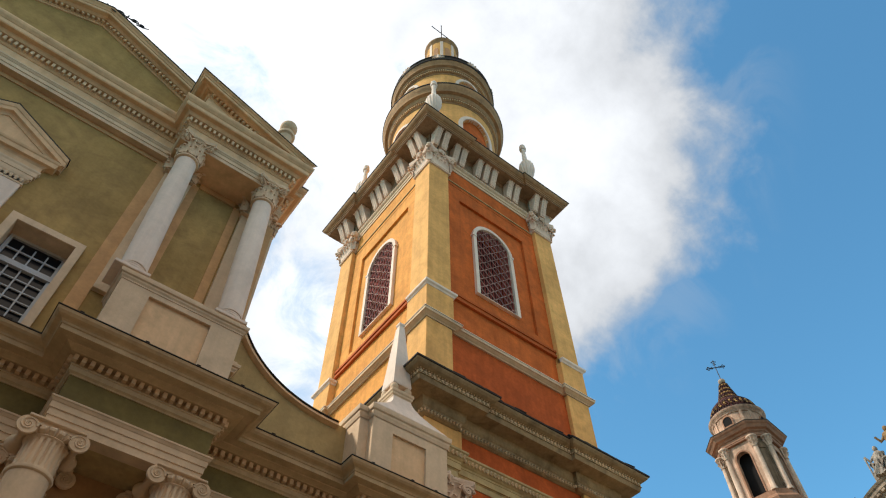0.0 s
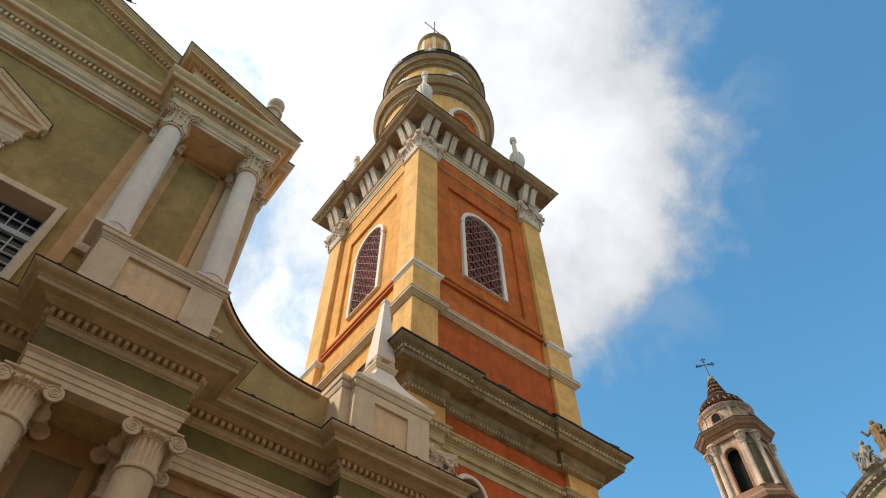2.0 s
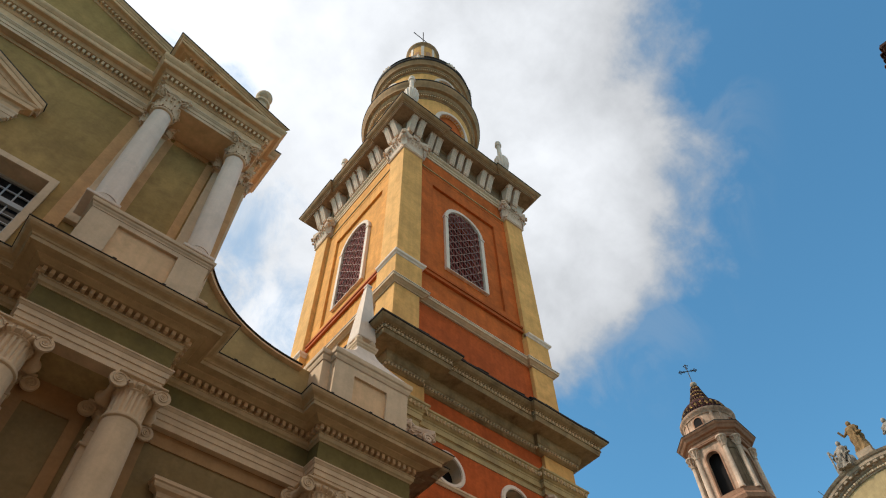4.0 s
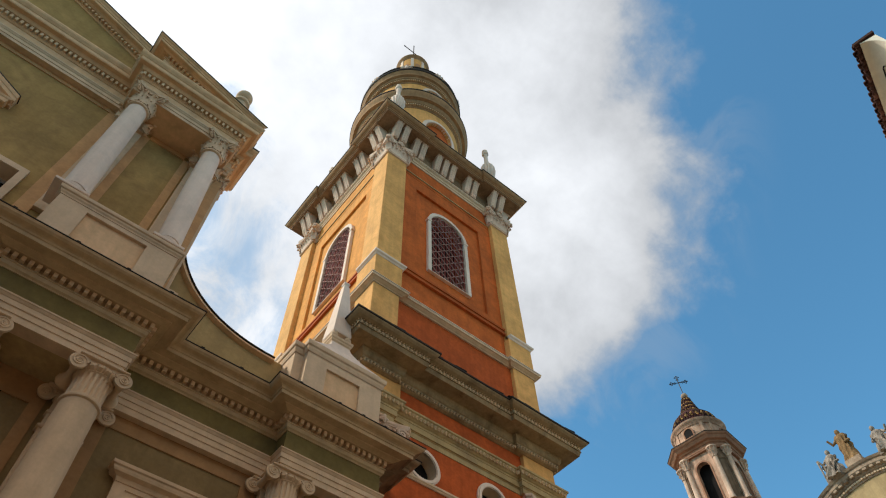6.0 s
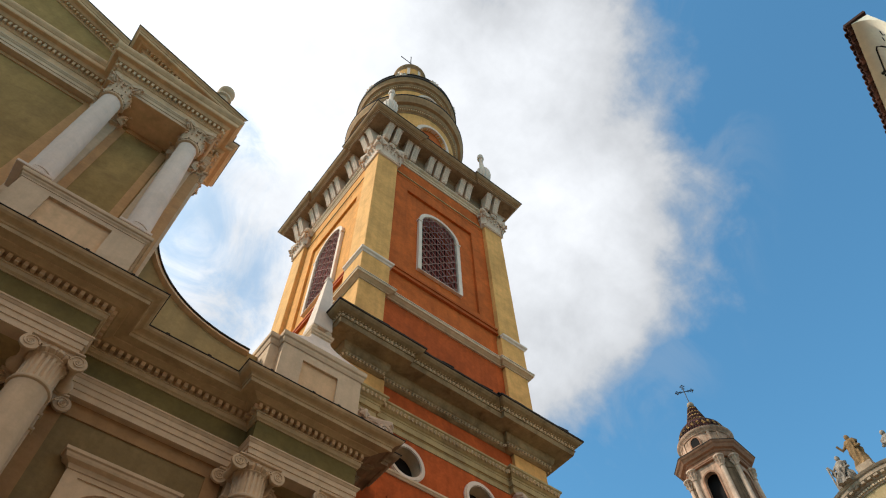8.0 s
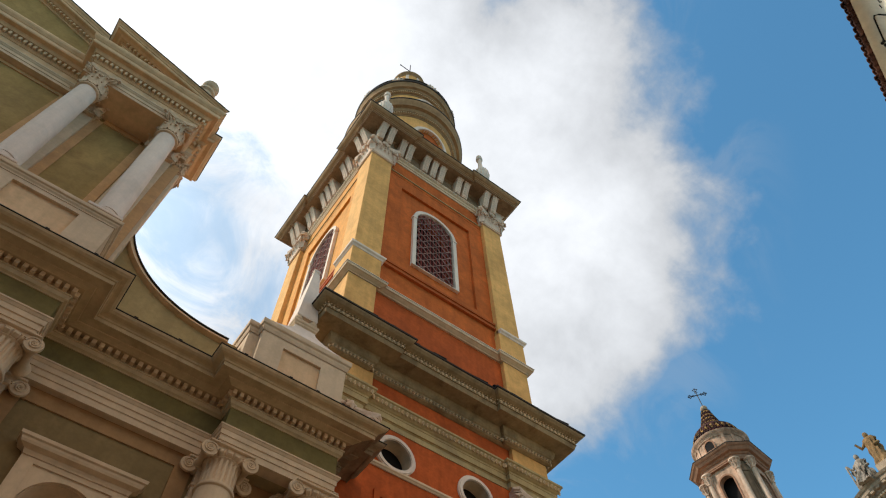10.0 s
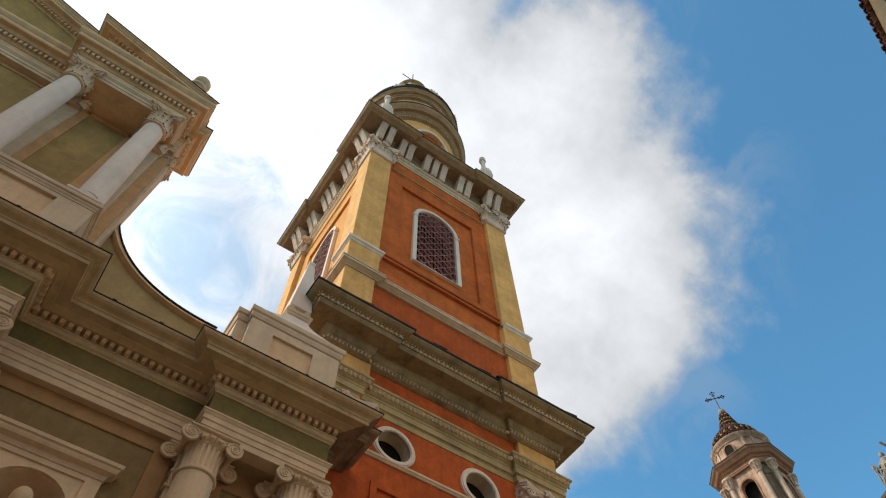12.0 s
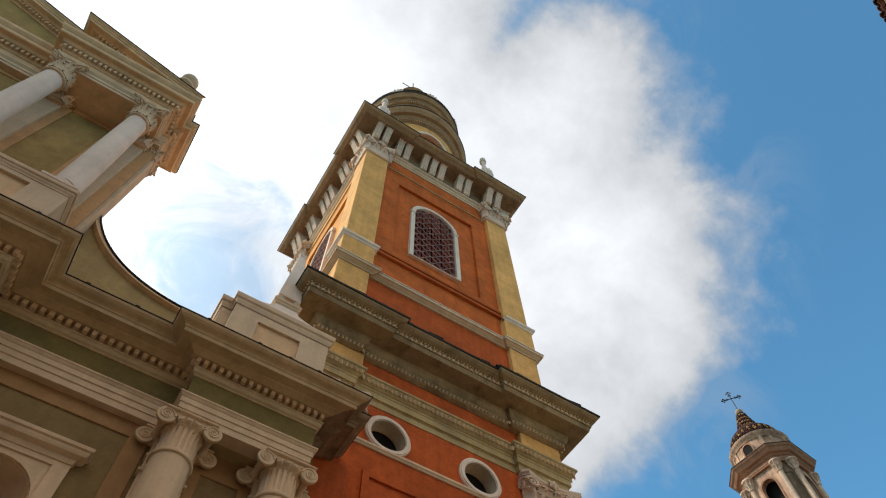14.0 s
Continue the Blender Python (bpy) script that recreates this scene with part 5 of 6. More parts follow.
# belfry
A2, B2, W2 = 3.30, 3.12, 0.955
for k in range(4):
    m = four(k)
    bm = bmesh.new()
    bevelled(bm, -A2, -A2 + W2, -A2, -A2 + W2, 19.7, 28.6, 0.015, m)
    pier = part("belfry_pier", bm, YELLOW, tower, "ochre corner pilaster")
    bm = bmesh.new()
    sweep(bm, [tuple((m @ Vector((x, y, 0))).xy) for x, y in ((-A2, -A2 + W2), (-A2, -A2), (-A2 + W2, -A2), (-A2 + W2, -A2 + 0.3))],
          [(-0.1, 20.99), (0.06, 20.99), (0.075, 21.01), (0.08, 21.03), (0.09, 21.05), (0.115, 21.07), (0.14, 21.09), (0.145, 21.11), (0.15, 21.17), (-0.1, 21.23)])
    part("pier_band", bm, WHITE, pier, "white moulded pilaster base")
    bm = bmesh.new()
    bevelled(bm, -A2 - 0.05, -A2 + W2 + 0.04, -A2 - 0.05, -A2 + W2 + 0.04, 19.78, 21.0, 0.012, m)
    part("pier_foot", bm, YELLOW, pier)
    # wall with the arched opening, in two layers that leave a sunk field
    WU, WH, WB0, WSP = -0.07, 0.84, 22.45, 25.66
    bm = bmesh.new()
    slab(bm, rect(-A2 + W2 - 0.05, A2 - W2 + 0.05, 19.6, 28.75), [rect(-1.66, 1.66, 22.0, 27.36)], side(k, B2), 0.12)
    # side 3 again in the lighter orange that paints its sunlight
    part("belfry_wall", bm, LIT_ORANGE if k == 3 else ORANGE, tower, "orange wall with a sunk field, sunlight put into its colour" if k == 3 else "orange limewashed wall with a sunk field")
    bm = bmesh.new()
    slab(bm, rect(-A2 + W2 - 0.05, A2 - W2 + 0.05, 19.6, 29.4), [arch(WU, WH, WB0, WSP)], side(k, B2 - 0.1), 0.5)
    part("belfry_field", bm, LIT_ORANGE if k == 3 else ORANGE, tower, "orange limewashed sunk field")
    bm = bmesh.new()
    slab(bm, rect(-A2 + W2 - 0.05, A2 - W2 + 0.05, 28.2, 29.45), [], side(k, B2 + 0.012), 0.1)
    part("orange_band", bm, LIT_ORANGE if k == 3 else ORANGE, tower)
    bm = bmesh.new()
    slab(bm, rect(-A2 + W2 - 0.02, A2 - W2 + 0.02, 28.40, 28.455), [], side(k, B2 + 0.05), 0.1)
    part("thin_line", bm, MOULD, tower)
    if k == 3:
        bm = bmesh.new()
        slab(bm, rect(A2 - W2 - 0.14, A2 - W2 - 0.09, 21.3, 28.40), [], side(k, B2 + 0.03), 0.06)
        part("thin_line", bm, MOULD, tower)
    # white surround
    bm = bmesh.new()
    ring2(bm, arch(WU, WH, WB0 + 0.0, WSP), [(u * 1.0 + (0.15 if u > WU else -0.15), v - (0.03 if v < WB0 + 0.01 else 0.0)) if v < WSP + 0.001 else (WU + (u - WU) * (WH + 0.15) / WH, WSP + (v - WSP) * (WH + 0.15) / WH) for u, v in arch(WU, WH, WB0, WSP)], side(k, B2 - 0.1), -0.12, 0.3)
    win = part("arched_window", bm, WHITE, tower, "round-headed belfry opening with a white surround")
    for s in (-1, 1):
        bm = bmesh.new()
        c = WU + s * (WH + 0.09)
        box(bm, c - 0.1, c + 0.1, -B2 + 0.1 - 0.14, -B2 + 0.3, WSP - 0.06, WSP + 0.04, m)
        part("impost", bm, WHITE, win)
    # upright dark red slats behind a lattice of pale wavy bars
    def inside(u, v):
        if v < WB0 or abs(u - WU) > WH:
            return False
        return v < WSP or (u - WU) ** 2 + (v - WSP) ** 2 < WH * WH
    f = side(k, B2 - 0.1)
    bm = bmesh.new()
    u = WU - WH - 0.1
    while u < WU + WH + 0.12:
        top = WSP + math.sqrt(max(0.0, WH * WH - (u - WU) ** 2)) - 0.01
        q = [bm.verts.new(f(a, b, d)) for d in (-0.03, -0.01) for a, b in ((u - 0.033, WB0), (u + 0.033, WB0), (u + 0.033, top), (u - 0.033, top))]
        for ids in ((0, 1, 2, 3), (7, 6, 5, 4), (0, 4, 5, 1), (1, 5, 6, 2), (2, 6, 7, 3), (3, 7, 4, 0)):
            bm.faces.new([q[i] for i in ids])
        u += 0.13
    part("slat_screen", bm, LATTICE, win, "dark red upright slats")
    bm = bmesh.new()
    row = 0
    v0 = WB0 + 0.1
    while v0 < WSP + WH:
        run = []
        for i in range(61):
            u = WU - WH + 2 * WH * i / 60
            v = v0 + (0.085 if row % 2 else -0.085) * math.sin((u - WU) * 2 * math.pi / 0.42 + 0.4)
            if inside(u, v):
                run.append(f(u, v, -0.07 + 0.02 * (row % 2)))
        if len(run) > 5:
            tube(bm, run[::2], 0.017, 4)
        v0 += 0.21
        row += 1
    part("lattice", bm, WIRE, win, "lozenge lattice of thin wavy bars")
    # two rust-coloured steps at the foot of the field
    bm = bmesh.new()
    for z0, z1, o in ((21.30, 21.40, 0.10), (21.40, 21.52, 0.06), (21.52, 21.62, 0.10)):
        box(bm, -A2 + W2 - 0.02, A2 - W2 + 0.02, -B2 - o, -B2 + 0.05, z0, z1, m)
    part("rust_moulding", bm, RUST, tower)
# near-black floor, ceiling and core added to darken the belfry openings
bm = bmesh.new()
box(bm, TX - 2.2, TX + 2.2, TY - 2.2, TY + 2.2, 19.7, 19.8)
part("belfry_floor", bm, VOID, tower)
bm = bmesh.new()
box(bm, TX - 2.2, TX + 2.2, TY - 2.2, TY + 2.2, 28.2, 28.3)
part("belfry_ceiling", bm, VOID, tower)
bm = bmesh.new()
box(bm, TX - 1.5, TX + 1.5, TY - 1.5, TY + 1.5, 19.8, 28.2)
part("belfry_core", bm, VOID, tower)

# belfry capitals
belfry_cap = pier_capital(0.52, 1.25, BRACKET)
for k in range(4):
    c = four(k) @ Vector((-A2 + 0.48, -A2 + 0.48, 28.46))
    place_capital(belfry_cap, Matrix.Translation(c) @ Matrix.Rotation(k * math.pi / 2, 4, "Z"), tower)
TOPP = stepped(A2 - 0.055, B2 + 0.03, W2 - 0.055)
bm = bmesh.new()
sweep(bm, TOPP, [(-0.6, 29.42), (0.02, 29.42), (0.02, 29.55), (0.05, 29.56), (0.05, 29.68), (0.1, 29.72), (0.13, 29.78), (0.13, 29.83), (-0.3, 29.845), (-0.6, 29.845)], closed=True)
part("belfry_architrave", bm, STUCCO, tower, "pale stepped architrave under the brackets")
bm = bmesh.new()
sweep(bm, TOPP, [(-0.6, 29.85), (-0.3, 29.85), (-0.3, 30.8), (0.715, 30.8), (0.73, 30.815), (0.73, 30.88), (0.765, 30.89), (0.775, 30.93), (0.835, 30.96), (0.885, 31.01), (0.915, 31.06), (0.935, 31.12), (-0.6, 31.2)], closed=True)
part("top_cornice", bm, STONE, tower, "bracketed stone cornice")
bm = bmesh.new()
sweep(bm, TOPP, [(-0.28, 29.846), (0.02, 29.846), (0.02, 30.62), (0.06, 30.66), (0.08, 30.72), (0.1, 30.74), (0.69, 30.74), (0.69, 30.796), (-0.28, 30.796)], closed=True)
part("bracket_frieze", bm, BROWN, tower, "brown plastered frieze and soffit between brackets")
bm = bmesh.new()
eggs(bm, TOPP, 0.11, 29.75, 0.13, 0.042, 0.05, 0.055)
part("bead_row", bm, CARVED, tower, "carved bead row", kind="stuff")
bm = bmesh.new()
sweep(bm, TOPP, [(0.875, 31.12), (0.94, 31.115), (0.96, 31.13), (0.96, 31.16), (0.925, 31.175), (-0.6, 31.32), (-0.6, 31.21)], closed=True)
part("flashing", bm, FLASH, tower)


def bracket():
    """A scrolled console with a feathered, ribbed front, 0.88 high."""
    bm = bmesh.new()
    line = [(0.0, 0.0), (-0.11, 0.0), (-0.15, 0.03), (-0.165, 0.08)]
    line += [(-0.165 - 0.22 * (i / 11) ** 1.15, 0.08 + 0.66 * i / 11) for i in range(1, 12)]
    line += [(-0.41, 0.78), (-0.43, 0.82), (-0.42, 0.86), (-0.38, 0.88), (0.0, 0.88)]
    rows = []
    n = len(line)
    for x, s, lift in ((-0.135, 0.0, 0), (-0.13, 0.014, 0), (-0.1, 0.014, 0), (-0.09, -0.004, 1), (-0.05, 0.004, 1), (-0.012, 0.02, 0), (0.012, 0.02, 0), (0.05, 0.004, 1), (0.09, -0.004, 1), (0.1, 0.014, 0), (0.13, 0.014, 0), (0.135, 0.0, 0)):
        rows.append([bm.verts.new((x, y - ((s + (0.016 * (i % 2) if lift and 3 < i < n - 5 else 0)) if 0 < i < n - 1 else 0), z)) for i, (y, z) in enumerate(line)])
    for a, b in zip(rows, rows[1:]):
        for i in range(n):
            bm.faces.new((a[i], b[i], b[(i + 1) % n], a[(i + 1) % n]))
    bm.faces.new(rows[0])
    bm.faces.new(rows[-1][::-1])
    for x in (-0.135, 0.135):
        spiral(bm, (x, -0.32, 0.74), 0.11, 1.7, 0.026, (0, -1, 0), (0, 0, 1), n=16)
        spiral(bm, (x, -0.09, 0.08), 0.06, 1.4, 0.018, (0, -1, 0), (0, 0, 1), n=12)
    for x in (-0.09, 0.0, 0.09):
        bevelled(bm, x - 0.028, x + 0.028, -0.15, -0.02, -0.06, 0.01, 0.008)
    bm.transform(Matrix.Diagonal((1.05, 1.25, 1, 1)))
    return bm


bracket_mesh = mesh_of(bracket(), "bracket", BRACKET)
for k in range(4):
    for u, d in ((-3.12, A2), (-2.7, A2), (-1.98, B2), (-1.6, B2), (-0.72, B2), (-0.3, B2), (0.12, B2), (1.05, B2), (1.45, B2), (2.48, A2), (2.93, A2)):
        piece("bracket", bracket_mesh, four(k) @ Matrix.Translation((u, -d - 0.02, 29.93)), tower)

# urns on the four corners
PLAN[0] = None
bm = bmesh.new()
revolve(bm, [(0.36, -1.2), (0.36, 0.55), (0.3, 0.6), (0.26, 0.7), (0.3, 0.8), (0.2, 0.95), (0.18, 1.15), (0.26, 1.25), (0.3, 1.3)], 24)
foot_mesh = mesh_of(bm, "urn_foot", WHITE, smooth=True)
bm = bmesh.new()
revolve(bm, [(0.2, 1.28), (0.31, 1.4), (0.45, 1.7), (0.51, 2.05), (0.47, 2.35), (0.34, 2.58), (0.2, 2.68), (0.15, 2.75)], 64, wave=lambda a, i: 1 - 0.09 * abs(math.sin(8 * a)) ** 0.7 if 0 < i < 6 else 1)
bowl_mesh = mesh_of(bm, "urn_bowl", WHITE, smooth=True)
bm = bmesh.new()
revolve(bm, [(0.15, 2.7), (0.2, 2.78), (0.16, 2.9), (0.13, 3.6), (0.15, 3.85), (0.22, 3.9), (0.23, 4.0), (0.17, 4.06), (0.21, 4.15), (0.19, 4.27), (0.08, 4.34), (0.0, 4.35)], 20)
neck_mesh = mesh_of(bm, "urn_neck", WHITE, smooth=True)
for sx, sy in ((-1, -1), (1, -1), (1, 1), (-1, 1)):
    p = (TX + sx * 3.0 + 0.04, TY + sy * 3.08, 31.25)
    urn = thing("urn", p, "white stone urn with a fluted bowl and long neck", "urn", group="urns on the tower corners")
    for name, me in (("foot", foot_mesh), ("bowl", bowl_mesh), ("neck", neck_mesh)):
        o = new(name, me)
        o.parent = urn
        o.scale = (0.8, 0.8, 1.11)

# round upper storeys
DRUM_Z = stretch([(31.14, 29.98), (37.88, 38.0), (41.35, 42.3), (42.56, 43.4), (45.5, 47.6), (48.0, 51.6), (49.3, 52.0), (51.35, 56.1), (52.6, 57.9)])
DRUM_R = stretch([(31.14, 1.045), (38.2, 1.045), (41.3, 1.08), (48.0, 1.116)])
PLAN[0] = lambda p: Vector((TX + DRUM_R(p[2]) * (p[0] - TX), TY + DRUM_R(p[2]) * (p[1] - TY), DRUM_Z(p[2])))


def drum(r0, r1, z0, z1, half, zb, spring, start):
    """A round wall with four round-headed openings."""
    bm = bmesh.new()
    n = 128
    def gap(a):
        d = (a - start + math.pi / 4) % (math.pi / 2) - math.pi / 4
        u = r1 * math.sin(d)
        if abs(u) >= half:
            return None
        return spring + math.sqrt(max(0, half * half - u * u))
    def at(r, a, z):
        return bm.verts.new((TX + r * math.cos(a), TY + r * math.sin(a), z))
    angles = [start + 2 * math.pi * i / n for i in range(n)]
    g = math.asin(half / r1)
    for k in range(4):
        angles += [start + k * math.pi / 2 + s * g for s in (-1, 1)]
    angles = sorted(a % (2 * math.pi) for a in angles)
    angles.append(angles[0] + 2 * math.pi)
    for a, b in zip(angles, angles[1:]):
        if b - a < 1e-6:
            continue
        mid = gap((a + b) / 2)
        za, zc = gap(a), gap(b)
        za = spring if za is None else za
        zc = spring if zc is None else zc
        spans = [((z0, z0), (z1, z1))] if mid is None else [((z0, z0), (zb, zb)), ((za, zc), (z1, z1))]
        for (l0, l1), (h0_, h1_) in spans:
            f = [at(r1, a, l0), at(r1, b, l1), at(r1, b, h1_), at(r1, a, h0_)]
            g2 = [at(r0, a, l0), at(r0, b, l1), at(r0, b, h1_), at(r0, a, h0_)]
            bm.faces.new(f)
            bm.faces.new(g2[::-1])
            bm.faces.new((f[3], f[2], g2[2], g2[3]))
            bm.faces.new((f[1], f[0], g2[0], g2[1]))
    for k in range(4):
        for sgn in (-1, 1):
            a = start + k * math.pi / 2 + sgn * g
            bm.faces.new([at(r1, a, zb), at(r1, a, spring), at(r0, a, spring), at(r0, a, zb)])
    bmesh.ops.remove_doubles(bm, verts=bm.verts, dist=0.0005)
    return bm


def round_frame(r, half, zb, spring, w, proud, start, k):
    """A white band that follows a round-headed opening on a round wall."""
    inner, outer = arch(0, half, zb, spring, 18), [(u + (w if u > 0 else -w), v) if v <= spring else (u * (half + w) / half, spring + (v - spring) * (half + w) / half) for u, v in arch(0, half, zb, spring, 18)]
    a0 = start + k * math.pi / 2

    def f(u, v, d):
        a = a0 + math.asin(max(-1, min(1, u / r)))
        return Vector((TX + (r - d) * math.cos(a), TY + (r - d) * math.sin(a), v))
    bm = bmesh.new()
    ring2(bm, inner, outer, f, -proud, 0.14)
    return bm


S0 = -math.pi / 2
part("drum_wall", drum(2.5, 2.72, 31.2, 37.1, 0.82, 32.6, 34.95, S0), YELLOW, tower, "ochre round wall with arched openings", smooth=True)
part("upper_drum_wall", drum(2.25, 2.45, 37.6, 40.9, 0.72, 38.1, 39.55, S0), YELLOW, tower, "ochre round wall with arched openings", smooth=True)
for k in range(4):
    part("arch_frame", round_frame(2.72, 0.82, 32.6, 34.95, 0.2, 0.06, S0, k), WHITE, tower, smooth=False)
    part("arch_frame", round_frame(2.45, 0.72, 38.1, 39.55, 0.17, 0.05, S0, k), WHITE, tower, smooth=False)
bm = bmesh.new()
revolve(bm, [(2.56, 31.2), (2.56, 37.0)], 64, (TX, TY))
part("niche_back", bm, ORANGE, tower, "orange back of the round-headed niches", smooth=True)
bm = bmesh.new()
revolve(bm, [(2.3, 37.6), (2.3, 40.9)], 64, (TX, TY))
part("upper_niche_back", bm, STUCCO, tower, smooth=True)
bm = bmesh.new()
revolve(bm, [(2.6, 36.75), (2.74, 36.75), (2.77, 36.82), (2.82, 36.85), (2.82, 37.0), (2.9, 37.03), (2.95, 37.15), (2.98, 37.25), (3.14, 37.3), (3.16, 37.45), (3.22, 37.55), (3.27, 37.75), (3.28, 37.85), (2.3, 38.05)], 96, (TX, TY))
part("drum_cornice", bm, STONE, tower, "round stone cornice", smooth=True)
bm = bmesh.new()
revolve(bm, [(3.2, 37.84), (3.285, 37.83), (3.31, 37.86), (3.31, 37.92), (3.27, 37.95), (2.3, 38.12), (2.3, 38.05)], 96, (TX, TY))
part("flashing", bm, FLASH, tower)
bm = bmesh.new()
revolve(bm, [(2.35, 40.45), (2.47, 40.45), (2.5, 40.53), (2.56, 40.56), (2.56, 40.7), (2.64, 40.73), (2.68, 40.84), (2.8, 40.9), (2.82, 41.02), (2.86, 41.1), (2.92, 41.25), (2.93, 41.33), (2.0, 41.5)], 96, (TX, TY))
part("upper_drum_cornice", bm, STONE, tower, "round stone cornice", smooth=True)
bm = bmesh.new()
revolve(bm, [(2.86, 41.27), (2.94, 41.24), (2.97, 41.3), (2.97, 41.38), (2.93, 41.42), (2.0, 41.58), (2.0, 41.5)], 96, (TX, TY))
part("flashing", bm, FLASH, tower)
bm = bmesh.new()
bevelled(bm, -0.036, 0.036, -0.07, 0.02, -0.055, 0.055, 0.008)
round_dentil = mesh_of(bm, "round_dentil", EGGROW)
for r, z, n in ((2.82, 36.93, 150), (2.56, 40.63, 140)):
    for i in range(n):
        a = 2 * math.pi * i / n
        piece("dentil", round_dentil, Matrix.Translation((TX + r * math.cos(a), TY + r * math.sin(a), z)) @ Matrix.Rotation(a + math.pi / 2, 4, "Z"), tower)
bm = bmesh.new()
revolve(bm, [(2.3, 41.8), (2.84, 41.94), (2.88, 41.96), (2.9, 42.01), (2.88, 42.08), (2.7, 42.45), (2.48, 42.75), (2.3, 43.1), (2.0, 43.9), (1.5, 44.75), (1.0, 45.3), (0.9, 45.5), (0.0, 45.6)], 96, (TX, TY))
part("dome", bm, SLATE, tower, "dark dome with stone ornaments round its foot", smooth=True)
bm = bmesh.new()
revolve(bm, [(2.4, 41.45), (2.86, 41.44), (2.86, 41.52), (2.8, 41.56), (2.8, 41.84), (2.84, 41.88), (2.85, 41.94), (2.4, 41.96)], 96, (TX, TY))
part("attic_ring", bm, SLATE, tower, "dark slated ring under the dome", smooth=True)
bm = bmesh.new()
revolve(bm, [(2.8, 41.4), (2.9, 41.39), (2.905, 41.44), (2.88, 41.47), (2.8, 41.48)], 96, (TX, TY))
part("pale_lip", bm, STUCCO, tower, smooth=True)
bm = bmesh.new()
for s in (-1, 1):
    spiral(bm, (s * 0.17, -0.02, 0.18), 0.15, 1.4, 0.045, (s, 0, 0), (0, 0, 1), n=16)
    tube(bm, [(s * 0.03, -0.02, 0.05), (s * 0.1, -0.04, 0.4), (s * 0.2, -0.06, 0.5)], 0.045)
tube(bm, [(0, -0.03, 0.0), (0, -0.05, 0.35), (0, -0.05, 0.55)], 0.06)
orn_mesh = mesh_of(bm, "dome_ornament", WHITE, smooth=True)
for i in range(9):
    a = radians(-132 + 40 * i)
    piece("dome_ornament", orn_mesh, Matrix.Translation((TX + 2.89 * math.cos(a), TY + 2.89 * math.sin(a), 41.5)) @ Matrix.Rotation(a + math.pi / 2, 4, "Z") @ Matrix.Diagonal((1.0, 1.0, 0.8, 1)), tower)
# lantern and cross
bm = bmesh.new()
revolve(bm, [(1.02, 45.3), (1.02, 45.6), (0.95, 45.65), (0.95, 47.74), (0.97, 47.78), (1.0, 47.84), (1.05, 47.9), (1.08, 47.96), (0.9, 48.05), (0.6, 48.35), (0.3, 48.75), (0.0, 49.2)], 48, (TX, TY))
lantern = part("lantern", bm, YELLOW, tower, "small round ochre lantern", smooth=True)
bm = bmesh.new()
revolve(bm, [(0.955, 47.72), (0.98, 47.75), (0.995, 47.79), (1.04, 47.83), (1.09, 47.9), (1.12, 47.94), (1.12, 48.0), (0.9, 48.1), (0.6, 48.4), (0.3, 48.8), (0.0, 49.25)], 48, (TX, TY))
part("lantern_roof", bm, STONE, lantern, smooth=True)
for i in range(8):
    a = 2 * math.pi * i / 8 - math.pi / 2 - radians(38)
    bm = bmesh.new()
    m = Matrix.Translation((TX, TY, 0)) @ Matrix.Rotation(a, 4, "Z")
    box(bm, 0.88, 0.985, -0.1, 0.1, 45.6, 47.73, m)
    part("lantern_pilaster", bm, WHITE, lantern)
    bm = bmesh.new()
    m = Matrix.Translation((TX, TY, 0)) @ Matrix.Rotation(a + math.pi / 8, 4, "Z")
    slab(bm, arch(0, 0.16, 45.8, 46.9, 8), [], lambda u, v, d, m=m: m @ Vector((0.962 - d, u, v)), 0.1)
    part("lantern_opening", bm, TERRA, lantern)
bm = bmesh.new()
bmesh.ops.create_uvsphere(bm, u_segments=16, v_segments=10, radius=0.17, matrix=Matrix.Translation((TX, TY, 49.4)))
part("cross_ball", bm, IRON, tower, smooth=True)
bm = bmesh.new()
tube(bm, [(TX, TY, 49.3), (TX, TY, 52.6)], 0.035, 8)
tube(bm, [(TX - 0.8, TY, 51.35), (TX + 0.8, TY, 51.35)], 0.03, 8)
for c in ((TX - 0.8, TY, 51.35), (TX + 0.8, TY, 51.35), (TX, TY, 52.6), (TX, TY, 51.35)):
    bmesh.ops.create_icosphere(bm, subdivisions=1, radius=0.05, matrix=Matrix.Translation(c))
part("cross", bm, IRON, tower, "thin iron cross")

# ---- chapel tower, farther off ----
QX, QY = 38.18, 21.13
CLEAN = stretch([(0.0, -0.14), (31.0, -0.14), (34.7, 0.1), (36.5, 0.1)])     # sideways shift by height that fits drum and knob to the camera's view


def chapel_tower_plan(p):
    k = CLEAN(p[2])
    return Vector((42.9 + 1.09 * (p[0] - QX) + 0.405 * k, 22.5 + 1.09 * (p[1] - QY) - 0.914 * k, 1.13 * p[2] - 1.17 if p[2] > 5 else p[2]))


PLAN[0] = chapel_tower_plan
ctower = thing("chapel_tower", (QX, QY, 0), "slender eight-sided chapel tower in weathered pink stucco", "tower")
OCT0 = math.atan2(1.63 - QY, 4.0 - QX)
CTURN = radians(6.3)


def chamfered(half, cut):
    """Plan of a square with cut corners, round from the face towards -y."""
    a = half - cut
    c, s = math.cos(CTURN), math.sin(CTURN)
    return [(QX + c * x - s * y, QY + s * x + c * y) for x, y in ((-a, -half), (a, -half), (half, -a), (half, a), (a, half), (-a, half), (-half, a), (-half, -a))]


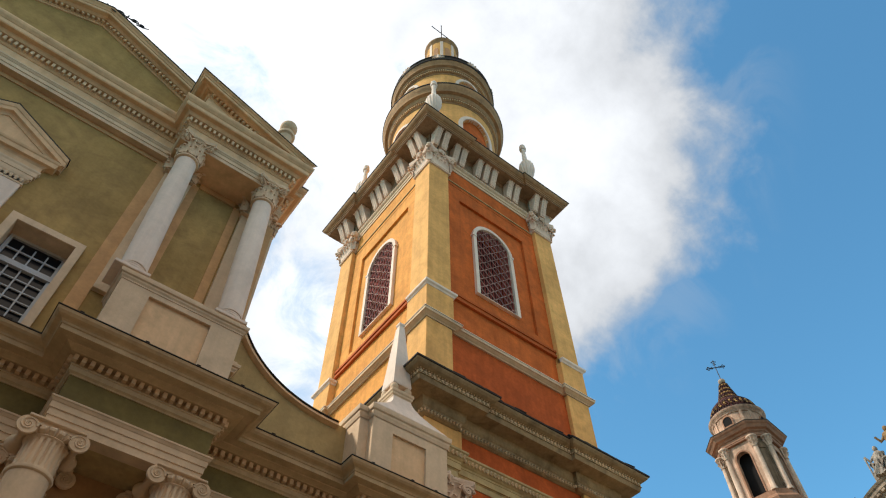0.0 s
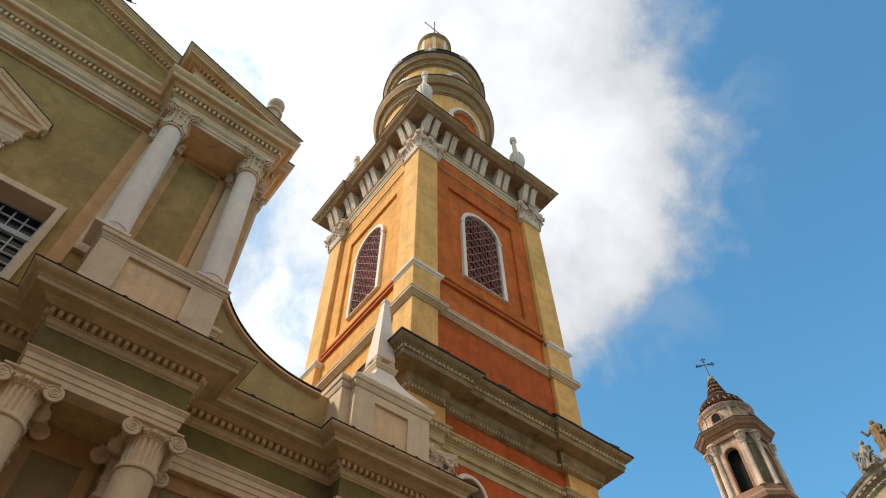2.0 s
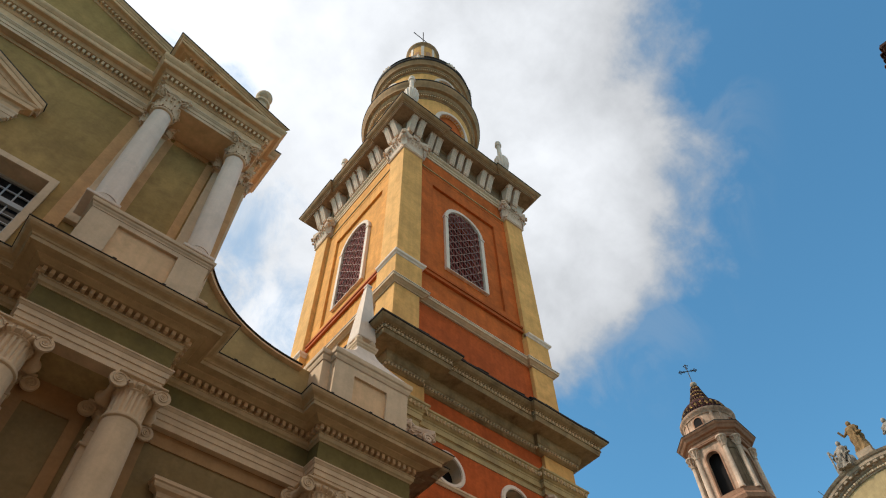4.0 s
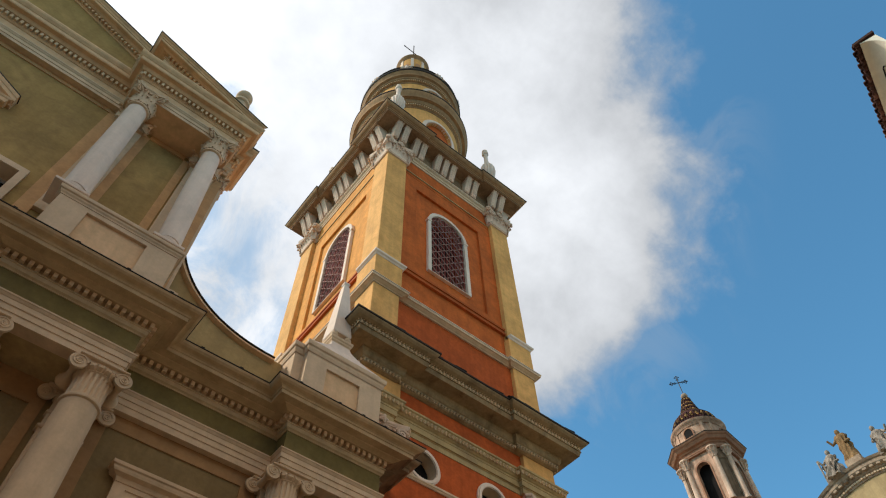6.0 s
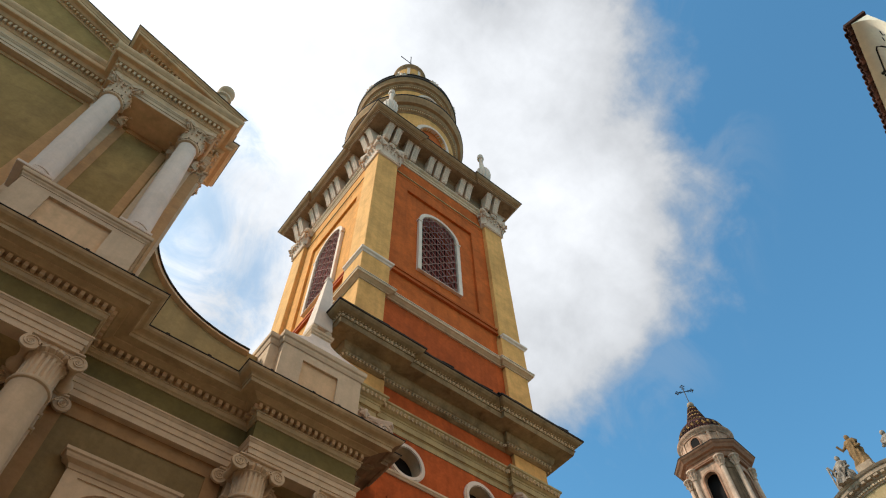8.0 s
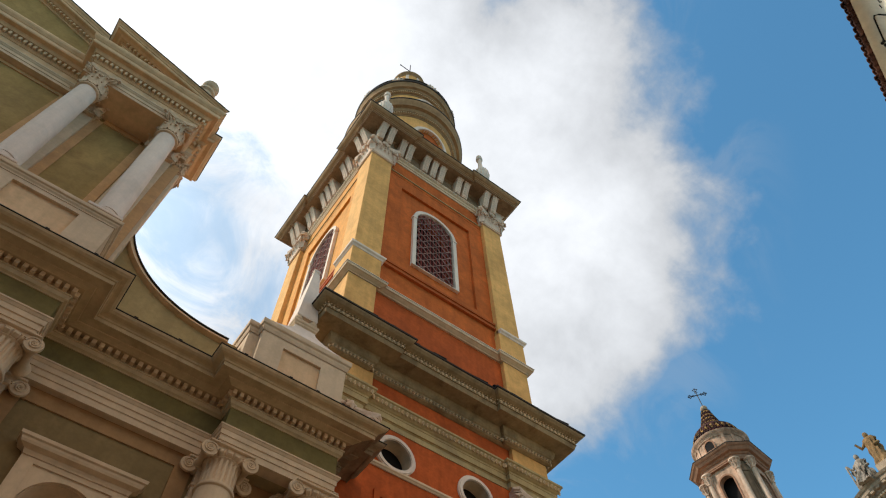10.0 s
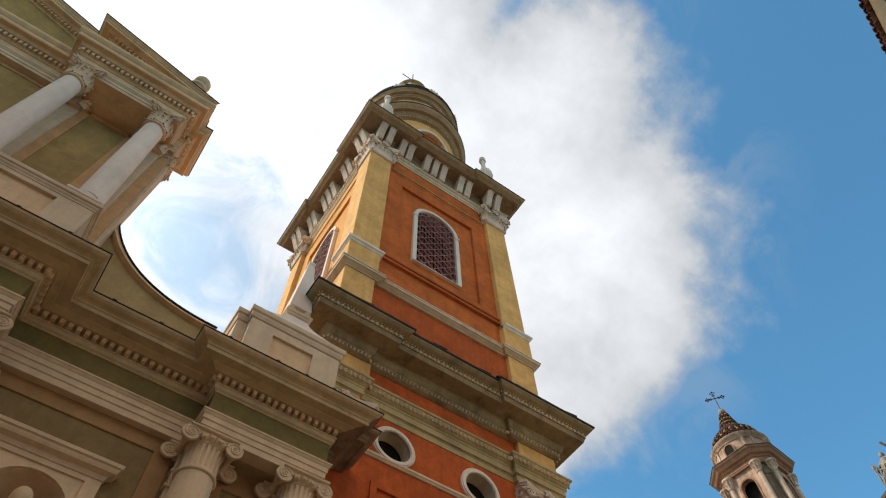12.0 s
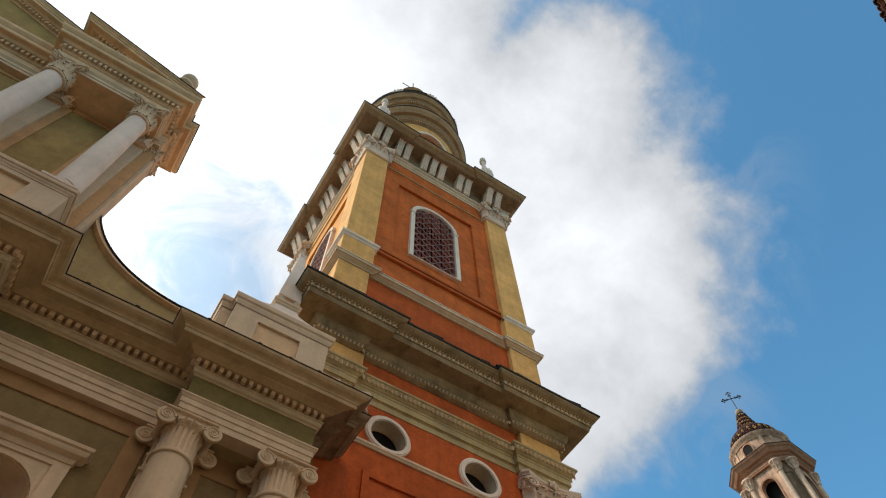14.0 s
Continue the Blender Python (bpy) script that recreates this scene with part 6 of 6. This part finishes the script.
def prism(bm, half, cut, z0, z1):
    rings = [[bm.verts.new((x, y, z)) for x, y in chamfered(half, cut)] for z in (z0, z1)]
    for i in range(8):
        bm.faces.new((rings[0][i], rings[0][(i + 1) % 8], rings[1][(i + 1) % 8], rings[1][i]))
    bm.faces.new(rings[0][::-1])
    bm.faces.new(rings[1])
    return bm


CH, CC = 1.51, 0.59                         # half-width of the bell storey and its cut corners
bm = prism(bmesh.new(), 1.88, 0.74, 0.0, 24.8)
part("base", bm, PINK2, ctower)
bm = bmesh.new()
sweep(bm, chamfered(CH, CC), [(-0.5, 24.7), (0.3, 24.7), (0.34, 24.85), (0.5, 24.95), (0.54, 25.2), (0.4, 25.26), (0.3, 25.45), (0.16, 25.55), (0.16, 25.85), (-0.5, 25.9)], closed=True)
part("bell_storey_plinth", bm, PINK2, ctower)
for k in range(4):
    t = Matrix.Translation((QX, QY, 0)) @ Matrix.Rotation(k * math.pi / 2 + CTURN, 4, "Z")
    f = lambda u, v, d, t=t: t @ Vector((u, -CH + d, v))
    hw = CH - CC
    bm = bmesh.new()
    slab(bm, rect(-hw, hw, 25.8, 29.3), [arch(0, 0.44, 25.95, 28.3, 12)], f, 0.3)
    part("tower_face", bm, PINK, ctower, "stucco face with an arched opening")
    bm = bmesh.new()
    ring2(bm, arch(0, 0.44, 25.95, 28.3, 12), [(u + (0.1 if u > 0 else -0.1), v) if v <= 28.31 else (u * 1.23, 28.3 + (v - 28.3) * 1.23) for u, v in arch(0, 0.44, 25.95, 28.3, 12)], f, -0.035, 0.05)
    part("arch_trim", bm, PINK2, ctower)
    t2 = Matrix.Translation((QX, QY, 0)) @ Matrix.Rotation(k * math.pi / 2 + math.pi / 4 + CTURN, 4, "Z")
    apo, hc = (2 * CH - CC) / math.sqrt(2), CC / math.sqrt(2)
    bm = bmesh.new()
    slab(bm, rect(-hc, hc, 25.8, 29.3), [rect(-hc + 0.22, hc - 0.22, 26.1, 28.6)], lambda u, v, d, t=t2: t @ Vector((u, -apo + d, v)), 0.05)
    box(bm, -hc, hc, -apo + 0.05, -apo + 0.3, 25.8, 29.3, t2)
    part("corner_face", bm, SOOT_SHADE, ctower, "narrow corner face with a sunk panel")
    # a slim engaged column with a leafy capital at each corner
for x, y in chamfered(CH + 0.05, CC + 0.02):
    bm = bmesh.new()
    revolve(bm, [(0.2, 25.8), (0.2, 25.94), (0.16, 26.0), (0.15, 27.4), (0.13, 28.75)], 16, (x, y))
    col = part("engaged_column", bm, PINK_PALE, ctower, smooth=True)
    bm = bmesh.new()
    revolve(bm, [(0.135, 28.6), (0.18, 28.64), (0.14, 28.68), (0.18, 28.86), (0.27, 29.0), (0.2, 29.03), (0.24, 29.14), (0.33, 29.22), (0.33, 29.3)], 32, (x, y), wave=lambda a, i: 1 + (0.2 * math.sin(8 * a) if 3 <= i <= 6 else 0))
    part("capital", bm, PINK_PALE, col)
# near-black block that paints the darkness behind the arches
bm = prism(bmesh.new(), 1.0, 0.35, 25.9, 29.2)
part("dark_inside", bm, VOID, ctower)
bm = bmesh.new()
sweep(bm, chamfered(CH, CC), [(-0.6, 29.28), (0.16, 29.28), (0.17, 29.36), (0.19, 29.37), (0.19, 29.46), (0.14, 29.47), (0.14, 29.6), (0.2, 29.63), (0.24, 29.7), (0.26, 29.72), (0.4, 29.76), (0.44, 29.82), (0.5, 29.92), (0.58, 29.98), (0.63, 30.06), (0.63, 30.1), (-0.2, 30.33), (-0.6, 30.34)], closed=True)
part("moulded_eave", bm, PINK2, ctower, "brown moulded eave")
bm = bmesh.new()
sweep(bm, chamfered(CH, CC), [(0.57, 30.085), (0.65, 30.08), (0.655, 30.12), (0.1, 30.29), (0.1, 30.25)], closed=True)
part("eave_tiles", bm, FLASH, ctower)
bm = bmesh.new()
revolve(bm, [(1.62, 30.2), (1.64, 30.35), (1.58, 30.42), (1.56, 31.36), (1.62, 31.4), (1.64, 31.48), (1.72, 31.55), (1.78, 31.62), (1.8, 31.72), (1.4, 31.85), (0.8, 31.9)], 64, (QX, QY))
drum_c = part("round_top", bm, PINK, ctower, "round stucco drum", smooth=True)
for i in range(8):
    a = (i + 1) * math.pi / 4 + CTURN
    m = Matrix.Translation((QX, QY, 0)) @ Matrix.Rotation(a, 4, "Z")
    wrap = lambda u, v, d, m=m: m @ Vector(((1.575 - d) * math.cos(u / 1.575), (1.575 - d) * math.sin(u / 1.575), v))
    if i % 2:
        bm = bmesh.new()
        ring2(bm, arch(0, 0.27, 30.62, 30.95, 12), arch(0, 0.35, 30.54, 30.95, 12), wrap, -0.07, 0.06)
        win = part("small_window", bm, PINK2, ctower, "small round-headed window")
        # near-black plate in place of an unlit inside
        bm = bmesh.new()
        slab(bm, arch(0, 0.275, 30.615, 30.95, 12), [], lambda a, b, d: wrap(a, b, d - 0.04), 0.1)
        part("dark_inside", bm, VOID, win)
    else:
        for u in (-0.3, 0.3):
            bm = bmesh.new()
            slab(bm, rect(u - 0.09, u + 0.09, 30.45, 31.38), [], lambda a, b, d: wrap(a, b, d - 0.05), 0.1)
            part("drum_pilaster", bm, PINK, drum_c)
for ob in ctower.children:                  # everything under the spire sits half a metre lower
    ob.location.z -= 0.565
bm = bmesh.new()
SPIRE = [(1.7, 31.14), (1.74, 31.2), (1.56, 31.34), (1.5, 31.5), (1.46, 31.75), (1.34, 32.06), (1.12, 32.32), (0.92, 32.5), (0.74, 32.63), (0.66, 32.8), (0.53, 33.22), (0.37, 33.7), (0.25, 34.18), (0.12, 34.4), (0.0, 34.45)]
revolve(bm, SPIRE, 32, (QX, QY))
part("spire", bm, GLAZED, ctower, "bell-shaped roof of glazed tiles", smooth=True)
bm = bmesh.new()
bevelled(bm, -0.07, 0.07, -0.06, 0.05, -0.06, 0.06, 0.015)
tile_a = mesh_of(bm, "glazed_tile", GLAZED)
bm = bmesh.new()
bevelled(bm, -0.07, 0.07, -0.06, 0.05, -0.06, 0.06, 0.015)
tile_b = mesh_of(bm, "glazed_tile_yellow", GLAZED2)
row = 0
z = 31.3
while z < 34.25:
    for (r0, z0), (r1, z1) in zip(SPIRE, SPIRE[1:]):
        if z0 <= z < z1:
            r = r0 + (r1 - r0) * (z - z0) / (z1 - z0)
    n = max(5, int(2 * math.pi * r / 0.17))
    for i in range(n):
        a = 2 * math.pi * (i + 0.5 * (row % 2)) / n
        if math.cos(a - OCT0 - math.pi) > 0.25:
            continue
        yellow = (31.62 < z < 31.95 and (i + row) % 2 == 0) or (z > 32.8 and row % 3 == 0)
        piece("roof_tile", tile_b if yellow else tile_a, Matrix.Translation((QX + r * math.cos(a), QY + r * math.sin(a), z)) @ Matrix.Rotation(a + math.pi / 2, 4, "Z") @ Matrix.Rotation(radians(-25), 4, "X"), ctower)
    z += 0.13
    row += 1
bm = bmesh.new()
revolve(bm, [(0.1, 34.3), (0.2, 34.38), (0.24, 34.5), (0.2, 34.62), (0.1, 34.7), (0.0, 34.72)], 20, (QX, QY))
part("finial_knob", bm, GABLE, ctower, smooth=True)
bm = bmesh.new()
CD = Vector((math.cos(radians(-52)), math.sin(radians(-52)), 0))
c0 = Vector((QX, QY, 35.78))
tube(bm, [(QX, QY, 34.6), (QX, QY, 36.35)], 0.03, 6)
tube(bm, [c0 - CD * 0.6, c0 + CD * 0.6], 0.03, 6)
for d in (CD, -CD, UP3):
    e = c0 + d * 0.6
    o = UP3 if abs(d.z) < 0.5 else CD
    for s in (-1, 1):
        tube(bm, [e - d * 0.26, e - d * 0.12 + o * s * 0.14, e - d * 0.02 + o * s * 0.05], 0.024, 5)
        tube(bm, [e - d * 0.42, e - d * 0.34 + o * s * 0.1, e - d * 0.26 + o * s * 0.03], 0.02, 5)
        bmesh.ops.create_icosphere(bm, subdivisions=1, radius=0.045, matrix=Matrix.Translation(e - d * 0.1 + o * s * 0.14))
    bmesh.ops.create_icosphere(bm, subdivisions=1, radius=0.055, matrix=Matrix.Translation(e))
bmesh.ops.create_icosphere(bm, subdivisions=1, radius=0.06, matrix=Matrix.Translation(c0))
part("cross", bm, IRON, ctower, "ornate iron cross")

# ---- chapel gable with statues ----
PLAN[0] = laid(lambda x: 40.0 + 1.08 * (x - 37.1), lambda y: 13.83 + 1.08 * (y - 13.1), lambda z: 26.53 + 1.08 * (z - 25.66) if z > 5 else z)
chapel = thing("chapel", (37.4, 13.1, 0), "ochre chapel front under a curved moulded gable", "chapel")
GYC, GZT, GR = 13.1, 23.62, 5.4


def bow(prof, y0=-3.6, y1=3.6, n=30):
    bm = bmesh.new()
    rings = []
    for i in range(n + 1):
        s = y0 + (y1 - y0) * i / n
        a = math.asin(max(-1, min(1, s / GR)))
        rings.append([bm.verts.new((37.2 - u, GYC + (GR + h) * math.sin(a), GZT - GR + (GR + h) * math.cos(a))) for u, h in prof])
    k = len(prof)
    for a, b in zip(rings, rings[1:]):
        for i in range(k):
            bm.faces.new((a[i], b[i], b[(i + 1) % k], a[(i + 1) % k]))
    bm.faces.new(rings[0])
    bm.faces.new(rings[-1][::-1])
    return bm


gc = part("curved_cornice", bow([(-0.4, -0.75), (0.04, -0.75), (0.07, -0.68), (0.07, -0.55), (0.14, -0.5), (0.18, -0.42), (0.3, -0.34), (0.34, -0.3), (0.34, -0.14), (0.4, -0.1), (0.46, 0.0), (-0.4, 0.02)]), GABLE, chapel, "weathered curved cornice", smooth=False)
bm = bmesh.new()
bevelled(bm, -0.06, 0.06, -0.05, 0.05, -0.05, 0.05, 0.01)
gd = mesh_of(bm, "gable_dentil", STUCCO)
bm = bmesh.new()
bevelled(bm, -0.14, 0.1, -0.1, 0.1, -0.07, 0.07, 0.015)
gm = mesh_of(bm, "gable_block", GABLE)
for i in range(44):
    a = radians(-36 + 72 * (i + 0.5) / 44)
    piece("dentil", gd, Matrix.Translation((37.12, GYC + (GR - 0.62) * math.sin(a), GZT - GR + (GR - 0.62) * math.cos(a))) @ Matrix.Rotation(-a, 4, "X"), gc)
for i in range(18):
    a = radians(-36 + 72 * (i + 0.5) / 18)
    piece("block", gm, Matrix.Translation((37.02, GYC + (GR - 0.37) * math.sin(a), GZT - GR + (GR - 0.37) * math.cos(a))) @ Matrix.Rotation(-a, 4, "X"), gc)
bm = bmesh.new()
pts = [(GYC - 3.4, 0.0), (GYC + 3.4, 0.0)] + [(GYC + (GR - 0.3) * math.sin(radians(40 - 80 * i / 20)), GZT - GR + (GR - 0.3) * math.cos(radians(40 - 80 * i / 20))) for i in range(21)]
slab(bm, pts, [], lambda u, v, d: Vector((37.2 + d, u, v)), 0.6)
part("chapel_wall", bm, CHAPEL, chapel, "pale ochre plaster wall")


def figure(name, place, h, mat, label, seated=False, lean=0.0, arm=1, staff=False, turned=0.0):
    """A plain draped figure of stone, one mesh, facing the square."""
    bm = bmesh.new()
    seed = place[1] * 3.0
    k = h / 2.0
    if seated:
        rows = [(0.55, 0.6, 0.0), (0.56, 0.62, 0.2), (0.5, 0.56, 0.5), (0.42, 0.5, 0.72), (0.3, 0.34, 0.9), (0.3, 0.3, 1.15), (0.34, 0.26, 1.4), (0.2, 0.17, 1.55), (0.09, 0.09, 1.62)]
        head = 1.76
    else:
        rows = [(0.42, 0.36, 0.0), (0.38, 0.33, 0.25), (0.33, 0.28, 0.7), (0.34, 0.27, 1.0), (0.28, 0.22, 1.2), (0.33, 0.24, 1.5), (0.3, 0.2, 1.66), (0.1, 0.1, 1.74)]
        head = 1.87
    n = 40
    fine = []
    for (xa, ya, za), (xb, yb, zb) in zip(rows, rows[1:]):
        for q in range(5):
            e = q / 5
            fine.append((xa + (xb - xa) * e, ya + (yb - ya) * e, za + (zb - za) * e))
    fine.append(rows[-1])
    rings = []
    for j, (rx, ry, z) in enumerate(fine):
        ring = []
        fade = max(0.15, 1.0 - (z / head) ** 4)
        for i in range(n):
            a = 2 * math.pi * i / n
            drape = math.sin(6 * a + 3.0 * math.sin(2.2 * z + a)) * 0.11 + math.sin(11 * a - 5 * z + seed) * 0.07 + math.sin(4 * z + 3 * a + seed) * 0.05
            fold = 1 + drape * fade
            ring.append(bm.verts.new((ry * fold * math.cos(a) * k, rx * fold * math.sin(a) * k + lean * z * k, z * k)))
        rings.append(ring)
    for a, b in zip(rings, rings[1:]):
        for i in range(n):
            bm.faces.new((a[i], a[(i + 1) % n], b[(i + 1) % n], b[i]))
    bm.faces.new(rings[0][::-1])
    bm.faces.new(rings[-1])
    bmesh.ops.create_icosphere(bm, subdivisions=3, radius=0.155 * k, matrix=Matrix.Translation((-0.02 * k, lean * head * k, head * k)) @ Matrix.Diagonal((0.95, 0.85, 1.15, 1)))
    sh = head - 0.36
    y0 = lean * sh * k
    tube(bm, [(0, y0 + 0.28 * k * arm, sh * k), (-0.1 * k, y0 + 0.52 * k * arm, (sh - 0.22) * k), (-0.22 * k, y0 + 0.66 * k * arm, (sh + 0.1) * k)], lambda f: (0.11 - 0.05 * f) * k, 8)
    tube(bm, [(0, y0 - 0.28 * k * arm, sh * k), (-0.16 * k, y0 - 0.36 * k * arm, (sh - 0.4) * k), (-0.3 * k, y0 - 0.1 * k * arm, (sh - 0.5) * k)], lambda f: (0.11 - 0.04 * f) * k, 8)
    if seated:
        for s in (-1, 1):
            tube(bm, [(0, s * 0.2 * k, 0.75 * k), (-0.5 * k, s * 0.25 * k, 0.72 * k), (-0.55 * k, s * 0.24 * k, 0.02 * k)], 0.16 * k, 8)
    if staff:
        tube(bm, [(-0.2 * k, y0 + 0.72 * k * arm, -0.1 * k), (-0.2 * k, y0 + 0.68 * k * arm, 1.5 * k)], 0.05 * k, 6)
    bm.transform(Matrix.Translation(place) @ Matrix.Rotation(radians(turned), 4, "Z"))
    ob = part(name, bm, mat, None, smooth=True)
    return tagged(ob, label, "statue")


def bow_z(y):
    return GZT - GR + math.sqrt(GR * GR - (y - GYC) ** 2)


CHAPEL_PLAN, PLAN[0] = PLAN[0], LOWER
figure("statue", (6.50, 15.42, 6.601), 2.28, STUCCO, "pale stone statue standing inside the church wall niche", arm=-1, turned=90)
PLAN[0] = CHAPEL_PLAN
figure("statue", (37.1, 13.1, bow_z(13.1) + 0.33), 1.85, STATUE2, "ochre stone statue of a standing robed figure on the gable", arm=1)
figure("statue", (37.1, 14.2, bow_z(14.2) - 0.02), 1.75, STATUE, "grey stone statue of a seated robed figure with a staff", seated=True, lean=-0.1, arm=1, staff=True)
figure("statue", (37.1, 11.45, bow_z(11.45) - 0.02), 1.75, STATUE, "grey stone statue of a seated robed figure", seated=True, lean=0.1, arm=-1)
bm = bmesh.new()
bevelled(bm, 36.75, 37.5, 12.7, 13.5, bow_z(13.1) - 0.02, bow_z(13.1) + 0.335, 0.02)
part("statue_plinth", bm, GABLE, chapel)
bm = bmesh.new()
tube(bm, [(37.0, 15.7, 22.7), (37.0, 15.95, 23.1), (37.0, 16.05, 23.35)], 0.02, 5)
tube(bm, [(37.0, 15.7, 22.7), (37.0, 15.5, 22.95), (37.0, 15.35, 23.05)], 0.02, 5)
part("iron_hook", bm, IRON, chapel)

# ---- house at the side of the square ----
PLAN[0] = None
HU = Vector((0.963, 0.27, 0)).normalized()
hm = Matrix.Translation((17.03, 2.55, 0)) @ Matrix.Rotation(math.atan2(HU.y, HU.x), 4, "Z")      # u along the eave, v out over the square
EZ, HIN = 19.37, 0.56                       # height of the eave, and how far the wall stands behind its edge
house = thing("corner_house", (20.0, 0.5, 0), "beige plastered house with a clay-tiled roof edge", "house")
# wedge plan shaped to the camera's view, so the second wall stays hidden
bm = bmesh.new()
slab(bm, [(-0.03, -HIN), (9.0, -HIN), (9.0, -HIN - 4.4)], [], lambda u, v, d: hm @ Vector((u, v, d)), EZ - 0.84)
part("house_wall", bm, HOUSE, house, "beige plaster house wall, wedge plan fitted to the view")
# plaster cove that swells out under the tiles
bm = bmesh.new()
cove = [(-HIN - 0.02, EZ - 0.85), (-HIN, EZ - 0.85)]
cove += [(-HIN + 0.4 * (1 - math.cos(a)), EZ - 0.83 + 0.8 * math.sin(a)) for a in (math.pi / 2 * i / 14 for i in range(15))]
cove += [(-0.16, EZ - 0.005), (-HIN - 0.02, EZ - 0.005)]
rings = [[bm.verts.new(hm @ Vector((u, v, z))) for v, z in cove] for u in (-0.03, 9.0)]
for i in range(len(cove)):
    j = (i + 1) % len(cove)
    bm.faces.new((rings[0][i], rings[1][i], rings[1][j], rings[0][j]))
bm.faces.new(rings[0])
bm.faces.new(rings[1][::-1])
part("cove", bm, HOUSE, house, "rounded plaster cove under the eave", smooth=True)
bm = bmesh.new()
slab(bm, [(-0.04, -0.05), (9.1, -0.05), (9.1, -4.8), (-0.04, -HIN - 0.02)], [], lambda u, v, d: hm @ Vector((u, v, EZ + d - 0.2 * v)), 0.05)
part("roof_boards", bm, TILE, house)
bm = bmesh.new()
pr = [(0.1 * math.cos(a), 0.1 * math.sin(a)) for a in (math.pi * i / 8 for i in range(9))] + [(0.08 * math.cos(a), 0.08 * math.sin(a)) for a in (math.pi * (8 - i) / 8 for i in range(9))]
ra = [bm.verts.new((x, 0.0, z)) for x, z in pr]
rb = [bm.verts.new((x * 0.85, -0.5, z * 0.9)) for x, z in pr]
for i in range(18):
    bm.faces.new((ra[i], ra[(i + 1) % 18], rb[(i + 1) % 18], rb[i]))
for i in range(8):
    bm.faces.new((ra[i], ra[i + 1], ra[16 - i], ra[17 - i]))
    bm.faces.new((rb[i], rb[17 - i], rb[16 - i], rb[i + 1]))
tile_mesh = mesh_of(bm, "clay_tile", TILE, smooth=True)
tile_rng = random.Random(8)
for i in range(44):
    u = 0.05 + 0.2 * i
    slip = tile_rng.uniform(-0.02, 0.02)
    piece("roof_tile", tile_mesh, hm @ Matrix.Translation((u, slip, EZ + 0.03)) @ Matrix.Rotation(radians(-12), 4, "X"), house)
    piece("roof_tile", tile_mesh, hm @ Matrix.Translation((u + 0.1, slip - 0.03, EZ + 0.05)) @ Matrix.Rotation(radians(-12), 4, "X") @ Matrix.Rotation(math.pi, 4, "Y"), house)
bm = bmesh.new()
slab(bm, [(-0.08, 0.0), (0.0, 0.0), (0.0, -0.6), (-0.08, -0.6)], [], lambda u, v, d: hm @ Vector((u, v, EZ - 0.02 + d - 0.2 * v)), 0.1)
part("verge", bm, TILE, house)
# dark painted border and marks that run from the cove down the wall


def on_cove(u, a):
    """A point just before the plaster: a in degrees up the cove, or metres down the wall where below zero."""
    if a < 0:
        return hm @ Vector((u, -HIN + 0.004, EZ - 0.83 + a))
    c, s = math.cos(radians(a)), math.sin(radians(a))
    return hm @ Vector((u, -HIN + 0.4 * (1 - c) + 0.005, EZ - 0.83 + 0.8 * s - 0.003))


bm = bmesh.new()
tube(bm, [on_cove(0.8, -2.2), on_cove(0.8, -0.2), on_cove(0.8, 15), on_cove(0.8, 35), on_cove(0.82, 47), on_cove(0.9, 50), on_cove(1.3, 50), on_cove(1.62, 50)], 0.022, 6)
tube(bm, [on_cove(1.75, 50), on_cove(3.0, 50), on_cove(5.0, 50)], 0.022, 6)
for c in ((1.62, 50), (1.75, 50), (1.68, 56)):
    bmesh.ops.create_icosphere(bm, subdivisions=1, radius=0.05, matrix=Matrix.Translation(on_cove(*c)))
tube(bm, [on_cove(2.2, 62), on_cove(2.35, 52), on_cove(2.6, 44)], 0.014, 5)
tube(bm, [on_cove(0.3, 24), on_cove(0.42, 20), on_cove(0.4, 14)], 0.013, 5)
tube(bm, [on_cove(0.5, 24), on_cove(0.6, 20)], 0.013, 5)
part("painted_border", bm, INK, house, "dark painted lines")
